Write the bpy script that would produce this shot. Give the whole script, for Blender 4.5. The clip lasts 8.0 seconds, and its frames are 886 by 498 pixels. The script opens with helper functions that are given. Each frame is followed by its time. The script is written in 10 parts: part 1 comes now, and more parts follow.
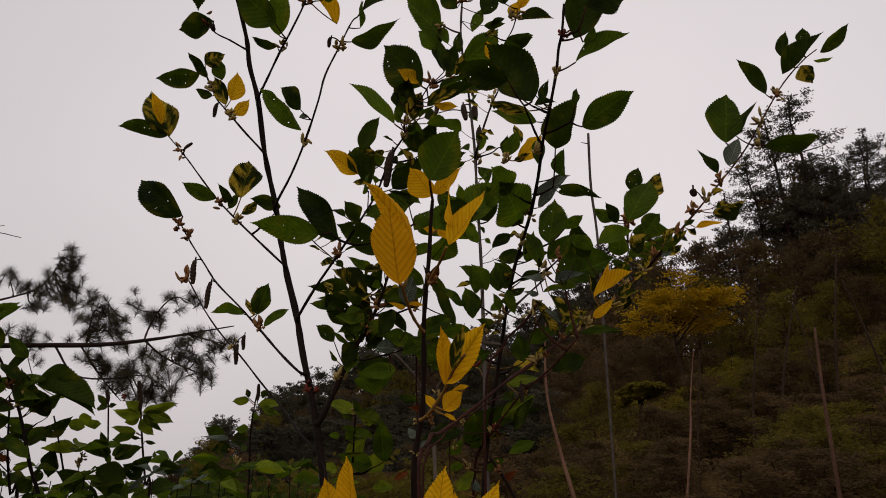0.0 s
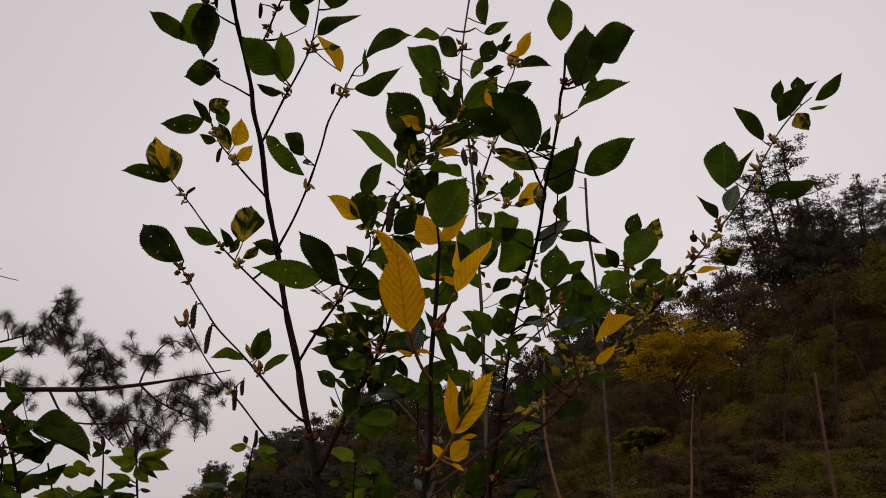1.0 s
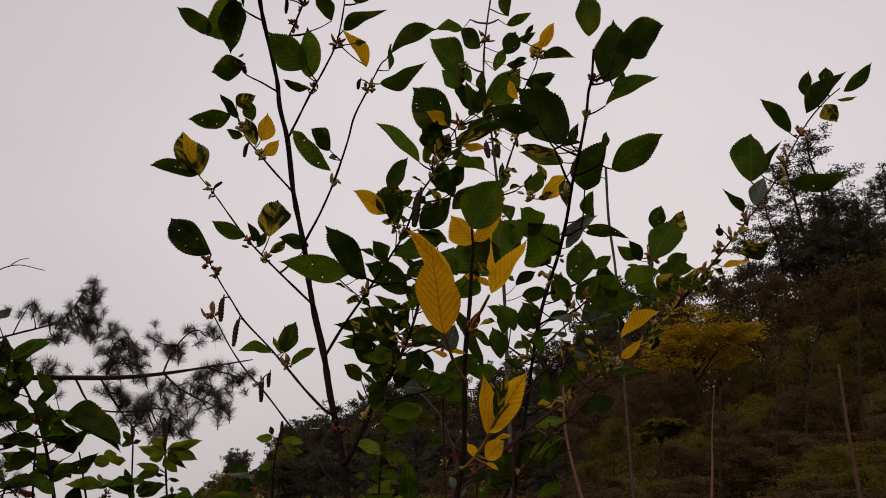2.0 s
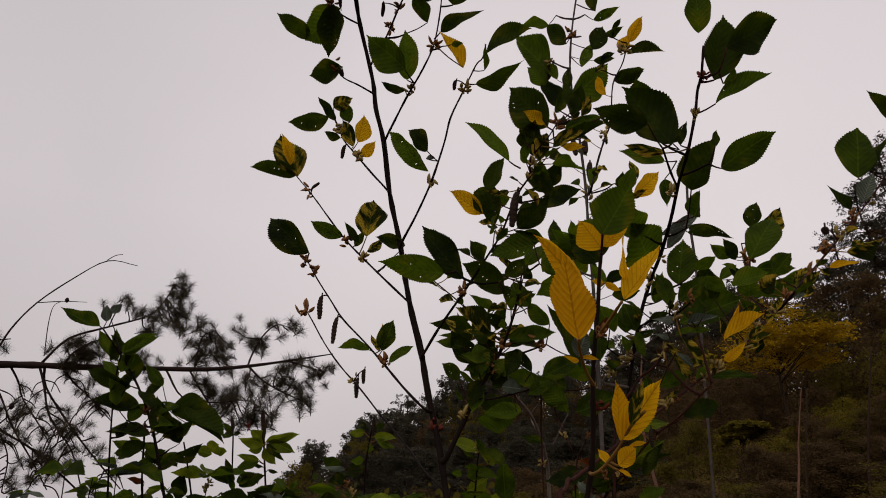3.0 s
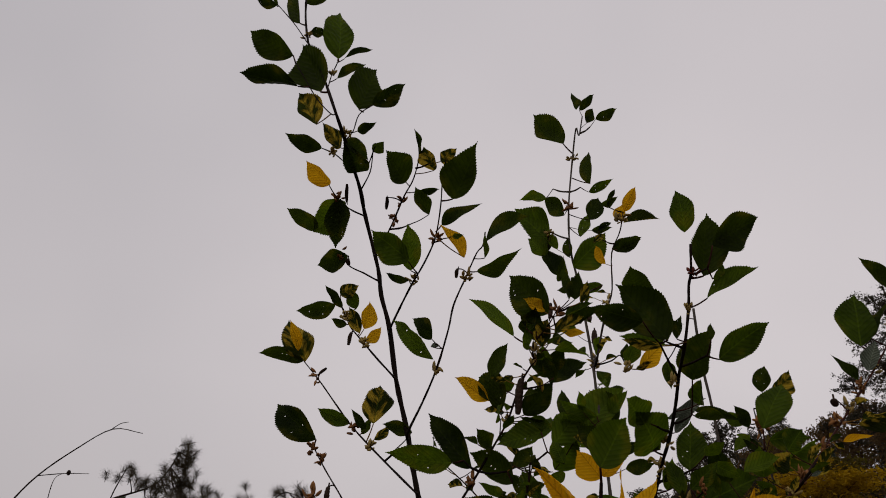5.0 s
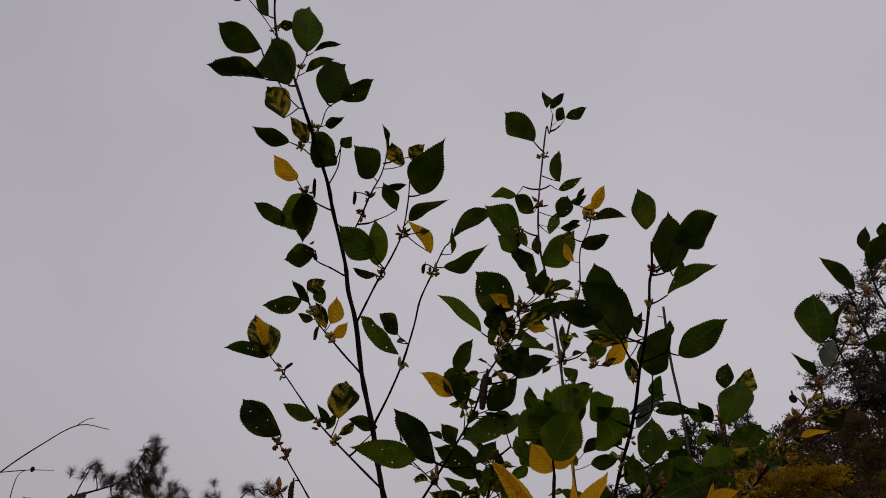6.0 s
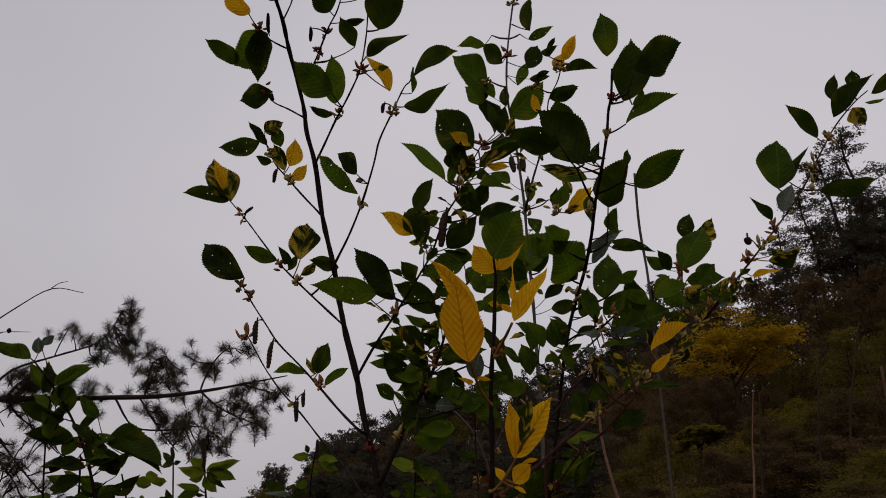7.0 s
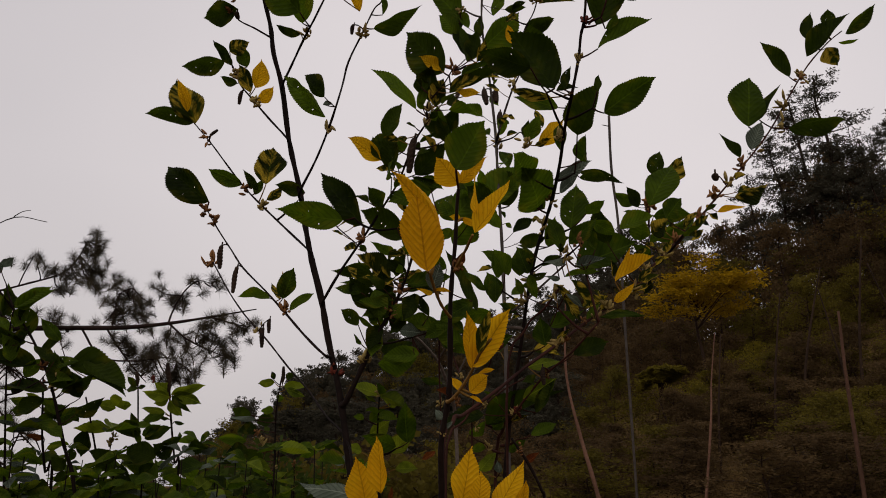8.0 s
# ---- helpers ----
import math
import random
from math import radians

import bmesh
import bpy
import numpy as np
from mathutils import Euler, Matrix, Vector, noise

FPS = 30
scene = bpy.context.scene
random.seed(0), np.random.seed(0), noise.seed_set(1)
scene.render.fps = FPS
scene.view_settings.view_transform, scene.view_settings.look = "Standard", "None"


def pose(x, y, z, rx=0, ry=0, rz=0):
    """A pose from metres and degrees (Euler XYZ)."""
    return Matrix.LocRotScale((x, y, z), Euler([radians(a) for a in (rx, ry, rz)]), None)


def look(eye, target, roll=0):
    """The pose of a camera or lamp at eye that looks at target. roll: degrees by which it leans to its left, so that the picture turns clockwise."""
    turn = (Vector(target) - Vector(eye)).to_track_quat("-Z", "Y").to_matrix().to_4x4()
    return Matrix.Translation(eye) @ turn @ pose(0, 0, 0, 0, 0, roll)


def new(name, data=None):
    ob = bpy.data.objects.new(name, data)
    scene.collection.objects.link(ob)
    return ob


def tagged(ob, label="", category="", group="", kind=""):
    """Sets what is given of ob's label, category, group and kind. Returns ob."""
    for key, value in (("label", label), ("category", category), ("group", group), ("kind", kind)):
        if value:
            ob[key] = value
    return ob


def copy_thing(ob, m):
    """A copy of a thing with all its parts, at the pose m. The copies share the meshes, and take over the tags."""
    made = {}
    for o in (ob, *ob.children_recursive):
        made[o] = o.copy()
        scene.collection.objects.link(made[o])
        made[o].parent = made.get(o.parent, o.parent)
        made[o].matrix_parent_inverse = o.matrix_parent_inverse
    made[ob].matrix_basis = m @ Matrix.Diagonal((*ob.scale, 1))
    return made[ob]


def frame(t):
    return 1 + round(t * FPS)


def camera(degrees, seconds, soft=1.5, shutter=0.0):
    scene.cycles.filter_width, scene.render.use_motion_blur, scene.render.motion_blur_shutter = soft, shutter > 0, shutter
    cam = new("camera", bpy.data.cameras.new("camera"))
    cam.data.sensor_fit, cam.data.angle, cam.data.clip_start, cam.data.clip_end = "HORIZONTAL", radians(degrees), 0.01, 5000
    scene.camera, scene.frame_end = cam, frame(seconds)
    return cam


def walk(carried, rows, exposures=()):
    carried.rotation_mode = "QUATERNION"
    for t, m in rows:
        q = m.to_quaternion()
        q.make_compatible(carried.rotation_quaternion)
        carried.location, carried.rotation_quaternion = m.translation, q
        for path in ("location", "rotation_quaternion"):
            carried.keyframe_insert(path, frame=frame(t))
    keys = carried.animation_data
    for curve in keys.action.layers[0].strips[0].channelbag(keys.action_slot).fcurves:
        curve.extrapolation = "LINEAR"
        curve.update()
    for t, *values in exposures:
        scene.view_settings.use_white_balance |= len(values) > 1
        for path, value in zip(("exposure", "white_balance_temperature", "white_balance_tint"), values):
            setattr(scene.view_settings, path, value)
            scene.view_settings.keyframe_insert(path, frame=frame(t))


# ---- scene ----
cam = camera(61.0, 8.0, soft=0.95)
PATH = [
    (0, (0.0300, 0.1030, 1.4620), (0.0150, 2.0024, 2.0882), -0.34),
    (0.5, (0.0268, 0.1016, 1.4602), (0.0188, 1.9830, 2.1386), -0.27),
    (1, (0.0252, 0.1028, 1.4636), (0.0172, 1.9627, 2.1989), -0.27),
    (1.2, (0.0252, 0.1028, 1.4636), (0.0172, 1.9627, 2.1989), -0.27),
    (2.3, (0.0089, 0.0952, 1.4685), (-0.1048, 1.9642, 2.1714), 1.18),
    (2.5, (0.0012, 0.0943, 1.4674), (-0.1597, 1.9599, 2.1698), 1.92),
    (3, (-0.0100, 0.0907, 1.4702), (-0.2620, 1.9488, 2.1658), 2.46),
    (3.5, (-0.0132, 0.0842, 1.4710), (-0.3102, 1.9293, 2.1832), 2.64),
    (4, (-0.0164, 0.0794, 1.4704), (-0.3334, 1.9123, 2.2052), 3.03),
    (4.5, (-0.0127, 0.0773, 1.4833), (-0.3004, 1.8730, 2.3155), 1.52),
    (4.7, (-0.0082, 0.0722, 1.4864), (-0.2963, 1.7892, 2.4709), 2.04),
    (5, (-0.0010, 0.0559, 1.5018), (-0.2631, 1.7356, 2.5554), 1.28),
    (5.2, (0.0053, 0.0560, 1.5065), (-0.2149, 1.7139, 2.6032), 0.48),
    (6.3, (0.0099, 0.0560, 1.4914), (-0.1716, 1.7883, 2.4743), 0.87),
    (6.5, (0.0153, 0.0641, 1.4844), (-0.1616, 1.8314, 2.4037), 1.21),
    (6.8, (0.0188, 0.0754, 1.4767), (-0.1235, 1.8995, 2.2844), -0.11),
    (7, (0.0220, 0.0824, 1.4724), (-0.1160, 1.9367, 2.2089), -0.46),
    (7.5, (0.0268, 0.0897, 1.4652), (-0.0702, 1.9803, 2.1104), -0.13),
    (8, (0.0268, 0.0919, 1.4606), (-0.0402, 2.0035, 2.0449), 0.05),
]
walk(cam, [(t, look(eye, target, roll)) for t, eye, target, roll in PATH],
     [(0, 0.10, 6520, 11.5), (1.0, 0.07, 6530, 12), (3.5, 0.02, 6560, 13), (4.5, -0.03, 6480, 12), (5.0, -0.18, 6450, 11.5), (6.3, -0.47, 6130, 14), (6.5, -0.46, 6130, 14), (7.0, -0.25, 6200, 12), (7.5, -0.03, 6380, 10.5), (8.0, 0.05, 6500, 11)])

# ---- world and light: a bright, even overcast ----
world = bpy.data.worlds.new("overcast")
scene.world = world
world.use_nodes = True
wn, wl = world.node_tree.nodes, world.node_tree.links
wn.clear()
SUN_UP, SUN_ROUND = radians(48), radians(200)
sky = wn.new("ShaderNodeTexSky")
sky.sky_type, sky.sun_disc = "NISHITA", False
sky.sun_elevation, sky.sun_rotation = SUN_UP, SUN_ROUND
sky.air_density, sky.dust_density = 2.0, 6.0
sky_dim = wn.new("ShaderNodeVectorMath")
sky_dim.operation = "SCALE"
sky_dim.inputs["Scale"].default_value = 0.10
cloud_at = wn.new("ShaderNodeTexCoord")
cloud = wn.new("ShaderNodeTexNoise")
cloud.inputs["Scale"].default_value, cloud.inputs["Detail"].default_value = 1.3, 3
cloud_tone = wn.new("ShaderNodeValToRGB")
cloud_tone.color_ramp.elements[0].position, cloud_tone.color_ramp.elements[0].color = 0.3, (0.603, 0.567, 0.579, 1)
cloud_tone.color_ramp.elements[1].position, cloud_tone.color_ramp.elements[1].color = 0.7, (0.738, 0.682, 0.684, 1)
veil = wn.new("ShaderNodeMix")
veil.data_type = "RGBA"
veil.inputs["Factor"].default_value = 0.93
back = wn.new("ShaderNodeBackground")
back.inputs["Strength"].default_value = 1.0
wout = wn.new("ShaderNodeOutputWorld")
wl.new(sky.outputs["Color"], sky_dim.inputs[0])
wl.new(cloud_at.outputs["Generated"], cloud.inputs["Vector"])
wl.new(cloud.outputs["Fac"], cloud_tone.inputs["Fac"])
wl.new(sky_dim.outputs["Vector"], veil.inputs["A"])
# an overcast sky dims towards the horizon and to the west
height = wn.new("ShaderNodeSeparateXYZ")
wl.new(cloud_at.outputs["Generated"], height.inputs[0])
dimming = wn.new("ShaderNodeMapRange")
for socket, value in (("From Min", 0.0), ("From Max", 0.36), ("To Min", 0.83), ("To Max", 1.01)):
    dimming.inputs[socket].default_value = value
wl.new(height.outputs["Z"], dimming.inputs["Value"])
west = wn.new("ShaderNodeMapRange")
for socket, value in (("From Min", -0.60), ("From Max", -0.22), ("To Min", 0.92), ("To Max", 1.0)):
    west.inputs[socket].default_value = value
wl.new(height.outputs["X"], west.inputs["Value"])
both_dim = wn.new("ShaderNodeMath")
both_dim.operation = "MULTIPLY"
wl.new(dimming.outputs["Result"], both_dim.inputs[0])
wl.new(west.outputs["Result"], both_dim.inputs[1])
cloud_dim = wn.new("ShaderNodeVectorMath")
cloud_dim.operation = "SCALE"
wl.new(cloud_tone.outputs["Color"], cloud_dim.inputs[0])
wl.new(both_dim.outputs[0], cloud_dim.inputs["Scale"])
wl.new(cloud_dim.outputs["Vector"], veil.inputs["B"])
wl.new(veil.outputs["Result"], back.inputs["Color"])
wl.new(back.outputs["Background"], wout.inputs["Surface"])

sun = new("sun", bpy.data.lights.new("sun", "SUN"))
sun.data.energy, sun.data.angle, sun.data.color = 0.5, radians(25), (1.0, 0.95, 0.88)
sun.matrix_world = look((0, 0, 30), (-10 * math.sin(SUN_ROUND), -10 * math.cos(SUN_ROUND), 30 - 10 * math.tan(SUN_UP)))


# ---- materials ----
def material(name):
    m = bpy.data.materials.new(name)
    m.use_nodes = True
    n = m.node_tree.nodes
    return m, n, m.node_tree.links, n["Principled BSDF"]


def node(n, kind, **sets):
    made = n.new("ShaderNode" + kind)
    for k, v in sets.items():
        made.inputs[k.replace("_", " ")].default_value = v
    return made


def mathnode(n, l, op, a, b=None):
    made = n.new("ShaderNodeMath")
    made.operation = op
    for i, v in enumerate((a, b)):
        if v is None:
            continue
        if isinstance(v, (int, float)):
            made.inputs[i].default_value = v
        else:
            l.new(v, made.inputs[i])
    return made.outputs[0]


def mixed(n, l, fac, a, b):
    made = n.new("ShaderNodeMix")
    made.data_type = "RGBA"
    for name, v in (("Factor", fac), ("A", a), ("B", b)):
        if isinstance(v, (int, float, tuple)):
            made.inputs[name].default_value = v
        else:
            l.new(v, made.inputs[name])
    return made.outputs["Result"]


def ramp(n, l, fac, stops):
    made = n.new("ShaderNodeValToRGB")
    els = made.color_ramp.elements
    while len(els) < len(stops):
        els.new(0.5)
    for e, (p, col) in zip(els, stops):
        e.position, e.color = p, col if len(col) == 4 else (*col, 1)
    l.new(fac, made.inputs["Fac"])
    return made.outputs["Color"]


def leaf_material(name, low, high, through_share, variegated=False, edge=None, rough=0.6, glow=(1, 1, 1), vein_share=0.45, rib_share=0.6, rim_yellow=0.0):
    """A leaf blade one unit long along y: veins, grain, blotches, a share of light that passes through."""
    m, n, l, bsdf = material(name)
    at = n.new("ShaderNodeTexCoord").outputs["Object"]
    xyz = n.new("ShaderNodeSeparateXYZ")
    l.new(at, xyz.inputs[0])
    info = n.new("ShaderNodeObjectInfo")
    side = mathnode(n, l, "ABSOLUTE", xyz.outputs["X"])
    vein = mathnode(n, l, "SUBTRACT", mathnode(n, l, "MULTIPLY", xyz.outputs["Y"], 62.0), mathnode(n, l, "MULTIPLY", side, 58.0))
    wave = mathnode(n, l, "MULTIPLY_ADD", mathnode(n, l, "SINE", vein), 0.5)
    wave.node.inputs[2].default_value = 0.5
    line = mathnode(n, l, "POWER", wave, 5.0)
    rib = mathnode(n, l, "LESS_THAN", side, 0.011)
    moved = n.new("ShaderNodeVectorMath")
    moved.operation = "ADD"
    shift = n.new("ShaderNodeCombineXYZ")
    l.new(mathnode(n, l, "MULTIPLY", info.outputs["Random"], 37.0), shift.inputs["X"])
    l.new(mathnode(n, l, "MULTIPLY", info.outputs["Random"], 91.0), shift.inputs["Y"])
    l.new(at, moved.inputs[0])
    l.new(shift.outputs[0], moved.inputs[1])
    blotch = node(n, "TexNoise", Scale=5.0, Detail=4.0)
    l.new(moved.outputs[0], blotch.inputs["Vector"])
    grain = node(n, "TexNoise", Scale=42.0, Detail=3.0)
    l.new(moved.outputs[0], grain.inputs["Vector"])
    broad = node(n, "TexNoise", Scale=2.2, Detail=2.0)
    l.new(moved.outputs[0], broad.inputs["Vector"])
    tone = mathnode(n, l, "ADD", mathnode(n, l, "MULTIPLY", info.outputs["Random"], 0.5), mathnode(n, l, "MULTIPLY", blotch.outputs["Fac"], 0.35))
    # broad tone patches: uneven light over the blade put into the colour
    tone = mathnode(n, l, "ADD", tone, mathnode(n, l, "MULTIPLY", mathnode(n, l, "SUBTRACT", broad.outputs["Fac"], 0.35), 0.9))
    colour = ramp(n, l, tone, [(0.2, low), (0.95, high)])
    if rim_yellow:
        # yellowish rim patches: lit edges put into the colour, with a hint of variegation
        near_rim = mathnode(n, l, "ADD", broad.outputs["Fac"], mathnode(n, l, "MULTIPLY", side, 0.45))
        colour = mixed(n, l, mathnode(n, l, "MULTIPLY", ramp(n, l, near_rim, [(0.62, (0, 0, 0)), (0.74, (1, 1, 1))]), rim_yellow), colour, (0.16, 0.115, 0.008, 1))
    if variegated:
        # streaks of yellow that run with the veins
        skew = n.new("ShaderNodeCombineXYZ")
        l.new(mathnode(n, l, "MULTIPLY", mathnode(n, l, "ADD", xyz.outputs["X"], mathnode(n, l, "MULTIPLY", info.outputs["Random"], 50.0)), 3.0), skew.inputs["X"])
        l.new(mathnode(n, l, "MULTIPLY", vein, 0.045), skew.inputs["Y"])
        streak = node(n, "TexNoise", Scale=1.4, Detail=6.0)
        l.new(skew.outputs[0], streak.inputs["Vector"])
        lop = mathnode(n, l, "MULTIPLY", xyz.outputs["X"], mathnode(n, l, "MULTIPLY", mathnode(n, l, "SUBTRACT", info.outputs["Random"], 0.5), 1.6))
        share = mathnode(n, l, "ADD", streak.outputs["Fac"], mathnode(n, l, "SUBTRACT", lop, 0.02))
        colour = mixed(n, l, ramp(n, l, share, [(0.45, (0, 0, 0)), (0.60, (1, 1, 1))]), colour, variegated)
    colour = mixed(n, l, mathnode(n, l, "MULTIPLY", line, vein_share), colour, edge or tuple(0.45 * c for c in low[:3]) + (1,))
    colour = mixed(n, l, mathnode(n, l, "MULTIPLY", rib, rib_share), colour, edge or tuple(min(1, 1.6 * c) for c in high[:3]) + (1,))
    spots = ramp(n, l, grain.outputs["Fac"], [(0.70, (0, 0, 0)), (0.76, (1, 1, 1))])
    colour = mixed(n, l, mathnode(n, l, "MULTIPLY", spots, 0.5), colour, (0.09, 0.05, 0.015, 1))
    bump = node(n, "Bump", Strength=0.8 * vein_share, Distance=0.02)
    l.new(mathnode(n, l, "ADD", wave, mathnode(n, l, "MULTIPLY", grain.outputs["Fac"], 0.4)), bump.inputs["Height"])
    l.new(colour, bsdf.inputs["Base Color"])
    l.new(bump.outputs[0], bsdf.inputs["Normal"])
    bsdf.inputs["Roughness"].default_value = rough
    bsdf.inputs["Specular IOR Level"].default_value = 0.04
    lucent = n.new("ShaderNodeBsdfTranslucent")
    tint = n.new("ShaderNodeVectorMath")
    tint.operation = "MULTIPLY"
    l.new(colour, tint.inputs[0])
    tint.inputs[1].default_value = glow
    l.new(tint.outputs[0], lucent.inputs["Color"])
    l.new(bump.outputs[0], lucent.inputs["Normal"])
    both = n.new("ShaderNodeMixShader")
    both.inputs[0].default_value = through_share
    l.new(bsdf.outputs[0], both.inputs[1])
    l.new(lucent.outputs[0], both.inputs[2])
    l.new(both.outputs[0], n["Material Output"].inputs["Surface"])
    return m


LEAF = {
    # b repeats the green leaf g with brighter colours that stand in for light
    "b": leaf_material("leaf_green_lit_colour", (0.017, 0.030, 0.003, 1), (0.074, 0.115, 0.008, 1), 0.42, glow=(1.7, 1.8, 0.6), vein_share=0.26, rib_share=0.2, rim_yellow=0.25),
    "g": leaf_material("leaf_green", (0.006, 0.0105, 0.0016, 1), (0.031, 0.047, 0.004, 1), 0.38, glow=(1.9, 2.0, 0.6), vein_share=0.22, rib_share=0.1, rim_yellow=0.18),
    "y": leaf_material("leaf_yellow", (0.70, 0.35, 0.005, 1), (0.86, 0.49, 0.010, 1), 0.50, edge=(0.40, 0.18, 0.004, 1), vein_share=0.38),
    # the yellow leaf again, darker: shade put into its colour
    "o": leaf_material("leaf_yellow_shaded", (0.56, 0.25, 0.003, 1), (0.68, 0.34, 0.006, 1), 0.50, edge=(0.32, 0.13, 0.003, 1), vein_share=0.42),
    "v": leaf_material("leaf_variegated", (0.012, 0.017, 0.0018, 1), (0.034, 0.048, 0.004, 1), 0.42, vein_share=0.3, variegated=(0.46, 0.32, 0.03, 1)),
    "p": leaf_material("leaf_pale_underside", (0.05, 0.066, 0.045, 1), (0.14, 0.165, 0.125, 1), 0.25),
    "s": leaf_material("leaf_fresh_green", (0.030, 0.048, 0.005, 1), (0.180, 0.230, 0.020, 1), 0.45, glow=(1.5, 1.4, 0.6), vein_share=0.2, rib_share=0.3),
    "r": leaf_material("leaf_rusty", (0.08, 0.018, 0.005, 1), (0.17, 0.055, 0.012, 1), 0.35),
}


def bark_material(name, low, high, scale=60.0, rough=0.75):
    m, n, l, bsdf = material(name)
    at = n.new("ShaderNodeTexCoord").outputs["Object"]
    big = node(n, "TexNoise", Scale=scale * 0.15, Detail=5.0)
    fine = node(n, "TexNoise", Scale=scale * 2.5, Detail=4.0)
    pores = node(n, "TexVoronoi", Scale=scale * 2.0)
    for t in (big, fine, pores):
        l.new(at, t.inputs["Vector"])
    tone = mathnode(n, l, "ADD", mathnode(n, l, "MULTIPLY", big.outputs["Fac"], 0.6), mathnode(n, l, "MULTIPLY", fine.outputs["Fac"], 0.4))
    colour = ramp(n, l, tone, [(0.32, low), (0.68, high)])
    dots = ramp(n, l, pores.outputs["Distance"], [(0.10, (1, 1, 1)), (0.16, (0, 0, 0))])
    colour = mixed(n, l, mathnode(n, l, "MULTIPLY", dots, 0.35), colour, tuple(min(1, 2.2 * c) for c in high[:3]) + (1,))
    bump = node(n, "Bump", Strength=0.6, Distance=0.002)
    l.new(tone, bump.inputs["Height"])
    l.new(colour, bsdf.inputs["Base Color"])
    l.new(bump.outputs[0], bsdf.inputs["Normal"])
    bsdf.inputs["Roughness"].default_value = rough
    bsdf.inputs["Specular IOR Level"].default_value = 0.08
    return m


BARK_BARK = bark_material("bark_dark", (0.0045, 0.0026, 0.0022, 1), (0.017, 0.009, 0.0065, 1))
BARK_RED = bark_material("bark_reddish", (0.016, 0.006, 0.005, 1), (0.054, 0.018, 0.012, 1))
BARK_PALE = bark_material("bark_pale", (0.06, 0.045, 0.038, 1), (0.16, 0.125, 0.10, 1))
BARK_POLE = bark_material("bark_grey", (0.028, 0.023, 0.020, 1), (0.085, 0.070, 0.060, 1))
BARK_YEL = bark_material("bark_ochre", (0.10, 0.05, 0.012, 1), (0.24, 0.13, 0.03, 1))
BARK_PINE = bark_material("bark_pine", (0.008, 0.005, 0.004, 1), (0.028, 0.016, 0.012, 1), 25.0)
BARK_FAR = bark_material("bark_forest", (0.014, 0.008, 0.005, 1), (0.045, 0.026, 0.016, 1), 6.0)
BARK_POST = bark_material("bark_pinkish", (0.085, 0.042, 0.027, 1), (0.20, 0.105, 0.070, 1), 10.0)
BARK_DIM = bark_material("bark_russet", (0.045, 0.023, 0.015, 1), (0.105, 0.054, 0.035, 1), 10.0)
CATKIN = bark_material("catkin_scales", (0.012, 0.008, 0.006, 1), (0.05, 0.03, 0.02, 1), 220.0)
BUD = bark_material("bud_scales", (0.16, 0.10, 0.03, 1), (0.36, 0.27, 0.09, 1), 150.0)
BUD_BROWN = bark_material("bud_brown", (0.10, 0.04, 0.015, 1), (0.26, 0.12, 0.04, 1), 150.0)
BUD_RED = bark_material("bud_red", (0.06, 0.012, 0.008, 1), (0.16, 0.035, 0.02, 1), 150.0)


def foliage_material(name, low, high, through_share=0.25, rough=0.6):
    """Far leaves and needles: each island of the mesh has a tone of its own."""
    m, n, l, bsdf = material(name)
    geo = n.new("ShaderNodeNewGeometry")
    info = n.new("ShaderNodeObjectInfo")
    at = n.new("ShaderNodeTexCoord").outputs["Object"]
    patch = node(n, "TexNoise", Scale=0.9, Detail=3.0)
    l.new(at, patch.inputs["Vector"])
    tone = mathnode(n, l, "ADD", mathnode(n, l, "MULTIPLY", geo.outputs["Random Per Island"], 0.12), mathnode(n, l, "MULTIPLY", patch.outputs["Fac"], 0.73))
    tone = mathnode(n, l, "ADD", tone, mathnode(n, l, "MULTIPLY", info.outputs["Random"], 0.25))
    colour = ramp(n, l, tone, [(0.2, low), (0.85, high)])
    l.new(colour, bsdf.inputs["Base Color"])
    bsdf.inputs["Roughness"].default_value = rough
    bsdf.inputs["Specular IOR Level"].default_value = 0.02
    lucent = n.new("ShaderNodeBsdfTranslucent")
    l.new(colour, lucent.inputs["Color"])
    both = n.new("ShaderNodeMixShader")
    both.inputs[0].default_value = through_share
    l.new(bsdf.outputs[0], both.inputs[1])
    l.new(lucent.outputs[0], both.inputs[2])
    l.new(both.outputs[0], n["Material Output"].inputs["Surface"])
    return m


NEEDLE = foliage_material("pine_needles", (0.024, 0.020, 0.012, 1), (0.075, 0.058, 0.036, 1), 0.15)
# far pines: needle colour lightened and cooled, distance haze put into it
NEEDLE_HAZED = foliage_material("far_needles_hazed", (0.036, 0.033, 0.023, 1), (0.078, 0.070, 0.047, 1), 0.42)
GOLD = foliage_material("golden_leaves", (0.19, 0.110, 0.004, 1), (0.50, 0.31, 0.010, 1), 0.45)
OLIVE = foliage_material("olive_leaves", (0.062, 0.050, 0.011, 1), (0.155, 0.122, 0.019, 1), 0.50)
BROWN = foliage_material("brown_leaves", (0.056, 0.036, 0.018, 1), (0.122, 0.077, 0.033, 1), 0.50)
LIME = foliage_material("yellowish_leaves", (0.066, 0.055, 0.010, 1), (0.225, 0.172, 0.019, 1), 0.50)
FRESH = foliage_material("bush_leaves", (0.016, 0.026, 0.006, 1), (0.060, 0.085, 0.014, 1), 0.42)

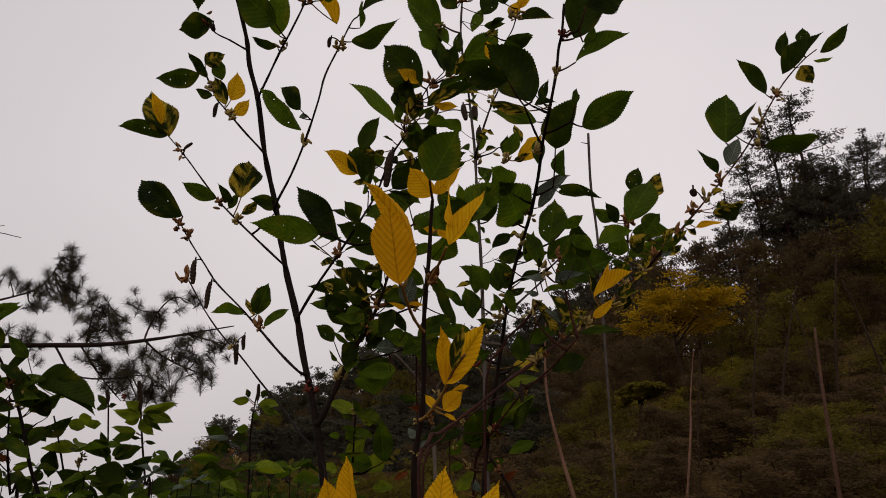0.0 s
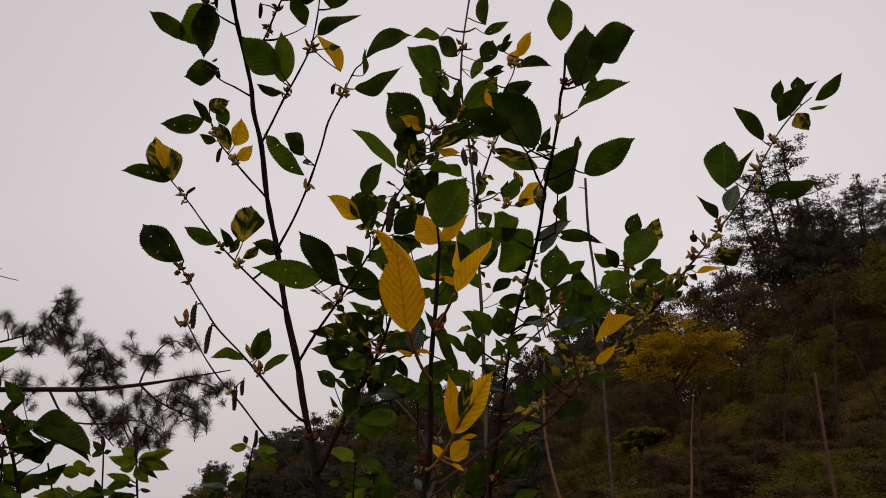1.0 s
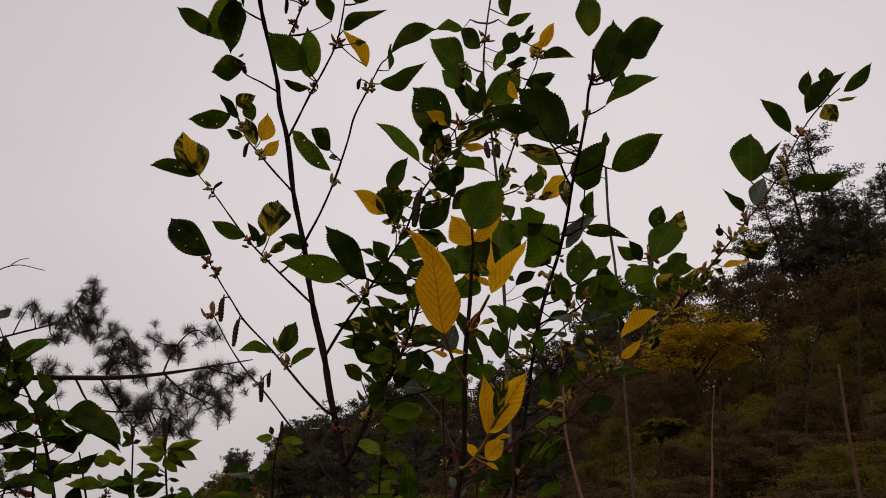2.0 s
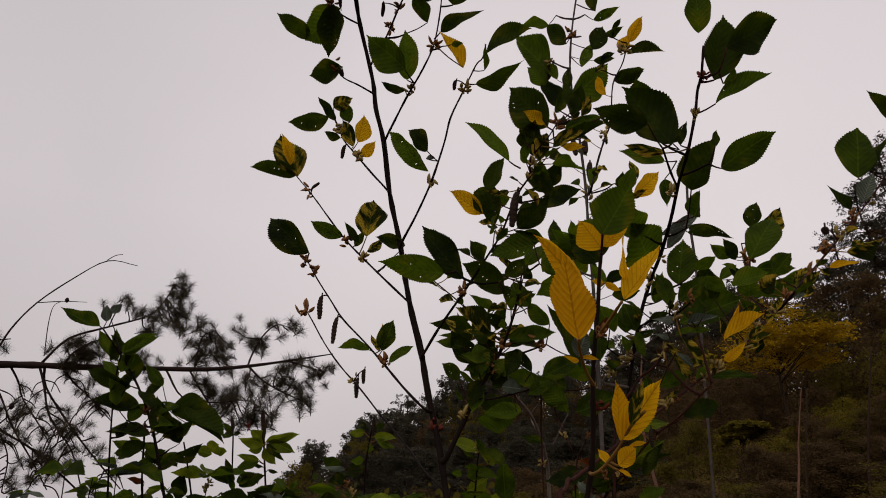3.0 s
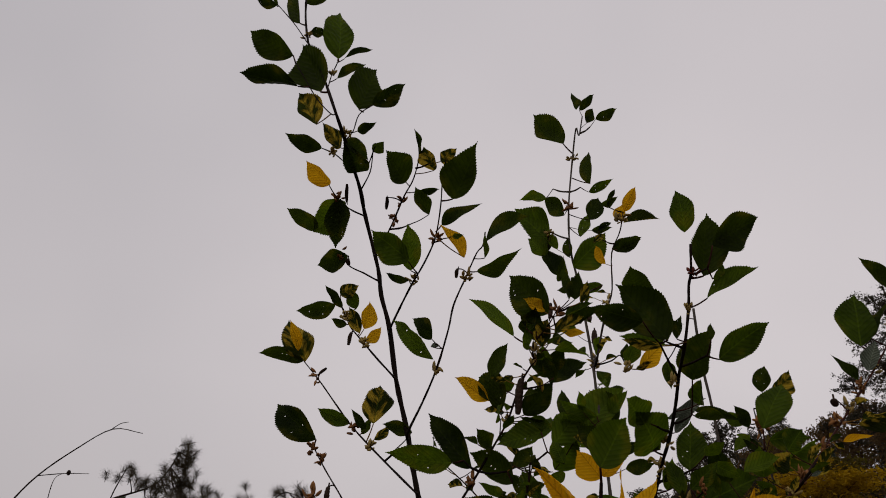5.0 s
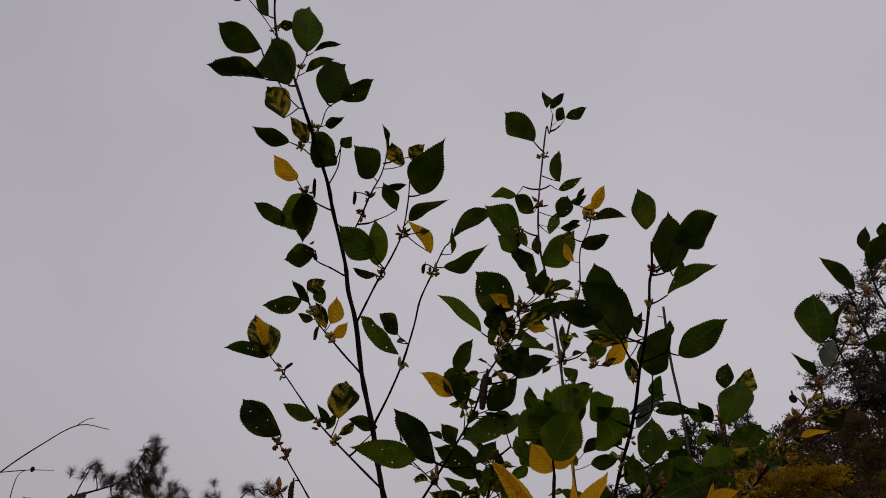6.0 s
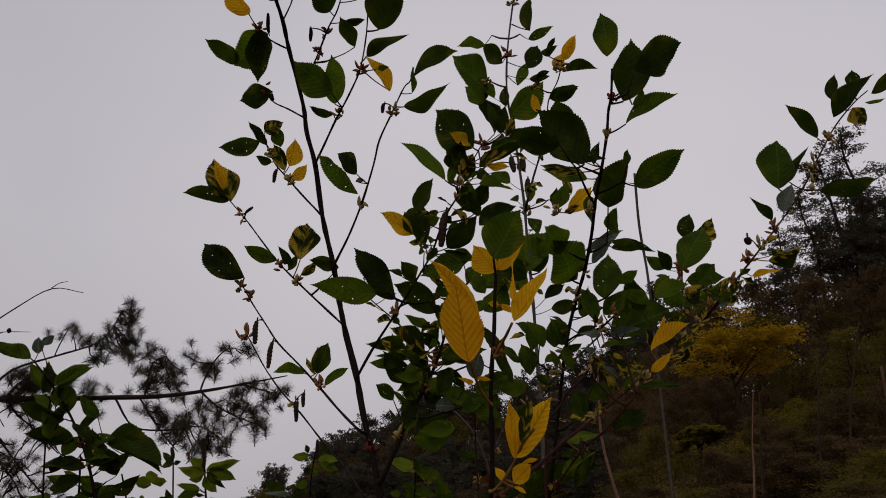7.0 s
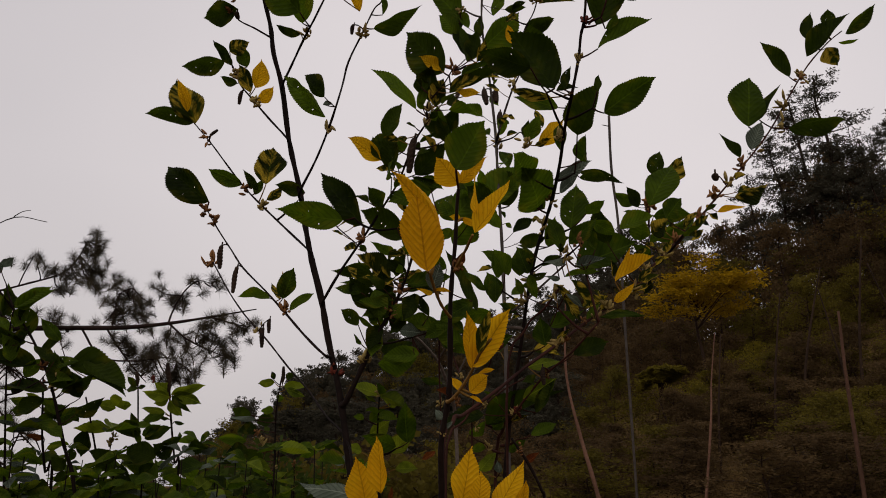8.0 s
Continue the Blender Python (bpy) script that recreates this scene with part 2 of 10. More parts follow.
litter, n, l, bsdf = material("leaf_litter")
at = n.new("ShaderNodeTexCoord").outputs["Object"]
wide, small = node(n, "TexNoise", Scale=0.25, Detail=6.0), node(n, "TexNoise", Scale=14.0, Detail=5.0)
for t in (wide, small):
    l.new(at, t.inputs["Vector"])
tone = mathnode(n, l, "ADD", mathnode(n, l, "MULTIPLY", wide.outputs["Fac"], 0.5), mathnode(n, l, "MULTIPLY", small.outputs["Fac"], 0.5))
l.new(ramp(n, l, tone, [(0.35, (0.035, 0.023, 0.010)), (0.52, (0.088, 0.053, 0.020)), (0.68, (0.072, 0.060, 0.015))]), bsdf.inputs["Base Color"])
bump = node(n, "Bump", Strength=0.8, Distance=0.05)
l.new(small.outputs["Fac"], bump.inputs["Height"])
l.new(bump.outputs[0], bsdf.inputs["Normal"])
bsdf.inputs["Roughness"].default_value = 0.9
bsdf.inputs["Specular IOR Level"].default_value = 0.0


# ---- mesh helpers ----
def raw_mesh(name, verts, faces, mat, smooth=False):
    me = bpy.data.meshes.new(name)
    me.from_pydata(verts, [], faces)
    me.materials.append(mat)
    if smooth:
        me.polygons.foreach_set("use_smooth", [True] * len(me.polygons))
    return me


def part(name, me, parent, label="", m=None):
    ob = new(name, me)
    ob.parent = parent
    if m is not None:
        ob.matrix_basis = m
    return tagged(ob, label)


def thing(name, label, category, at=(0, 0, 0), group="", kind=""):
    ob = new(name)
    ob.empty_display_size = 0.2
    ob.location = at
    return tagged(ob, label, category, group, kind)


def curve_points(pts, steps=4):
    """A smooth line through the points."""
    pts = [Vector(p) for p in pts]
    if len(pts) < 3:
        return pts
    ends = [2 * pts[0] - pts[1], *pts, 2 * pts[-1] - pts[-2]]
    out = []
    for a, b, c, d in zip(ends, ends[1:], ends[2:], ends[3:]):
        for k in range(steps):
            t = k / steps
            out.append(0.5 * (2 * b + (c - a) * t + (2 * a - 5 * b + 4 * c - d) * t * t + (3 * b - a - 3 * c + d) * t ** 3))
    return [*out, pts[-1]]


def tube(verts, faces, pts, r0, r1, segs=7, lumps=0.0, rng=random):
    """Adds a tapered tube along the points to the lists of a mesh."""
    start, last = len(verts), len(pts) - 1
    side = None
    for i, p in enumerate(pts):
        way = (pts[min(i + 1, last)] - pts[max(i - 1, 0)]).normalized()
        if side is None:
            side = way.orthogonal().normalized()
        side = (side - way * side.dot(way)).normalized()
        other = way.cross(side)
        r = r0 + (r1 - r0) * i / max(last, 1)
        r *= 1 + (rng.uniform(-lumps, 1.6 * lumps) if 0 < i < last else 0)
        for k in range(segs):
            a = 2 * math.pi * k / segs
            verts.append(p + (side * math.cos(a) + other * math.sin(a)) * r)
    for i in range(last):
        for k in range(segs):
            a, b = start + i * segs + k, start + i * segs + (k + 1) % segs
            faces.append((a, b, b + segs, a + segs))
    faces.append(tuple(range(start + last * segs, start + (last + 1) * segs)))
    faces.append(tuple(reversed(range(start, start + segs))))


# ---- the ground: one sheet that falls away ahead and climbs to the east ----
def ground_at(x, y):
    z = 0.085 * max(0.0, min(y, 80) - 8.0)
    z += 0.42 * max(0.0, x - 2.0) * min(1.0, max(0.0, y) / 30.0) + 0.30 * min(0.0, x) * min(1.0, max(0.0, y) / 60.0)
    z += 0.25 * noise.noise((x * 0.13, y * 0.13, 0)) * min(1.0, max(0.0, (math.hypot(x, y - 1) - 3) / 8))
    past = max(0.0, math.hypot(x, y) - 82)
    return max(z - 0.5 * past, -12)


gv, gf, N = [], [], 96
ticks = [math.copysign(abs(i / (N / 2)) ** 2.6, i) for i in range(-N // 2, N // 2 + 1)]
for ty in ticks:
    for tx in ticks:
        gx, gy = tx * 1400, 8 + ty * 1400
        gv.append((gx, gy, ground_at(gx, gy)))
for j in range(N):
    for i in range(N):
        a = j * (N + 1) + i
        gf.append((a, a + 1, a + N + 2, a + N + 1))
ground = new("ground", raw_mesh("ground", gv, gf, litter, True))
tagged(ground, "sloping ground of brown leaf litter and moss", "ground", kind="structure")


# ---- forest trees ----
def clump_leaves(verts, faces, rng, centre, spread, count, size, slim, lozenge=False):
    """Small pointed blades scattered round a centre."""
    for _ in range(count):
        c = centre + Vector((rng.gauss(0, spread), rng.gauss(0, spread), rng.gauss(0, spread * 0.6)))
        a = Vector((rng.gauss(0, 1), rng.gauss(0, 1), rng.gauss(0, 0.8))).normalized()
        b = a.cross(Vector((rng.gauss(0, 1), rng.gauss(0, 1), rng.gauss(0, 1)))).normalized()
        s = size * rng.uniform(0.6, 1.3)
        k = len(verts)
        if lozenge:
            verts += [c - a * s * 0.5, c - a * s * 0.1 + b * s * slim, c + a * s * 0.5, c - a * s * 0.1 - b * s * slim]
            faces.append((k, k + 1, k + 2, k + 3))
            continue
        verts += [c - a * s * 0.5 - b * s * slim, c - a * s * 0.5 + b * s * slim, c + a * s * 0.5]
        faces.append((k, k + 1, k + 2))


def pine_parts(seed, h, reach, bare, dense):
    """Trunk and needle crown of a red pine, base at the origin: limbs in loose tiers with tufts at their ends."""
    rng = random.Random(seed)
    tv, tf, cv, cf = [], [], [], []
    lean = Vector((rng.uniform(-0.06, 0.06), rng.uniform(-0.06, 0.06), 1))
    line = [lean * (h * k / 8) + Vector((rng.uniform(-0.12, 0.12), rng.uniform(-0.12, 0.12), 0)) * (k > 0) for k in range(9)]
    spine = curve_points(line, 3)
    tube(tv, tf, spine, h * 0.014, h * 0.003, 7)
    tiers = 13
    for k in range(tiers):
        s = bare + (1 - bare) * (k + rng.uniform(-0.3, 0.3)) / tiers
        base = spine[min(int(s * (len(spine) - 1)), len(spine) - 1)]
        rise = (s - bare) / (1 - bare)
        long = reach * (0.22 + 0.72 * math.sin(math.pi * (0.28 + 0.66 * rise))) * rng.uniform(0.55, 1.15)
        for q in range(rng.randint(3, 5)):
            a = rng.uniform(0, 2 * math.pi)
            out = Vector((math.cos(a), math.sin(a), 0))
            tip = base + out * long * rng.uniform(0.6, 1.1) + Vector((0, 0, long * rng.uniform(-0.05, 0.30)))
            mid = (base + tip) / 2 + Vector((0, 0, -0.06 * long))
            tube(tv, tf, curve_points([base, mid, tip], 2), h * 0.0028, h * 0.0008, 3)
            # flat pads of needles along the outer half of the limb
            for c in range(rng.randint(5, 6) if rise < 0.6 else 4 + dense):
                at = base.lerp(tip, rng.uniform(0.40, 1.05)) + Vector((rng.gauss(0, 0.12) * long, rng.gauss(0, 0.12) * long, rng.gauss(0.10, 0.06 + 0.16 * dense)))
                wide = rng.uniform(0.16, 0.27)
                for _ in range(2 + dense):
                    clump_leaves(cv, cf, rng, at + Vector((rng.gauss(0, wide), rng.gauss(0, wide), rng.gauss(0, 0.03 + 0.09 * dense))), 0.12, 11 if dense else 19, 0.22 if dense else 0.15, 0.27 if dense else 0.21)
    for k in (-1, -2, -3):
        clump_leaves(cv, cf, rng, spine[k], 0.15, 40, 0.19, 0.25)
    return tv, tf, cv, cf


def broad_parts(seed, h, reach, low, density, size):
    """Trunk, forked limbs and a loose leafy crown, base at the origin."""
    rng = random.Random(seed)
    tv, tf, cv, cf = [], [], [], []
    line = [Vector((rng.uniform(-0.03, 0.03) * h * (k > 0), rng.uniform(-0.03, 0.03) * h * (k > 0), h * 0.92 * k / 6)) for k in range(7)]
    spine = curve_points(line, 3)
    tube(tv, tf, spine, h * 0.012, h * 0.002, 6)
    for k in range(34):
        s = low + (1 - low) * k / 34 + rng.uniform(-0.02, 0.02)
        base = spine[max(0, min(int(s * (len(spine) - 1)), len(spine) - 1))]
        a = rng.uniform(0, 2 * math.pi)
        rise = (s - low) / (1 - low)
        long = reach * math.sin(math.pi * (0.18 + 0.74 * rise)) * rng.uniform(0.55, 1.15)
        tip = base + Vector((math.cos(a), math.sin(a), rng.uniform(0.1, 0.5))) * long
        tube(tv, tf, curve_points([base, base.lerp(tip, 0.5) + Vector((0, 0, 0.06 * long)), tip], 2), h * 0.004, h * 0.001, 3)
        for c in range(density):
            at = base.lerp(tip, rng.uniform(0.3, 1.05)) + Vector((rng.gauss(0, 0.12), rng.gauss(0, 0.12), rng.gauss(0, 0.14))) * long
            clump_leaves(cv, cf, rng, at, 0.05 * reach + 0.10, 21, size, 0.36, size < 0.1)
    return tv, tf, cv, cf


def tree(name, label, category, parts, crown_mat, bark=BARK_FAR, group=""):
    tv, tf, cv, cf = parts
    ob = thing(name, label, category, (0, 0, 0), group)
    part("trunk", raw_mesh("trunk", tv, tf, bark, True), ob)
    part("crown", raw_mesh("crown", cv, cf, crown_mat), ob)
    return ob


def plant(ob, x, y, top, height, turn, first=False):
    """Stands a tree of that built height on the ground so that it ends at the level top."""
    z = ground_at(x, y) - 0.1
    s = max(0.25, (top - z) / height)
    girth = min(s, 1.0) if s > 1 else max(s, 0.48)
    m = Matrix.Translation((x, y, z)) @ Matrix.Rotation(turn, 4, "Z") @ Matrix.Diagonal((girth, girth, s, 1))
    if first:
        ob.matrix_basis = m
        return ob
    return copy_thing(ob, m @ Matrix.Diagonal((*(1 / c for c in ob.scale), 1)))


rng = random.Random(11)
PINE_LABEL = "dark green pine with a thin trunk on the hillside"
pines = [tree("pine_tree", PINE_LABEL, "tree", pine_parts(20 + k, 12.0, 2.6, 0.12 + 0.05 * k, int(k < 2)), NEEDLE_HAZED, group="hillside pines") for k in range(4)]
used = [False] * 4


def pine_at(x, y, top, dense=False):
    k = rng.randrange(2) + (2 if y < 47 and not dense else 0)
    plant(pines[k], x, y, top, 12.0, rng.uniform(0, 6.28), not used[k])
    used[k] = True


under = []
# the far ridge, from the low west end to the east
for x, y, top in ((-24.4, 75, 6.4), (-21.8, 75, 9.1), (-18.2, 70, 7.6), (-16.8, 72, 11.0), (-15.2, 75, 12.2), (-12.5, 72, 13.1), (-10.0, 70, 13.3),
                  (-7.4, 70, 15.2), (-4.5, 66, 15.1), (-1.5, 66, 15.2), (1.4, 62, 14.7), (4.3, 62, 15.5), (6.7, 58, 15.9), (8.9, 58, 17.4), (10.4, 54, 17.3), (11.5, 52, 18.8)):
    pine_at(x, y, top)
    pine_at(x + rng.uniform(0.5, 1.5), y - rng.uniform(3, 9), top - rng.uniform(1.6, 3.0))
    under.append((x + rng.uniform(-1.2, 1.2), y - 3, top - rng.uniform(0.8, 1.8)))
    under.append((x + rng.uniform(0.3, 2.2), y - 7, top - rng.uniform(2.2, 3.4)))
    under.append((x + rng.uniform(-1.2, 1.2), y - 12, top - rng.uniform(3.4, 4.6)))
# the tall stand on the east slope
for x, y, top in ((12.8, 48, 16.6), (14.1, 46, 17.2), (15.0, 44, 15.9), (15.3, 42, 15.7), (14.8, 36, 16.2), (15.7, 35, 17.6), (16.7, 34, 19.6), (17.6, 34, 20.2),
                  (17.8, 33, 17.2), (18.8, 33, 16.9), (20.4, 34, 18.9), (21.5, 34, 18.6), (22.4, 33, 19.5), (24.4, 33, 19.0)):
    pine_at(x, y, top)
    pine_at(x + rng.uniform(0.2, 1.6), y - rng.uniform(1, 4), top - rng.uniform(3.0, 6))
    under.append((x + rng.uniform(0.3, 1.5), y - 3.5, top - rng.uniform(4.5, 6.5)))

def layered_parts(seed, h, reach):
    """A tree under a flat hood of leafy sprays, one flank of which droops."""
    rng2 = random.Random(seed)
    tv, tf, cv, cf = [], [], [], []
    spine = curve_points([Vector((0, 0, 0)), Vector((0.15, 0, h * 0.35)), Vector((0.0, 0.1, h * 0.7)), Vector((0.2, 0, h * 0.93))], 5)
    tube(tv, tf, spine, h * 0.016, h * 0.004, 7)
    for k in range(57):
        u, v = rng2.uniform(-1, 1), rng2.uniform(-1, 1)
        drop = 1.05 * max(0.0, -u - 0.15) ** 1.1 + 0.14 * max(0.0, u) ** 2
        if k % 4 == 0:
            drop += rng2.uniform(0.12, 0.40)
            u *= 0.8
        tip = Vector((u * reach * 1.1, v * reach * 0.8, h - 0.1 - drop * reach + rng2.gauss(0, 0.13) * reach))
        if noise.noise((1.7 * u + seed, 1.7 * v, 0.5)) < -0.12:
            continue
        base = spine[int(rng2.uniform(0.62, 0.95) * (len(spine) - 1))]
        tube(tv, tf, curve_points([base, base.lerp(tip, 0.55) + Vector((0, 0, 0.16)), tip], 4), h * 0.005, h * 0.001, 5)
        for c in range(13):
            at = tip + Vector((rng2.gauss(0, 0.19) * reach, rng2.gauss(0, 0.19) * reach, rng2.gauss(0, 0.07) * reach))
            for _ in range(26):
                p = at + Vector((rng2.gauss(0, 0.10), rng2.gauss(0, 0.10), rng2.gauss(0, 0.04))) * reach
                a = Vector((rng2.gauss(0, 1), rng2.gauss(0, 1), rng2.gauss(0, 0.35))).normalized() * rng2.uniform(0.05, 0.095)
                w = a.cross(Vector((rng2.gauss(0, 0.4), rng2.gauss(0, 0.4), 1))).normalized() * a.length * 0.45
                q = len(cv)
                cv += [p - a, p + w, p + a, p - w]
                cf.append((q, q + 1, q + 2, q + 3))
    return tv, tf, cv, cf


gold = tree("golden_tree", "broadleaf tree with golden yellow foliage on the slope", "tree", layered_parts(43, 5.0, 1.75), GOLD)
plant(gold, 7.6, 25.0, 7.85, 5.0, 0.0, True)
olives = [tree("slope_tree", "olive brown broadleaf tree on the shaded slope", "tree", broad_parts(50 + k, 6.0, 2.0, 0.1, 8, 0.13), m, group="slope trees")
          for k, m in enumerate((LIME, BROWN, BROWN, OLIVE))]
first = [True] * 4
RIDGE = ((-0.36, 0.03), (-0.2, 0.12), (0.0, 0.19), (0.2, 0.26), (0.3, 0.33), (0.42, 0.48), (0.55, 0.54), (0.9, 0.56))


def ridge_rise(a):
    for (a0, r0), (a1, r1) in zip(RIDGE, RIDGE[1:]):
        if a <= a1:
            return r0 + (r1 - r0) * max(0, a - a0) / (a1 - a0)
    return RIDGE[-1][1]


# lower and lower trees towards the viewer
for d, share, step in ((42, 0.86, 0.060), (36, 0.76, 0.060), (31, 0.66, 0.060), (27, 0.56, 0.062), (23, 0.46, 0.062), (19.5, 0.36, 0.064), (17, 0.26, 0.06), (15, 0.17, 0.07), (12.6, 0.10, 0.08), (10.6, 0.04, 0.09)):
    a = (-0.28 if d > 14 else 0.36) + rng.uniform(0, 0.05)
    while a < 0.85:
        x, y = d * a, d + rng.uniform(-1.5, 1.5)
        k = rng.choice((1, 2, 1, 3) if share > 0.5 or a < 0.2 else (3, 1, 2, 3, 1, 2))
        top = 1.46 + d * (ridge_rise(a) * share + rng.uniform(-0.035, 0.03))
        if math.hypot(x - 8.0, y - 25.0) > 3.5 and not (y < 25 and abs(a - 0.33) < 0.10 and share > 0.45):
            if a < 0.14 and d > 22:
                pine_at(x, y, max(top, ground_at(x, y) + 1.5), True)
            else:
                plant(olives[k], x, y, max(top, ground_at(x, y) + (1.2 if d > 14 else 0.7)), 6.0, rng.uniform(0, 6.28), first[k])
                first[k] = False
        a += step * rng.uniform(0.7, 1.3)

for x, y, top in under:
    if y > 40:
        pine_at(x, y, top)
    if y < 40 or rng.random() < 0.8:
        plant(olives[rng.choice((1, 2, 3))], x, y - 2, top - 1.1, 6.0, rng.uniform(0, 6.28))
# yellowing small trees in flat layers
lime = tree("yellowing_tree", "small tree with layered yellowish green foliage on the slope", "tree", layered_parts(47, 3.0, 0.55), LIME, group="yellowing trees")
for k, (x, y, top) in enumerate(((4.8, 19.3, 4.14), (8.5, 21.4, 4.60))):
    plant(lime, x, y, top, 3.0, 0.4 * k, k == 0)
# undergrowth below the golden tree
for k in range(16):
    x, y = 5.2 + 0.42 * k, 19.5 + rng.uniform(0, 5.0)
    j = k % 4
    plant(olives[j], x, y, ground_at(x, y) + rng.uniform(1.3, 2.3), 6.0, rng.uniform(0, 6.28), first[j])
    first[j] = False

# low bushes a few steps off, in front of the slope
bushes = [tree("hazel_bush", "low leafy green bush in front of the slope", "bush", broad_parts(70 + k, 1.7, 0.75, 0.05, 8, 0.05), m, group="low bushes") for k, m in enumerate((FRESH, OLIVE))]
bush_first = [True, True]
for x, y, top in ((-1.45, 4.2, 1.42), (-1.05, 4.4, 1.66), (-0.75, 4.8, 1.70), (-0.3, 5.0, 1.6), (0.25, 5.4, 1.4), (-1.9, 4.6, 1.45), (-2.5, 4.8, 1.4)):
    k = 0 if x < -0.9 else 1
    plant(bushes[k], x, y, top, 1.7, rng.uniform(0, 6.28), bush_first[k])
    bush_first[k] = False

# slim bare trunks between the shrub and the forest
def pole_trunk(name, label, pts, r0, r1, mat, stubs, seed):
    rng2 = random.Random(seed)
    ob = thing(name, label, "tree trunk", (pts[0][0], pts[0][1], ground_at(pts[0][0], pts[0][1])))
    base = Vector(ob.location)
    line = [p - base for p in curve_points([(pts[0][0], pts[0][1], ground_at(pts[0][0], pts[0][1]) - 0.1), *pts[1:]], 5)]
    v, f = [], []
    tube(v, f, line, r0, r1, 8, 0.06, rng2)
    part("trunk", raw_mesh("trunk", v, f, mat, True), ob)
    for s in stubs:
        p = line[int(s * (len(line) - 1))]
        v, f = [], []
        a = rng2.uniform(0, 6.28)
        out = Vector((math.cos(a), 0.4 * math.sin(a), 0.3)) * rng2.uniform(0.06, 0.14)
        tube(v, f, [p, p + out * 0.6, p + out], r1 * 0.5, r1 * 0.2, 5)
        part("branch_stub", raw_mesh("branch_stub", v, f, mat, True), ob)
    return ob


pole_trunk("bare_trunk", "tall slim grey bare trunk with small branch stubs", [(2.51, 12, 0), (2.51, 12, 1.19), (2.51, 12, 3.58), (2.52, 12, 5.47), (2.47, 12, 6.49), (2.49, 12, 7.49)], 0.020, 0.022, BARK_POLE, (0.45, 0.62, 0.78, 0.80, 0.97, 0.975), 3)
pole_trunk("bare_trunk", "slim curved pinkish bare trunk on the slope", [(1.95, 11, 0), (1.78, 11, 1.21), (1.59, 11, 1.97), (1.43, 11, 2.76), (1.42, 11, 3.41), (1.46, 11, 4.0)], 0.036, 0.008, BARK_POST, (0.5, 0.8), 4)
pole_trunk("bare_trunk", "thin pale bare sapling trunk on the slope", [(3.40, 12, 0), (3.53, 12, 1.19), (3.72, 12, 2.35), (3.78, 12, 2.9), (3.91, 12, 3.67)], 0.026, 0.007, BARK_POST, (0.6, 0.85), 5)
pole_trunk("bare_trunk", "slim reddish bare trunk on the slope", [(4.86, 10, 0), (4.87, 10, 1.24), (4.87, 10, 2.63), (4.90, 10, 3.58)], 0.036, 0.016, BARK_DIM, (0.7,), 6)
pole_trunk("bare_trunk", "short slim reddish bare trunk on the slope", [(5.39, 10, 0), (5.73, 10, 1.71), (5.68, 10, 2.80)], 0.030, 0.012, BARK_DIM, (0.8,), 8)
# slender dark trunks that lean among the slope trees
for k, (x, y, h, dx, r) in enumerate(((6.6, 17.0, 3.6, 0.5, 0.035), (7.9, 18.5, 4.0, 0.9, 0.04), (8.6, 17.5, 3.2, -0.4, 0.03), (9.6, 19.0, 4.4, 0.6, 0.045), (10.4, 18.0, 3.4, -0.7, 0.035), (5.2, 16.5, 3.0, 0.3, 0.03))):
    z = ground_at(x, y)
    pole_trunk("slender_trunk", "slender dark leaning trunk among the slope trees", [(x, y, z), (x + 0.2 * dx, y, z + 0.35 * h), (x + 0.6 * dx, y, z + 0.7 * h), (x + dx, y, z + h)], r, 0.4 * r, BARK_FAR, (0.5, 0.7, 0.85), 90 + k)


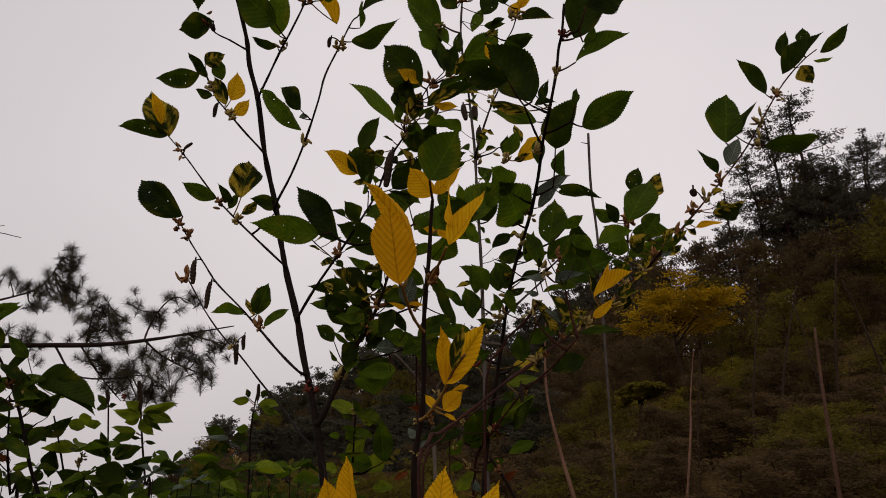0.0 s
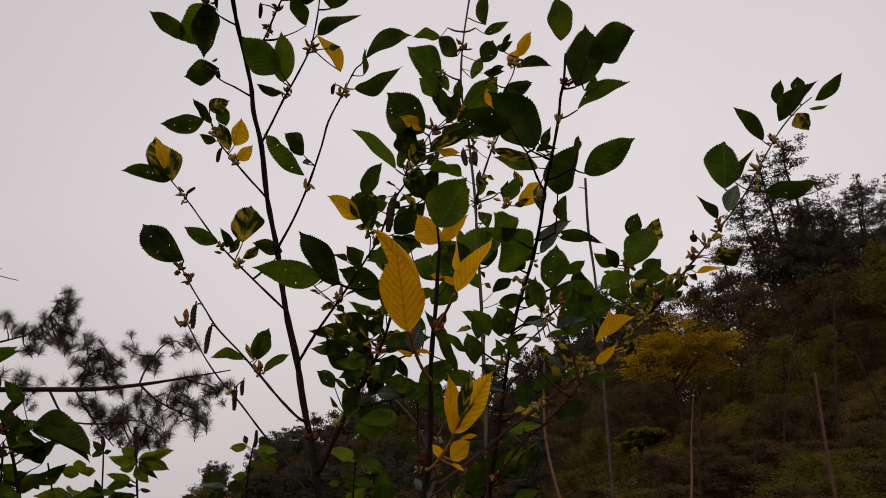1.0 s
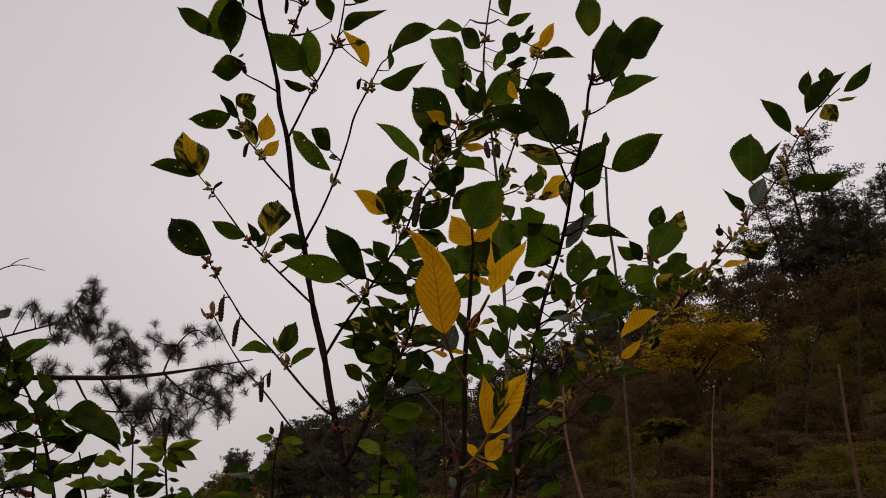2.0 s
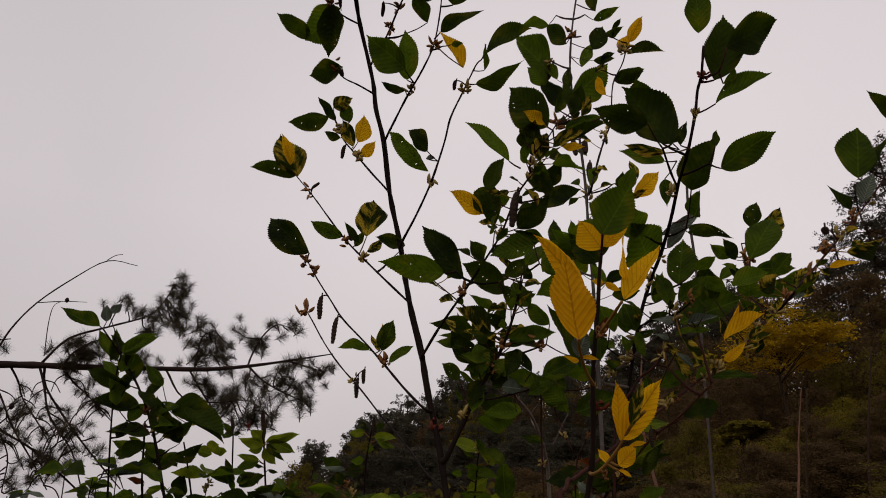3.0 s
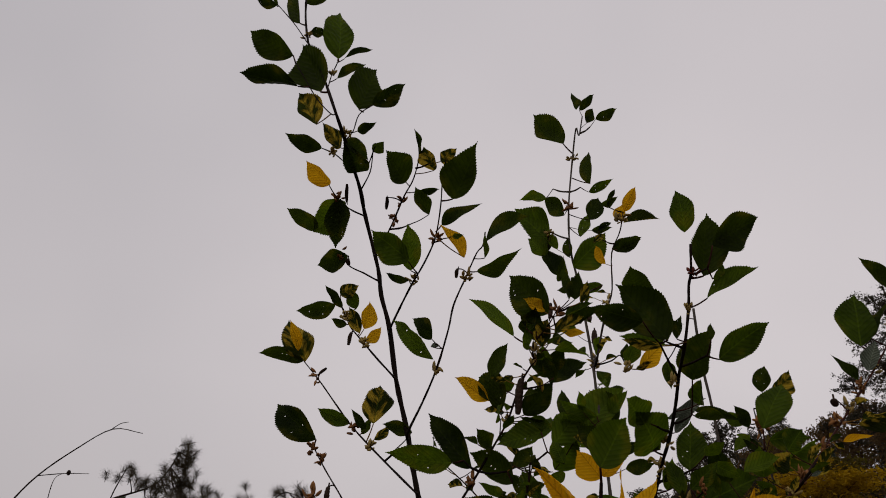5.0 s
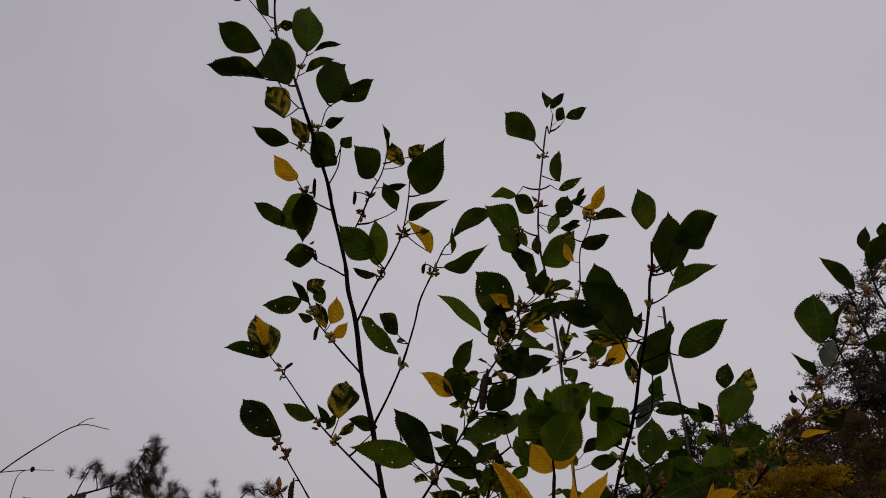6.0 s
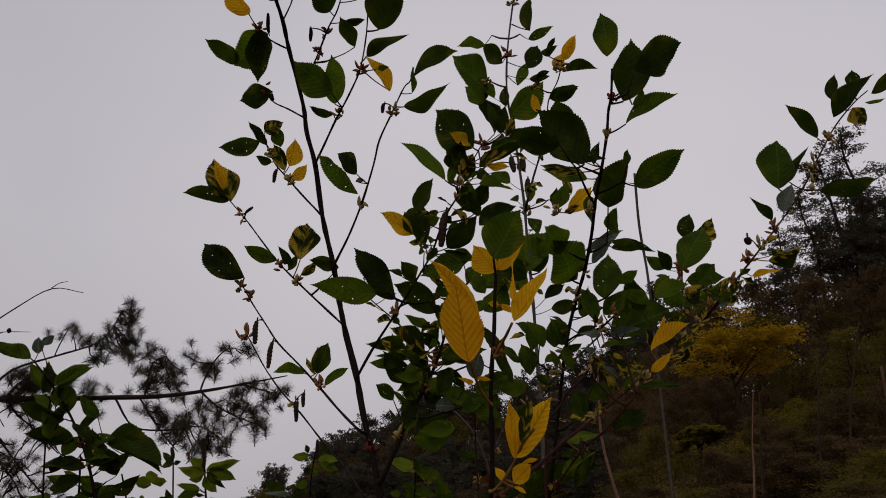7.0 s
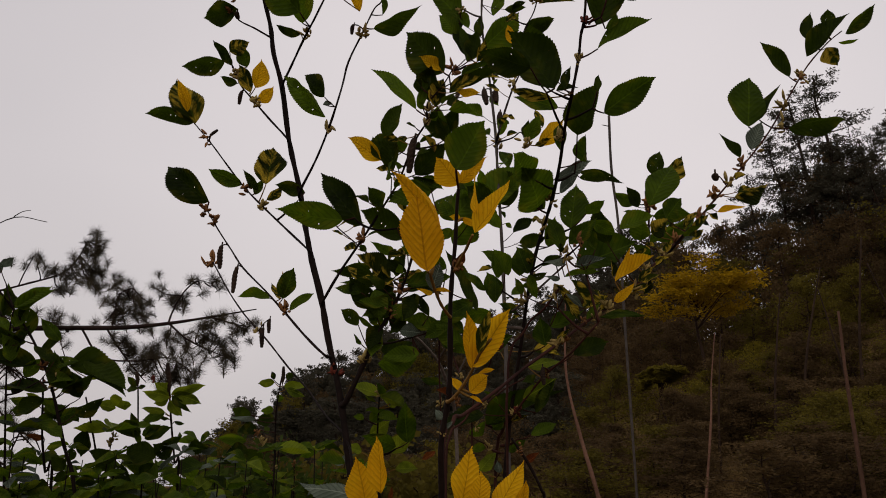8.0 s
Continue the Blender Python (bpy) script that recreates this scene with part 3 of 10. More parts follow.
# ---- the near plants: branches, leaves, buds and catkins ----
def blade(kind, seed, bend, rows=52, cols=(-1.0, -0.78, -0.42, 0.0, 0.42, 0.78, 1.0)):
    """A toothed, pleated leaf blade one unit long along y from base to tip, its face to +z; bend: how far its midrib bows to +x."""
    rng2 = random.Random(seed)
    fold, arch, wave = rng2.uniform(0.10, 0.60), rng2.uniform(-0.22, 0.30), rng2.uniform(0.012, 0.045)
    twist, cup = rng2.uniform(-1.3, 1.3), rng2.uniform(-0.35, 0.25)
    ruffle, hook = rng2.uniform(0.03, 0.10), rng2.uniform(-0.9, 0.9)
    broad, point = rng2.uniform(0.68, 0.86), rng2.uniform(0.98, 1.25)
    lop, phase = rng2.uniform(-0.18, 0.18), rng2.uniform(0, 6.28)
    crest = broad / (broad + point)
    peak = 0.285 / (crest ** broad * (1 - crest) ** point)
    verts, faces = [], []
    for j in range(rows + 1):
        s = j / rows
        w = peak * s ** broad * (1 - s) ** point if 0 < j < rows else 0.003
        if s > 0.84:
            w = max(w * (1 - 0.3 * math.sin(math.pi * (s - 0.84) / 0.20)), 0.006)
        for c in cols:
            edge = abs(c) == 1
            bite = rng2.uniform(0.55, 1.25) * math.sin(math.pi * s) ** 0.35 if edge and 0 < j < rows else 0
            x = c * (w * (1 + lop * (1 if c > 0 else -1) + ruffle * math.sin(11 * s + phase + 1.9 * c)) + 0.013 * bite * (1 if j % 2 else -0.35))
            pleat = 0.007 * math.sin(62 * s - 58 * abs(x)) * (0.42 <= abs(c) < 1) * math.sin(math.pi * s)
            z = fold * abs(x) + cup * (1 - c * c) * w + pleat
            z += math.sin(math.pi * s) * (0.25 * arch + wave * math.sin(7 * s + 2.5 * c + phase) * (0.3 + abs(c)))
            turn = twist * (s - 0.4)
            x, z = x * math.cos(turn), z + x * math.sin(turn)
            verts.append((x + bend * math.sin(math.pi * s) ** 1.1 + hook * max(0.0, s - 0.78) ** 2, s + (0.016 * bite if j % 2 else 0), z))
    n = len(cols)
    gaps = set()
    if seed % 4 == 3 and kind in "gb" and rows > 40:
        gaps = {(rng2.randint(8, 42), rng2.randint(1, 4)) for _ in range(3)}
    for j in range(rows):
        for i in range(n - 1):
            a = j * n + i
            if (j, i) in gaps:
                ring = (a, a + 1, a + n + 1, a + n)
                mid = sum((Vector(verts[q]) for q in ring), Vector()) / 4
                k = len(verts)
                verts += [tuple(mid + (Vector(verts[q]) - mid) * Vector((0.22, 0.7, 0.5))) for q in ring]
                faces += [(ring[q], ring[(q + 1) % 4], k + (q + 1) % 4, k + q) for q in range(4)]
                continue
            faces.append((a, a + 1, a + n + 1, a + n))
    return raw_mesh("leaf", verts, faces, LEAF[kind], True)


BOWS = (-0.14, -0.05, 0.0, 0.05, 0.14)
BLADES = {kind: {bow: [blade(kind, 100 * i + 10 * q + k, bow) for k in range(count)] for q, bow in enumerate(BOWS)}
          for i, (kind, count) in enumerate((("g", 4), ("y", 2), ("o", 1), ("v", 3), ("p", 2), ("s", 3), ("r", 1), ("b", 4)))}
SMALL_BLADES = {kind: [blade(kind, 900 + 10 * i + k, 0.03 * (k - 1), 22, (-1.0, -0.6, 0.0, 0.6, 1.0)) for k in range(3)] for i, kind in enumerate("gbsvp")}
pick = random.Random(77)
LEAF_LABEL = {"y": "golden yellow leaf", "o": "golden yellow leaf in a shaded tone", "v": "green leaf streaked with yellow", "p": "pale grey-green leaf", "r": "rusty brown leaf"}


def leaf(holder, base, tip, normal, wide, kind, stalk_from=None, bow=None, small=False):
    """One leaf from base to tip with its face towards normal; stalk_from: where its stalk leaves the branch; bow: the bend of its midrib."""
    b, t, z = Vector(base), Vector(tip), Vector(normal).normalized()
    y = t - b
    size = y.length
    y.normalize()
    x = y.cross(z).normalized()
    z = x.cross(y)
    m = Matrix.Translation(b) @ Matrix((x, y, z)).transposed().to_4x4() @ Matrix.Diagonal((size * wide, size, size, 1))
    bow = pick.choice(BOWS[1:4]) if bow is None else min(BOWS, key=lambda q: abs(q - bow))
    ob = part("leaf", pick.choice(SMALL_BLADES[kind] if small else BLADES[kind][bow]), holder, LEAF_LABEL.get(kind, ""), m)
    if stalk_from:
        q = Vector(stalk_from)
        v, f = [], []
        mid = (q + b) / 2 - Vector((0, 0, 0.05 * (b - q).length))
        r = max(0.0006, 0.012 * size)
        tube(v, f, curve_points([q, mid, b], 3), r * 1.3, r, 5)
        part("leaf_stalk", raw_mesh("leaf_stalk", v, f, BARK_YEL if kind in "yovs" else BARK_RED, True), holder)
    return ob


def branch(holder, mat, pts, r0, r1, name="branch"):
    """A tapered, knotted branch through the points."""
    v, f = [], []
    tube(v, f, curve_points(pts, 4), max(r0, 0.0008), max(r1, 0.0007), 8, 0.12, pick)
    return part(name, raw_mesh(name, v, f, mat, True), holder)


def catkin(holder, top, end, r):
    """A hanging catkin: a spindle of overlapping scales on a short stalk."""
    a, b = Vector(top), Vector(end)
    way = (b - a).normalized()
    side = way.orthogonal().normalized()
    other = way.cross(side)
    v, f = [], []
    rings, segs = 14, 8
    for j in range(rings + 1):
        s = j / rings
        rr = r * (0.35 + 0.75 * math.sin(math.pi * (0.08 + 0.86 * s)) ** 0.6) * (1.06 if j % 2 else 0.94)
        p = a.lerp(b, s) + side * 0.25 * r * math.sin(5 * s)
        for k in range(segs):
            an = 2 * math.pi * (k + 0.5 * (j % 2)) / segs
            v.append(p + (side * math.cos(an) + other * math.sin(an)) * rr)
    for j in range(rings):
        for k in range(segs):
            p, q = j * segs + k, j * segs + (k + 1) % segs
            f.append((p, q, q + segs, p + segs))
    f += [tuple(range(rings * segs, (rings + 1) * segs)), tuple(reversed(range(segs)))]
    tube(v, f, [a - way * r * 1.6 + Vector((0, 0.002, 0)), a + way * r], r * 0.3, r * 0.3, 5)
    return part("catkin", raw_mesh("catkin", v, f, CATKIN), holder, "dark dry catkin")


def buds(holder, at, scale, red=False):
    """Slender bracts and bud scales crowded round a node, most of them pointing up and out."""
    v, f = [], []
    c = Vector(at)
    for _ in range(pick.randint(9, 14)):
        d = Vector((pick.gauss(0, 0.8), pick.gauss(0, 0.6), pick.gauss(0.55, 0.6))).normalized()
        start = c + Vector((pick.gauss(0, 0.003), pick.gauss(0, 0.002), pick.gauss(0, 0.005))) * scale
        size = scale * pick.uniform(0.004, 0.016)
        s = d.orthogonal().normalized()
        o = d.cross(s)
        k = len(v)
        w = scale * pick.uniform(0.0020, 0.0042)
        hook = Vector((0, 0, pick.uniform(-0.35, 0.5) * size))
        for q, p in ((0.0, 0.45), (0.35, 1.0), (0.75, 0.8)):
            e = start + d * size * q + hook * q * q
            v += [e + s * w * p, e - 0.5 * s * w * p + 0.8 * o * w * p, e - 0.5 * s * w * p - 0.8 * o * w * p]
        v.append(start + d * size + hook)
        for j in (0, 3):
            for q in range(3):
                f.append((k + j + q, k + j + (q + 1) % 3, k + j + 3 + (q + 1) % 3, k + j + 3 + q))
        f += [(k + 6 + q, k + 6 + (q + 1) % 3, k + 9) for q in range(3)]
    return part("bud", raw_mesh("bud", v, f, BUD_RED if red else pick.choice((BUD, BUD, BUD_BROWN)), True), holder)


def sprigs(holder, pts, count, size, kind="s", low=0.3):
    """Small leaves in loose whorls along a stem."""
    line = curve_points(pts, 8)
    for k in range(count):
        p = line[min(len(line) - 1, int((low + (1 - low) * (k + pick.random()) / count) * (len(line) - 1)))]
        a = pick.uniform(0, 6.28)
        out = Vector((math.cos(a), math.sin(a), pick.uniform(-0.1, 0.9))).normalized()
        s = size * pick.uniform(0.5, 1.35)
        b = p + out * s * pick.uniform(0.3, 0.9)
        n = Vector((pick.gauss(0, 0.5), pick.gauss(-0.9, 0.5), pick.gauss(0.5, 0.4)))
        leaf(holder, b, b + out * s + Vector((0, 0, -0.15 * s)), n, pick.uniform(0.65, 0.95), pick.choice(kind), p, small=True)


def whorl(holder, node_at, count, size, kinds):
    """Leaves that spread from one node, their tips drooping."""
    p, first = Vector(node_at), pick.uniform(0, 6.28)
    for k in range(count):
        a = first + 6.28 * (k + pick.uniform(-0.3, 0.3)) / count
        out = Vector((math.cos(a), math.sin(a), pick.uniform(-0.15, 0.75))).normalized()
        s = size * pick.uniform(0.6, 1.25)
        b = p + out * s * 0.06
        normal = Vector((pick.gauss(0, 0.35), pick.gauss(-0.5, 0.35), 1.0)) - out * 0.5
        leaf(holder, b, b + out * s + Vector((0, 0, -0.25 * s)), normal, pick.uniform(0.75, 1.05), pick.choice(kinds), small=True)


NEEDLES = []
for seed in range(5):
    r2 = random.Random(300 + seed)
    v, f = [], []
    tube(v, f, [Vector((0, 0, -0.07)), Vector((0, 0, 0.02))], 0.0035, 0.0022, 5)
    for _ in range(135):
        a, lean = r2.uniform(0, 6.28), r2.uniform(0.15, 1.0)
        d = Vector((math.cos(a) * lean, math.sin(a) * lean, r2.uniform(0.05, 0.75))).normalized()
        p = Vector((0, 0, r2.uniform(-0.055, 0.02)))
        ln = r2.uniform(0.045, 0.095)
        s = d.orthogonal().normalized() * 0.0006
        o = d.cross(s).normalized() * 0.0006
        k = len(v)
        mid, end = p + d * ln * 0.55, p + d * ln + Vector((0, 0, -0.010))
        v += [p + s, p - s * 0.5 + o, p - s * 0.5 - o, mid + s, mid - s * 0.5 + o, mid - s * 0.5 - o, end]
        for q in range(3):
            f += [(k + q, k + (q + 1) % 3, k + 3 + (q + 1) % 3, k + 3 + q), (k + 3 + q, k + 3 + (q + 1) % 3, k + 6)]
    NEEDLES.append(raw_mesh("needle_tuft", v, f, NEEDLE))


def tufts(holder, places, each=4):
    for p in (Vector(q) + Vector((pick.gauss(0, 0.045), pick.gauss(0, 0.07), pick.gauss(0, 0.04))) * (k > 0) for q in places for k in range(each)):
        m = Matrix.Translation(p) @ Euler((pick.uniform(-1.1, 1.1), pick.uniform(-1.1, 1.1), pick.uniform(0, 6.28))).to_matrix().to_4x4() @ Matrix.Scale(pick.uniform(0.70, 1.08), 4)
        part("needle_tuft", pick.choice(NEEDLES), holder, "", m)


def pine_cone(holder, at, r):
    """A small round cone of overlapping scales."""
    v, f = [], []
    c = Vector(at)
    for j in range(7):
        s = j / 6
        rr = r * math.sin(math.pi * (0.10 + 0.80 * s)) * (1.1 if j % 2 else 0.9)
        for k in range(8):
            an = 6.283 * (k + 0.5 * (j % 2)) / 8
            v.append(c + Vector((rr * math.cos(an), rr * math.sin(an), r * (1.2 - 2.4 * s))))
    for j in range(6):
        for k in range(8):
            p, q = 8 * j + k, 8 * j + (k + 1) % 8
            f.append((p, p + 8, q + 8, q))
    f += [tuple(range(48, 56)), tuple(reversed(range(8)))]
    return part("cone", raw_mesh("cone", v, f, BARK_PINE), holder, "small dark pine cone")


shrub = thing("variegated_shrub", "tall shrub with dark green toothed leaves and golden variegated ones", "shrub")
sapling = thing("sapling", "low sapling with fresh green leaves under the tall shrub", "plant")
left_shrub = thing("leafy_shrub", "shrub with large dark green leaves beside the pine", "shrub")
green_bush = thing("green_bush", "low bush with small fresh green leaves on thin upright stems", "bush")
pine = thing("pine_tree", "near pine with long drooping limbs and tufted needles", "tree", (0, 0, 0))

# shrub
b = branch(shrub, BARK_BARK, [(0.095, 1.179, -0.030), (-0.037, 1.016, 0.820), (-0.094, 0.946, 1.270), (-0.101, 0.950, 1.430), (-0.107, 0.953, 1.477), (-0.114, 0.957, 1.514), (-0.123, 0.960, 1.558), (-0.139, 0.964, 1.618), (-0.150, 0.967, 1.667), (-0.165, 0.971, 1.717), (-0.176, 0.974, 1.762), (-0.186, 0.978, 1.809), (-0.203, 0.972, 1.878), (-0.213, 0.958, 1.947), (-0.225, 0.949, 1.992), (-0.231, 0.942, 2.033), (-0.249, 0.918, 2.106), (-0.249, 0.880, 2.126), (-0.253, 0.832, 2.144), (-0.253, 0.804, 2.151), (-0.256, 0.764, 2.163), (-0.275, 0.767, 2.217), (-0.292, 0.770, 2.263), (-0.310, 0.772, 2.299), (-0.324, 0.774, 2.365), (-0.331, 0.778, 2.432), (-0.338, 0.779, 2.504)], 0.0046, 0.0014)
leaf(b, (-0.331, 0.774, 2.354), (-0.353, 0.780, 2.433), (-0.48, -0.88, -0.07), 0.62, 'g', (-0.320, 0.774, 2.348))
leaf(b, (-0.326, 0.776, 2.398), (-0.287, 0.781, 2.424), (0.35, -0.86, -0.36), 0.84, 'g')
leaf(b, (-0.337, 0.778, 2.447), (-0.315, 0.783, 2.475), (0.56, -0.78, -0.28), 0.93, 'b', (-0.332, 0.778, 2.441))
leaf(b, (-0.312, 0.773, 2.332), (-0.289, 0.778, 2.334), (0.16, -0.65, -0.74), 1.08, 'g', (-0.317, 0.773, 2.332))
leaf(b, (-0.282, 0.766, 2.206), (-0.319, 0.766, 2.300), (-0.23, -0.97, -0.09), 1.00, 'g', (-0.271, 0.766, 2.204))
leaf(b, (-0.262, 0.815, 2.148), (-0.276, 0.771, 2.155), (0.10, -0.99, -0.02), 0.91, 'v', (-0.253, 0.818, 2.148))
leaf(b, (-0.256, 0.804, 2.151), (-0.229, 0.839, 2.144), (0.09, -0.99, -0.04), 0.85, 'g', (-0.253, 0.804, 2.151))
buds(b, (-0.128, 0.962, 1.578), 0.79, True)
buds(b, (-0.315, 0.773, 2.326), 0.63)
b = branch(shrub, BARK_BARK, [(-0.311, 0.772, 2.307), (-0.311, 0.772, 2.304), (-0.335, 0.772, 2.346), (-0.355, 0.772, 2.376), (-0.372, 0.772, 2.400)], 0.0008, 0.0006)
leaf(b, (-0.372, 0.772, 2.396), (-0.403, 0.762, 2.408), (-0.16, -0.45, -0.88), 0.86, 'g')
leaf(b, (-0.371, 0.772, 2.394), (-0.380, 0.763, 2.420), (0.77, -0.64, 0.05), 0.41, 'b', (-0.368, 0.772, 2.394))
b = branch(shrub, BARK_BARK, [(-0.256, 0.764, 2.163), (-0.263, 0.765, 2.164), (-0.284, 0.762, 2.190), (-0.308, 0.759, 2.234), (-0.320, 0.758, 2.256)], 0.0008, 0.0006)
leaf(b, (-0.324, 0.755, 2.268), (-0.387, 0.741, 2.312), (-0.28, -0.72, -0.63), 0.90, 'g', (-0.320, 0.758, 2.256))
leaf(b, (-0.312, 0.759, 2.213), (-0.393, 0.746, 2.234), (0.12, -0.98, -0.15), 0.60, 'g', (-0.296, 0.761, 2.212))
leaf(b, (-0.285, 0.774, 2.156), (-0.311, 0.764, 2.205), (0.16, -0.99, 0.07), 1.07, 'v', (-0.263, 0.765, 2.164))
b = branch(shrub, BARK_BARK, [(-0.253, 0.832, 2.144), (-0.262, 0.836, 2.142), (-0.272, 0.821, 2.144), (-0.286, 0.809, 2.145)], 0.0009, 0.0005)
leaf(b, (-0.286, 0.809, 2.145), (-0.330, 0.783, 2.153), (-0.49, -0.70, -0.52), 0.78, 'g')
buds(b, (-0.274, 0.819, 2.144), 0.67)
b = branch(shrub, BARK_BARK, [(-0.277, 0.767, 2.224), (-0.275, 0.772, 2.220), (-0.272, 0.772, 2.240), (-0.265, 0.772, 2.267)], 0.0008, 0.0006)
leaf(b, (-0.265, 0.771, 2.270), (-0.275, 0.782, 2.377), (0.50, -0.86, 0.13), 0.72, 'b', (-0.265, 0.772, 2.267))
leaf(b, (-0.256, 0.770, 2.268), (-0.213, 0.757, 2.267), (-0.29, -0.96, -0.04), 0.44, 'g', (-0.267, 0.772, 2.264))
leaf(b, (-0.263, 0.771, 2.233), (-0.220, 0.756, 2.239), (-0.27, -0.91, -0.33), 0.57, 'g', (-0.274, 0.772, 2.228))
buds(b, (-0.271, 0.772, 2.244), 0.63)
b = branch(shrub, BARK_BARK, [(-0.253, 0.807, 2.150), (-0.253, 0.803, 2.150), (-0.239, 0.790, 2.153), (-0.226, 0.767, 2.160), (-0.212, 0.772, 2.179)], 0.0008, 0.0006)
leaf(b, (-0.227, 0.767, 2.170), (-0.211, 0.775, 2.248), (0.68, -0.73, -0.06), 1.08, 'g', (-0.221, 0.770, 2.167))
leaf(b, (-0.210, 0.770, 2.178), (-0.168, 0.771, 2.212), (0.55, -0.53, -0.64), 0.83, 'g', (-0.215, 0.770, 2.174))
leaf(b, (-0.233, 0.790, 2.153), (-0.204, 0.777, 2.154), (0.15, -0.51, -0.85), 0.75, 'g', (-0.242, 0.792, 2.153))
buds(b, (-0.248, 0.794, 2.152), 0.65)
b = branch(shrub, BARK_BARK, [(-0.249, 0.913, 2.109), (-0.249, 0.920, 2.107), (-0.272, 0.907, 2.114), (-0.286, 0.888, 2.123), (-0.292, 0.870, 2.130)], 0.0013, 0.0007)
branch(b, BARK_BARK, [(-0.272, 0.907, 2.114), (-0.290, 0.919, 2.107), (-0.303, 0.924, 2.105)], 0.0014, 0.0009, 'twig')
leaf(b, (-0.291, 0.871, 2.130), (-0.312, 0.828, 2.142), (-0.27, -0.90, -0.35), 0.90, 'y')
leaf(b, (-0.274, 0.896, 2.118), (-0.328, 0.932, 2.093), (0.30, -0.90, -0.30), 1.20, 'b')
leaf(b, (-0.280, 0.891, 2.119), (-0.290, 0.920, 2.056), (0.13, -0.97, 0.18), 0.87, 'g', (-0.272, 0.907, 2.114))
leaf(b, (-0.320, 0.932, 2.099), (-0.363, 0.904, 2.118), (-0.41, -0.82, -0.40), 0.82, 'g', (-0.303, 0.924, 2.105))
branch(b, BARK_BARK, [(-0.276, 0.903, 2.116), (-0.274, 0.899, 2.117), (-0.271, 0.895, 2.117)], 0.0009, 0.0006, 'catkin_stalk')
catkin(b, (-0.271, 0.895, 2.117), (-0.266, 0.870, 2.128), 0.0024)
buds(b, (-0.285, 0.891, 2.122), 0.73)
b = branch(shrub, BARK_BARK, [(-0.250, 0.884, 2.124), (-0.230, 0.857, 2.137), (-0.220, 0.827, 2.147), (-0.215, 0.819, 2.150)], 0.0009, 0.0006)
leaf(b, (-0.220, 0.827, 2.147), (-0.201, 0.812, 2.150), (0.36, -0.78, -0.51), 1.22, 'g')
leaf(b, (-0.238, 0.861, 2.142), (-0.256, 0.806, 2.150), (-0.10, -0.81, -0.58), 0.98, 'g', (-0.219, 0.826, 2.148))
b = branch(shrub, BARK_BARK, [(-0.228, 0.945, 2.013), (-0.232, 0.936, 2.011), (-0.250, 0.939, 2.024), (-0.271, 0.941, 2.037), (-0.285, 0.943, 2.055)], 0.0014, 0.0008)
leaf(b, (-0.276, 0.942, 2.056), (-0.321, 0.947, 2.044), (0.09, -0.91, -0.40), 1.22, 'g')
branch(b, BARK_BARK, [(-0.277, 0.942, 2.045), (-0.275, 0.940, 2.046), (-0.274, 0.937, 2.048)], 0.0009, 0.0007, 'catkin_stalk')
catkin(b, (-0.274, 0.937, 2.048), (-0.274, 0.940, 2.039), 0.0032)
buds(b, (-0.285, 0.943, 2.055), 0.78)
b = branch(shrub, BARK_BARK, [(-0.235, 0.937, 2.052), (-0.227, 0.918, 2.045), (-0.207, 0.903, 2.074), (-0.185, 0.876, 2.104), (-0.169, 0.857, 2.118), (-0.157, 0.830, 2.134), (-0.155, 0.807, 2.144)], 0.0015, 0.0007)
branch(b, BARK_BARK, [(-0.164, 0.843, 2.126), (-0.154, 0.842, 2.127), (-0.145, 0.839, 2.129)], 0.0013, 0.0007, 'twig')
branch(b, BARK_BARK, [(-0.209, 0.904, 2.071), (-0.192, 0.901, 2.070), (-0.178, 0.896, 2.072)], 0.0015, 0.0009, 'twig')
leaf(b, (-0.179, 0.858, 2.115), (-0.197, 0.809, 2.133), (0.16, -0.98, -0.12), 1.32, 'g', (-0.174, 0.864, 2.112))
leaf(b, (-0.155, 0.826, 2.135), (-0.156, 0.785, 2.146), (0.99, -0.07, -0.16), 0.30, 'g')
leaf(b, (-0.139, 0.848, 2.124), (-0.148, 0.814, 2.138), (-0.33, -0.94, -0.07), 1.19, 'v', (-0.166, 0.850, 2.122))
leaf(b, (-0.129, 0.839, 2.131), (-0.105, 0.822, 2.137), (0.21, -0.93, -0.29), 1.29, 'v', (-0.145, 0.839, 2.129))
leaf(b, (-0.165, 0.871, 2.108), (-0.134, 0.865, 2.105), (-0.24, -0.27, -0.93), 0.67, 'g', (-0.181, 0.871, 2.107))
leaf(b, (-0.150, 0.883, 2.077), (-0.167, 0.858, 2.106), (0.13, -0.99, -0.01), 0.86, 'g', (-0.178, 0.896, 2.072))
branch(b, BARK_BARK, [(-0.189, 0.884, 2.102), (-0.197, 0.878, 2.104), (-0.208, 0.874, 2.104)], 0.0008, 0.0006, 'catkin_stalk')
catkin(b, (-0.208, 0.874, 2.104), (-0.212, 0.893, 2.098), 0.0024)
buds(b, (-0.188, 0.881, 2.103), 0.72)
buds(b, (-0.202, 0.899, 2.084), 0.73)
b = branch(shrub, BARK_BARK, [(-0.212, 0.959, 1.938), (-0.202, 0.918, 1.927), (-0.189, 0.907, 1.949), (-0.169, 0.878, 1.966), (-0.146, 0.844, 1.980), (-0.133, 0.839, 2.012), (-0.128, 0.843, 2.063), (-0.126, 0.840, 2.107), (-0.119, 0.822, 2.120)], 0.0016, 0.0007)
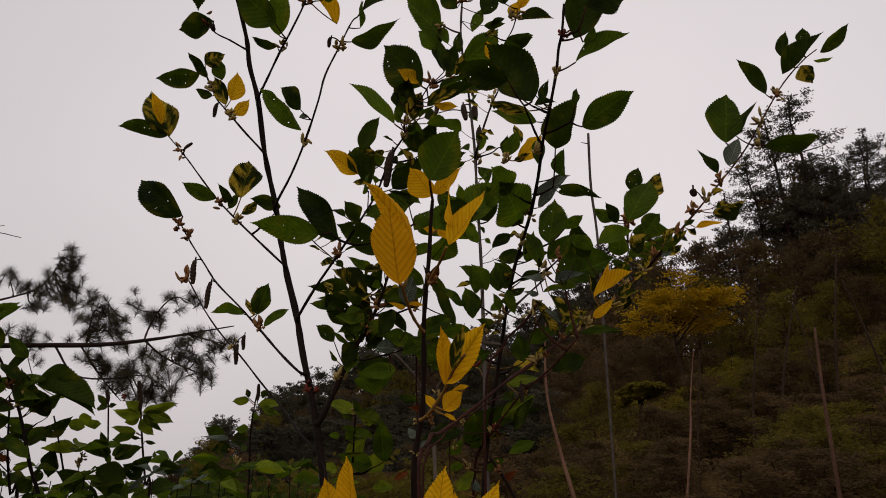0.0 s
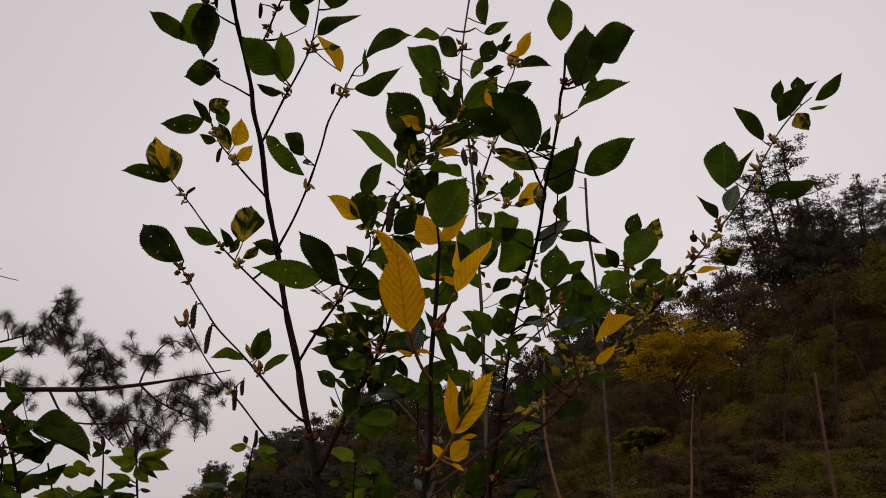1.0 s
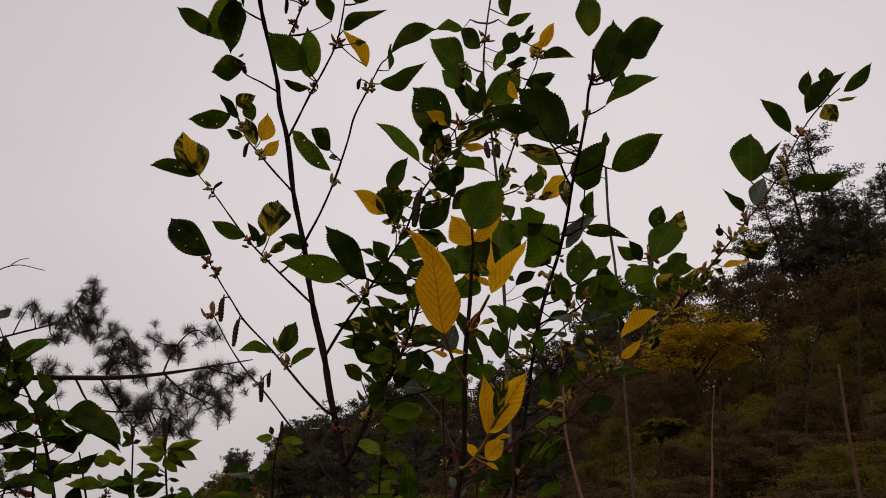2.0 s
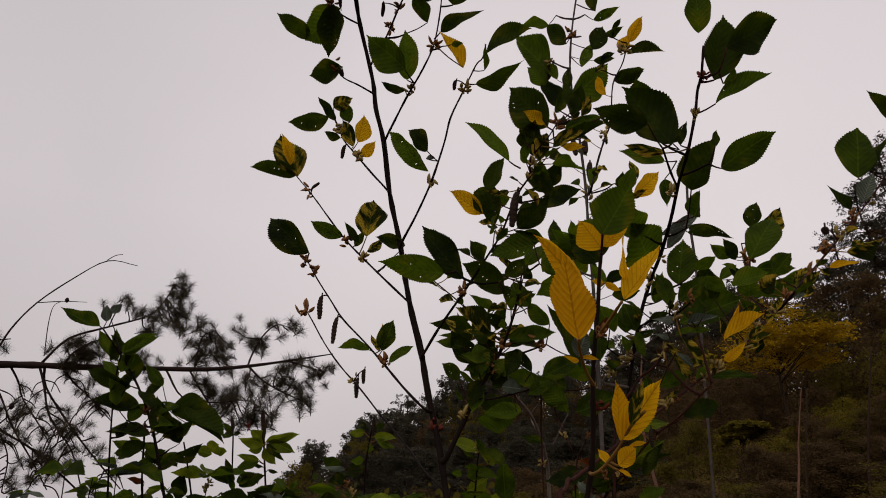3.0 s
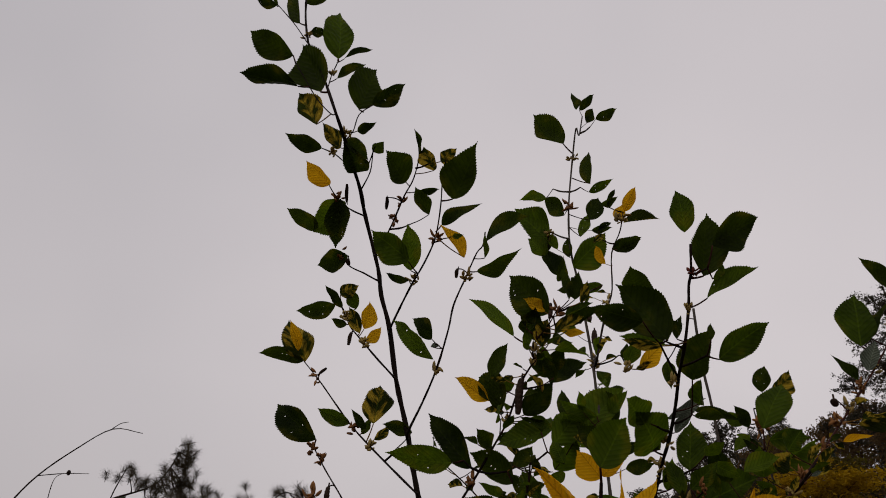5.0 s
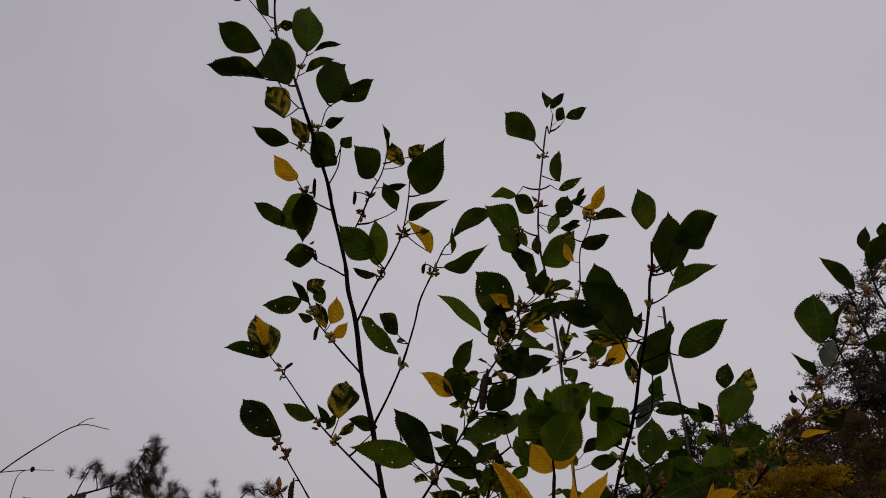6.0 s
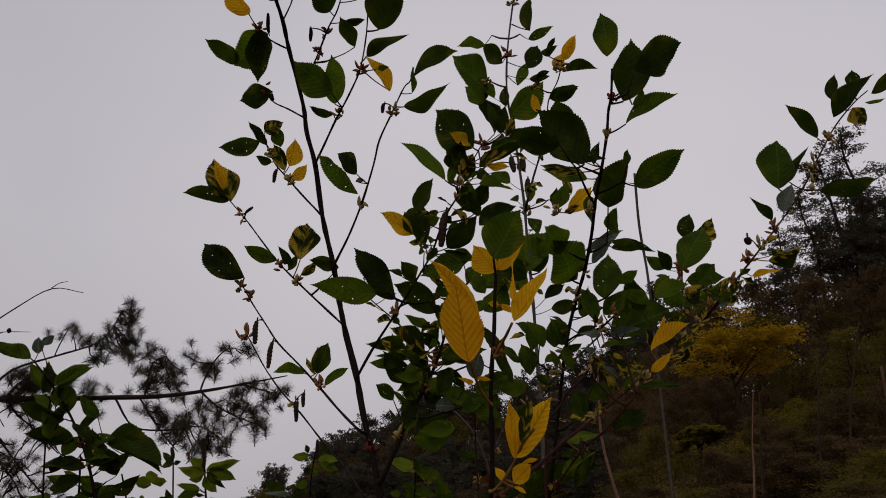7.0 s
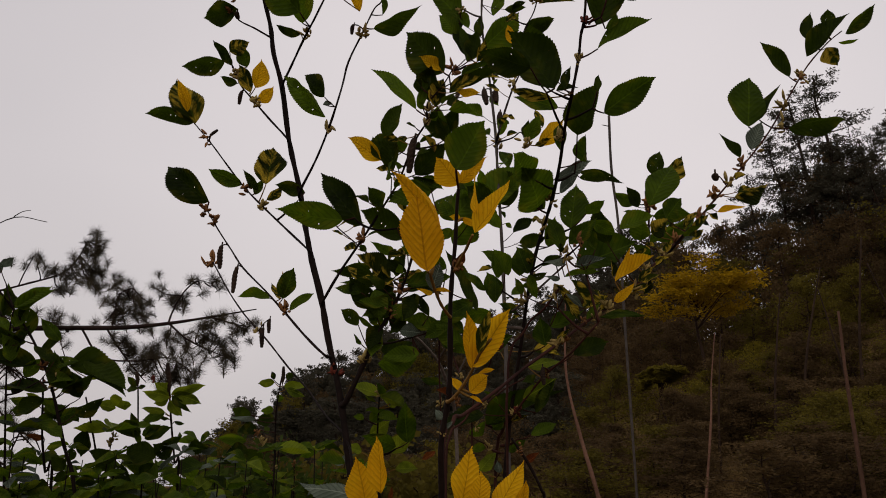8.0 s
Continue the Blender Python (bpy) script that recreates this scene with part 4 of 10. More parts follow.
branch(b, BARK_BARK, [(-0.136, 0.840, 2.004), (-0.129, 0.840, 2.006), (-0.123, 0.840, 2.009)], 0.0013, 0.0008, 'twig')
leaf(b, (-0.113, 0.846, 2.073), (-0.076, 0.802, 2.131), (0.16, -0.98, 0.09), 0.98, 'g', (-0.128, 0.844, 2.070))
leaf(b, (-0.125, 0.835, 2.026), (-0.073, 0.841, 2.059), (0.07, -0.99, 0.08), 0.56, 'g', (-0.133, 0.838, 2.018), bow=-0.07)
leaf(b, (-0.112, 0.840, 2.011), (-0.097, 0.838, 2.011), (-0.17, -0.95, -0.27), 0.90, 'b', (-0.123, 0.840, 2.009))
leaf(b, (-0.099, 0.859, 1.991), (-0.129, 0.825, 2.024), (0.66, -0.74, -0.16), 0.56, 'y', (-0.133, 0.839, 2.012), bow=0.14)
leaf(b, (-0.167, 0.844, 1.981), (-0.215, 0.831, 2.022), (-0.44, -0.85, -0.30), 1.02, 'b', (-0.158, 0.862, 1.973))
leaf(b, (-0.167, 0.860, 1.977), (-0.168, 0.836, 2.032), (-0.09, -0.99, 0.13), 0.82, 'b', (-0.158, 0.862, 1.973))
leaf(b, (-0.171, 0.872, 1.970), (-0.200, 0.864, 1.978), (-0.07, -0.56, -0.82), 0.65, 'g', (-0.169, 0.878, 1.966))
buds(b, (-0.133, 0.840, 2.010), 0.68)
buds(b, (-0.162, 0.870, 1.970), 0.71)
b = branch(shrub, BARK_BARK, [(-0.184, 0.977, 1.797), (-0.179, 0.947, 1.797), (-0.159, 0.933, 1.831), (-0.137, 0.899, 1.860), (-0.122, 0.888, 1.906), (-0.116, 0.891, 1.942), (-0.101, 0.892, 1.981), (-0.087, 0.894, 2.018), (-0.080, 0.904, 2.035), (-0.077, 0.917, 2.065)], 0.0016, 0.0007)
leaf(b, (-0.087, 0.896, 1.991), (-0.027, 0.885, 2.018), (0.32, -0.39, -0.87), 0.60, 'g', (-0.097, 0.893, 1.990))
leaf(b, (-0.139, 0.885, 1.866), (-0.190, 0.880, 1.919), (-0.54, -0.62, -0.58), 0.55, 'b', bow=0.12)
leaf(b, (-0.141, 0.882, 1.891), (-0.166, 0.883, 1.922), (-0.43, -0.90, -0.10), 0.92, 'g', (-0.129, 0.888, 1.881), bow=0.12)
leaf(b, (-0.143, 0.887, 1.884), (-0.132, 0.888, 1.885), (0.09, -0.97, -0.22), 0.93, 'p', (-0.129, 0.888, 1.881))
leaf(b, (-0.075, 0.903, 2.041), (-0.018, 0.914, 2.085), (0.08, -0.99, 0.14), 0.57, 'g', (-0.080, 0.904, 2.035), bow=-0.12)
leaf(b, (-0.077, 0.898, 2.012), (-0.077, 0.897, 2.053), (0.78, -0.63, 0.05), 0.38, 'b', (-0.090, 0.893, 2.009))
branch(b, BARK_BARK, [(-0.099, 0.893, 1.988), (-0.105, 0.890, 1.992), (-0.111, 0.889, 1.993)], 0.0008, 0.0006, 'catkin_stalk')
catkin(b, (-0.111, 0.889, 1.993), (-0.114, 0.891, 1.981), 0.0024)
buds(b, (-0.138, 0.899, 1.857), 0.74)
buds(b, (-0.100, 0.890, 1.979), 0.73)
b = branch(shrub, BARK_BARK, [(-0.201, 0.974, 1.870), (-0.201, 0.952, 1.872), (-0.223, 0.954, 1.897), (-0.244, 0.956, 1.922), (-0.257, 0.959, 1.938), (-0.270, 0.963, 1.955), (-0.280, 0.965, 1.977)], 0.0014, 0.0008)
branch(b, BARK_BARK, [(-0.280, 0.965, 1.977), (-0.283, 0.963, 1.983), (-0.285, 0.961, 1.989)], 0.0013, 0.0010, 'twig')
leaf(b, (-0.247, 0.954, 1.945), (-0.241, 0.953, 1.986), (0.59, -0.80, 0.15), 0.98, 'y', (-0.255, 0.959, 1.936))
leaf(b, (-0.244, 0.957, 1.927), (-0.224, 0.959, 1.949), (0.68, -0.68, -0.30), 0.96, 'y', bow=0.05)
leaf(b, (-0.254, 0.959, 1.941), (-0.270, 0.950, 1.978), (-0.18, -0.98, -0.04), 0.77, 'v', (-0.257, 0.959, 1.938))
leaf(b, (-0.292, 0.958, 1.986), (-0.343, 0.945, 1.973), (0.41, -0.63, -0.66), 0.82, 'g')
leaf(b, (-0.283, 0.962, 1.983), (-0.305, 0.942, 2.009), (0.59, -0.80, -0.12), 0.64, 'g', (-0.280, 0.965, 1.977))
leaf(b, (-0.286, 0.957, 2.001), (-0.259, 0.951, 2.012), (0.09, -0.92, -0.38), 1.28, 'v', (-0.285, 0.961, 1.989))
leaf(b, (-0.263, 0.963, 1.981), (-0.272, 0.957, 2.010), (-0.14, -0.99, -0.04), 1.06, 'b', (-0.280, 0.965, 1.977))
leaf(b, (-0.275, 0.965, 1.958), (-0.298, 0.964, 1.969), (-0.34, -0.83, -0.44), 0.88, 'g', (-0.272, 0.963, 1.958))
branch(b, BARK_BARK, [(-0.262, 0.960, 1.945), (-0.264, 0.960, 1.945), (-0.265, 0.958, 1.943)], 0.0010, 0.0007, 'catkin_stalk')
catkin(b, (-0.265, 0.958, 1.943), (-0.270, 0.962, 1.926), 0.0026)
buds(b, (-0.276, 0.964, 1.968), 0.79)
buds(b, (-0.245, 0.953, 1.920), 0.79)
b = branch(shrub, BARK_BARK, [(-0.168, 0.972, 1.728), (-0.169, 0.960, 1.728), (-0.204, 0.973, 1.762), (-0.238, 0.987, 1.796), (-0.267, 1.000, 1.827), (-0.297, 1.013, 1.865), (-0.324, 1.027, 1.900), (-0.356, 1.040, 1.938)], 0.0014, 0.0008)
branch(b, BARK_BARK, [(-0.213, 0.977, 1.771), (-0.205, 0.977, 1.778), (-0.198, 0.977, 1.787)], 0.0014, 0.0010, 'twig')
leaf(b, (-0.357, 1.040, 1.941), (-0.432, 1.045, 1.959), (-0.23, -0.57, -0.79), 0.61, 'g', (-0.356, 1.040, 1.938))
leaf(b, (-0.355, 1.040, 1.939), (-0.389, 1.036, 2.006), (0.35, -0.93, 0.12), 1.05, 'v')
leaf(b, (-0.362, 1.024, 1.949), (-0.375, 1.009, 1.993), (0.3, -0.93, 0.2), 0.55, 'y')
leaf(b, (-0.269, 1.002, 1.830), (-0.315, 0.999, 1.851), (-0.14, -0.89, -0.43), 0.69, 'b')
leaf(b, (-0.232, 0.983, 1.822), (-0.228, 0.997, 1.880), (0.11, -0.97, 0.22), 1.16, 'v', (-0.241, 0.988, 1.800))
leaf(b, (-0.231, 0.987, 1.802), (-0.211, 0.986, 1.820), (0.41, -0.77, -0.49), 0.81, 'v', (-0.238, 0.987, 1.796))
leaf(b, (-0.244, 0.992, 1.818), (-0.264, 0.984, 1.844), (-0.26, -0.85, -0.46), 0.63, 'g', (-0.252, 0.993, 1.811))
leaf(b, (-0.249, 0.993, 1.812), (-0.235, 0.988, 1.833), (-0.13, -0.98, -0.14), 0.80, 'b')
leaf(b, (-0.179, 0.975, 1.807), (-0.220, 0.981, 1.821), (-0.28, -0.85, -0.46), 0.74, 'g', (-0.198, 0.977, 1.787))
branch(b, BARK_BARK, [(-0.329, 1.029, 1.907), (-0.328, 1.027, 1.910), (-0.327, 1.025, 1.912)], 0.0010, 0.0007, 'catkin_stalk')
catkin(b, (-0.327, 1.025, 1.912), (-0.317, 1.025, 1.921), 0.0021)
buds(b, (-0.332, 1.030, 1.910), 0.85)
buds(b, (-0.262, 0.998, 1.822), 0.83)
buds(b, (-0.235, 0.986, 1.793), 0.82)
b = branch(shrub, BARK_BARK, [(-0.133, 0.963, 1.596), (-0.140, 0.950, 1.597), (-0.167, 0.966, 1.622), (-0.196, 0.981, 1.653), (-0.227, 0.997, 1.685), (-0.262, 1.013, 1.719), (-0.286, 1.029, 1.750), (-0.311, 1.044, 1.783), (-0.335, 1.060, 1.818)], 0.0018, 0.0008)
leaf(b, (-0.332, 1.059, 1.828), (-0.398, 1.065, 1.884), (-0.23, -0.95, -0.18), 0.83, 'g', (-0.335, 1.060, 1.818))
leaf(b, (-0.202, 0.987, 1.672), (-0.189, 0.982, 1.710), (0.35, -0.90, -0.25), 0.99, 'b', (-0.207, 0.987, 1.665))
leaf(b, (-0.201, 0.989, 1.676), (-0.203, 0.983, 1.706), (0.75, -0.66, -0.07), 0.65, 'y', (-0.211, 0.989, 1.669))
leaf(b, (-0.191, 0.981, 1.656), (-0.161, 0.976, 1.676), (-0.27, -0.95, 0.17), 0.65, 'b', (-0.196, 0.981, 1.653))
leaf(b, (-0.219, 0.993, 1.674), (-0.260, 0.993, 1.677), (0.02, -0.92, 0.38), 0.64, 'b', (-0.215, 0.991, 1.673))
leaf(b, (-0.206, 0.989, 1.672), (-0.219, 0.992, 1.694), (0.52, -0.76, 0.39), 0.67, 'v', (-0.211, 0.989, 1.669))
branch(b, BARK_BARK, [(-0.290, 1.031, 1.756), (-0.294, 1.029, 1.756), (-0.298, 1.028, 1.754)], 0.0010, 0.0007, 'catkin_stalk')
catkin(b, (-0.298, 1.028, 1.754), (-0.299, 1.028, 1.723), 0.0035)
branch(b, BARK_BARK, [(-0.264, 1.014, 1.721), (-0.267, 1.012, 1.722), (-0.269, 1.010, 1.720)], 0.0010, 0.0007, 'catkin_stalk')
catkin(b, (-0.269, 1.010, 1.720), (-0.273, 1.010, 1.686), 0.0031)
buds(b, (-0.319, 1.050, 1.795), 0.87)
buds(b, (-0.336, 1.056, 1.815), 0.88)
buds(b, (-0.196, 0.979, 1.656), 0.81)
b = branch(shrub, BARK_BARK, [(0.101, 1.146, -0.030), (-0.035, 0.993, 0.974), (-0.093, 0.928, 1.424), (-0.109, 0.950, 1.498), (-0.145, 1.000, 1.533), (-0.178, 1.050, 1.568), (-0.217, 1.100, 1.604), (-0.264, 1.150, 1.652), (-0.311, 1.200, 1.696), (-0.354, 1.250, 1.743), (-0.395, 1.300, 1.795), (-0.425, 1.350, 1.829)], 0.0014, 0.0010)
branch(b, BARK_BARK, [(-0.276, 1.163, 1.663), (-0.274, 1.163, 1.668), (-0.273, 1.164, 1.671)], 0.0010, 0.0007, 'catkin_stalk')
catkin(b, (-0.273, 1.164, 1.671), (-0.274, 1.164, 1.642), 0.0032)
branch(b, BARK_BARK, [(-0.280, 1.167, 1.667), (-0.272, 1.165, 1.678), (-0.264, 1.164, 1.684)], 0.0010, 0.0007, 'catkin_stalk')
catkin(b, (-0.264, 1.164, 1.684), (-0.265, 1.164, 1.663), 0.0028)
buds(b, (-0.280, 1.167, 1.667), 0.59)
buds(b, (-0.421, 1.340, 1.824), 1.14)
b = branch(shrub, BARK_BARK, [(-0.119, 0.959, 1.542), (-0.113, 0.950, 1.543), (-0.095, 0.942, 1.580), (-0.077, 0.933, 1.617), (-0.059, 0.925, 1.646), (-0.044, 0.917, 1.680), (-0.033, 0.908, 1.718), (-0.029, 0.900, 1.742)], 0.0036, 0.0010)
branch(b, BARK_BARK, [(-0.082, 0.935, 1.608), (-0.064, 0.933, 1.607), (-0.037, 0.930, 1.613)], 0.0016, 0.0010, 'twig')
branch(b, BARK_BARK, [(-0.056, 0.923, 1.655), (-0.034, 0.920, 1.655), (-0.002, 0.917, 1.666)], 0.0016, 0.0010, 'twig')
branch(b, BARK_BARK, [(-0.029, 0.900, 1.742), (-0.021, 0.900, 1.746), (-0.009, 0.900, 1.755)], 0.0016, 0.0010, 'twig')
branch(b, BARK_BARK, [(-0.062, 0.926, 1.642), (-0.072, 0.925, 1.647), (-0.080, 0.925, 1.654)], 0.0016, 0.0010, 'twig')
sprigs(b, [(-0.059, 0.925, 1.646), (-0.044, 0.917, 1.680), (-0.033, 0.908, 1.718), (-0.029, 0.900, 1.742)], 21, 0.032, 'gbv', 0.0)
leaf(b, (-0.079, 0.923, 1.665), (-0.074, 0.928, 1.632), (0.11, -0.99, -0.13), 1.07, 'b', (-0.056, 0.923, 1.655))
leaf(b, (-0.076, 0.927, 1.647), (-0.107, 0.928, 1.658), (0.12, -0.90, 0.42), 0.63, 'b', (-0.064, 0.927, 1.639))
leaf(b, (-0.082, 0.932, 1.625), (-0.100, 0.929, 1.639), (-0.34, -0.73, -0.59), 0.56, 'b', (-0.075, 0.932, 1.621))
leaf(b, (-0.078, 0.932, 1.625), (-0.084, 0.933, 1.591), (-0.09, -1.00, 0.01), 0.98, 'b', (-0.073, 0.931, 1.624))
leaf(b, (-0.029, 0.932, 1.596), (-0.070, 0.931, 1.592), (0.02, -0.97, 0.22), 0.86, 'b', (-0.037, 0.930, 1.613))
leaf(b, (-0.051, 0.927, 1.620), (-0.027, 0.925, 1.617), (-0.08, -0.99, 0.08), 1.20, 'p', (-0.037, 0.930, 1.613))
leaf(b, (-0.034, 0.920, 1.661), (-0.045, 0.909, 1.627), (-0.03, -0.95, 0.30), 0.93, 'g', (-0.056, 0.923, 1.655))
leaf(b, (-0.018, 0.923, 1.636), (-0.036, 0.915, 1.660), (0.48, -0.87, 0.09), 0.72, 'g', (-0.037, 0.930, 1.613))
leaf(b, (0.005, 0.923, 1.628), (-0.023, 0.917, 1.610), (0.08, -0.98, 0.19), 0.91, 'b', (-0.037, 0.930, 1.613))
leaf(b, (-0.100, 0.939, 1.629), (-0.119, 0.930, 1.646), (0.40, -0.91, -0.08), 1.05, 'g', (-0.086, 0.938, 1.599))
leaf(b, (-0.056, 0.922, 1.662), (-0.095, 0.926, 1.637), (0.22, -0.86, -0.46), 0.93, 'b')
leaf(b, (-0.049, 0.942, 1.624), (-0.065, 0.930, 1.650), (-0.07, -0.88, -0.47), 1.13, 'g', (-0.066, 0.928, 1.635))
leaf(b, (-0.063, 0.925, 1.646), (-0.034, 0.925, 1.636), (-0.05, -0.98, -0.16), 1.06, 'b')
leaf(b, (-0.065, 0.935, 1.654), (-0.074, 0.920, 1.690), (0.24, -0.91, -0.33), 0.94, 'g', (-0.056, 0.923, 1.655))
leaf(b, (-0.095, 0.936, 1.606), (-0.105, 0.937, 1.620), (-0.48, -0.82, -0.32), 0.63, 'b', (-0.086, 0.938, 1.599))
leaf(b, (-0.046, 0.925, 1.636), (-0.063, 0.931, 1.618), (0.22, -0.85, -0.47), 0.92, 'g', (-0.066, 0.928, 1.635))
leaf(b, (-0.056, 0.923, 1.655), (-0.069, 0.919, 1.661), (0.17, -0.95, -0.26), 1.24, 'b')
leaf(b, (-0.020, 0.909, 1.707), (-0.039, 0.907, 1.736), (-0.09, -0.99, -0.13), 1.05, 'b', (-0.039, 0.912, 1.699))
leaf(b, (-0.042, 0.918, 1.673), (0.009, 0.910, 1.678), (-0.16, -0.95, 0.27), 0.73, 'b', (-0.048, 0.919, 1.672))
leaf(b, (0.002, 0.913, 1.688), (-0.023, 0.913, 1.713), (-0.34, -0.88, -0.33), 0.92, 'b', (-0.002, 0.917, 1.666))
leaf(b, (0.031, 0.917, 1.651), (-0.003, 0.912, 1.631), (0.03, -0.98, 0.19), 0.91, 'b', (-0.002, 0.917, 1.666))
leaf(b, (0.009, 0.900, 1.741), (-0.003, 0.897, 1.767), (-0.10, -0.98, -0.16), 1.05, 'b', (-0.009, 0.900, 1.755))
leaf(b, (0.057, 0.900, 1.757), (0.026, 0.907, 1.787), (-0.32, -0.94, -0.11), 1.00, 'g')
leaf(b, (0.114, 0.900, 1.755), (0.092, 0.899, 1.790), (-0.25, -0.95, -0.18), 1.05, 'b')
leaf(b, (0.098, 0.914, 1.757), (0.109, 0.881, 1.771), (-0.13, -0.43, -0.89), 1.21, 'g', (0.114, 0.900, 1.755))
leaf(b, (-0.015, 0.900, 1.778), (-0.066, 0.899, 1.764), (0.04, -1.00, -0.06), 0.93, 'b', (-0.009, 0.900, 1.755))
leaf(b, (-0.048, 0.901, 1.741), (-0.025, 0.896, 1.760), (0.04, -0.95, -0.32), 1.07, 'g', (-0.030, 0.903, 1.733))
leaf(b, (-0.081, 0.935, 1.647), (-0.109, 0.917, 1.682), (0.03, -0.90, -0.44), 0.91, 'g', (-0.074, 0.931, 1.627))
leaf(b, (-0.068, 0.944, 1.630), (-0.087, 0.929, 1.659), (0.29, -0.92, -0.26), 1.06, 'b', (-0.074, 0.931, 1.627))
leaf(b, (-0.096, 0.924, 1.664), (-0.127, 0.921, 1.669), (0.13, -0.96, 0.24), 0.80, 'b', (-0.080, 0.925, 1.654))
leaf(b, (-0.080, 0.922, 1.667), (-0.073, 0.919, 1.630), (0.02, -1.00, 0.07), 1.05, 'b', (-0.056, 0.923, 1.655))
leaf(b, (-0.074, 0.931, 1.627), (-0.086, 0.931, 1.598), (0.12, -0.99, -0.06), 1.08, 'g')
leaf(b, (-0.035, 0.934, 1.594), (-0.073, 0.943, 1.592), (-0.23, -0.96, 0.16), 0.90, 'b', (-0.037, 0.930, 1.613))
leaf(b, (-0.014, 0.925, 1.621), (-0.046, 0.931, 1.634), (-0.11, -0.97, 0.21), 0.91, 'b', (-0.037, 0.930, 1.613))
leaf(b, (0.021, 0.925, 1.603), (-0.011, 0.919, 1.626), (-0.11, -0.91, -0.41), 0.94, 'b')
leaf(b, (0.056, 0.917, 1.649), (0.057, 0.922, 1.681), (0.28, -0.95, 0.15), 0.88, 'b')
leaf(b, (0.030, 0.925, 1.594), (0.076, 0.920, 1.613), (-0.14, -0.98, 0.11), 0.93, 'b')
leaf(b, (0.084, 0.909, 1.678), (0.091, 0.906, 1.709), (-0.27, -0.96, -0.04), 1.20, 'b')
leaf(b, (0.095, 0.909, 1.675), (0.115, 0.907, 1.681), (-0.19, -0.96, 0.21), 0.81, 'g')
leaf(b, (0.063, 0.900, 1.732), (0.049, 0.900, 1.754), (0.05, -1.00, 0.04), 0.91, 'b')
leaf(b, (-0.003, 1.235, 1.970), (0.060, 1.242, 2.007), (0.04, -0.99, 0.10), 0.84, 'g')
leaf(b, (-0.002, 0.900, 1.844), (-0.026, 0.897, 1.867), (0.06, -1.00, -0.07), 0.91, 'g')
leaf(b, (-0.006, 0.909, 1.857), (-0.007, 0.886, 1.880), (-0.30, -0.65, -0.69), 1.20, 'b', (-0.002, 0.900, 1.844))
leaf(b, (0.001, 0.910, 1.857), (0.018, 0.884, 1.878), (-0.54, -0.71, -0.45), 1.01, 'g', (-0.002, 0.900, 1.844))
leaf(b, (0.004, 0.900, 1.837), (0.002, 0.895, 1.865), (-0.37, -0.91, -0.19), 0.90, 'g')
buds(b, (-0.091, 0.940, 1.589), 0.77)
buds(b, (-0.051, 0.920, 1.666), 0.75)
buds(b, (-0.062, 0.926, 1.642), 0.76)
buds(b, (-0.007, 0.917, 1.664), 0.75)
b = branch(shrub, BARK_BARK, [(-0.050, 0.920, 1.667), (-0.081, 1.015, 1.714), (-0.125, 1.110, 1.774), (-0.176, 1.205, 1.836), (-0.208, 1.300, 1.885)], 0.0010, 0.0010)
branch(b, BARK_BARK, [(-0.077, 1.003, 1.708), (-0.084, 1.007, 1.703), (-0.091, 1.010, 1.701)], 0.0010, 0.0010, 'twig')
sprigs(b, [(-0.050, 0.920, 1.667), (-0.081, 1.015, 1.714), (-0.125, 1.110, 1.774), (-0.176, 1.205, 1.836), (-0.208, 1.300, 1.885)], 12, 0.029, 'gbv', 0.0)
leaf(b, (-0.066, 1.015, 1.733), (-0.098, 1.002, 1.750), (0.46, -0.87, 0.20), 0.65, 'b', (-0.081, 1.015, 1.714))
leaf(b, (-0.100, 1.051, 1.732), (-0.153, 1.039, 1.721), (0.28, -0.61, -0.74), 0.65, 'g', (-0.097, 1.051, 1.736))
leaf(b, (-0.098, 1.015, 1.699), (-0.138, 1.021, 1.701), (-0.10, -0.88, 0.47), 0.46, 'b', (-0.077, 1.003, 1.708))
leaf(b, (-0.047, 0.955, 1.698), (-0.073, 0.955, 1.712), (-0.22, -0.87, -0.43), 0.91, 'g', (-0.062, 0.955, 1.685))
leaf(b, (-0.094, 1.002, 1.690), (-0.111, 0.987, 1.722), (-0.04, -0.89, -0.44), 0.92, 'g', (-0.069, 0.979, 1.697))
leaf(b, (-0.068, 0.967, 1.687), (-0.111, 0.974, 1.725), (0.17, -0.92, 0.35), 0.75, 'v', (-0.065, 0.967, 1.691))
leaf(b, (-0.102, 1.015, 1.696), (-0.131, 1.021, 1.724), (0.20, -0.90, 0.39), 0.74, 'v', (-0.091, 1.010, 1.701))
leaf(b, (-0.084, 0.991, 1.689), (-0.092, 0.987, 1.714), (0.57, -0.82, 0.02), 0.72, 'v', (-0.069, 0.979, 1.697))
leaf(b, (-0.055, 0.944, 1.681), (-0.029, 0.942, 1.694), (-0.04, -1.00, -0.00), 0.93, 'b')
leaf(b, (-0.061, 0.967, 1.694), (-0.047, 0.957, 1.726), (-0.36, -0.93, -0.13), 0.80, 'g', (-0.065, 0.967, 1.691))
buds(b, (-0.086, 1.008, 1.702), 0.84)
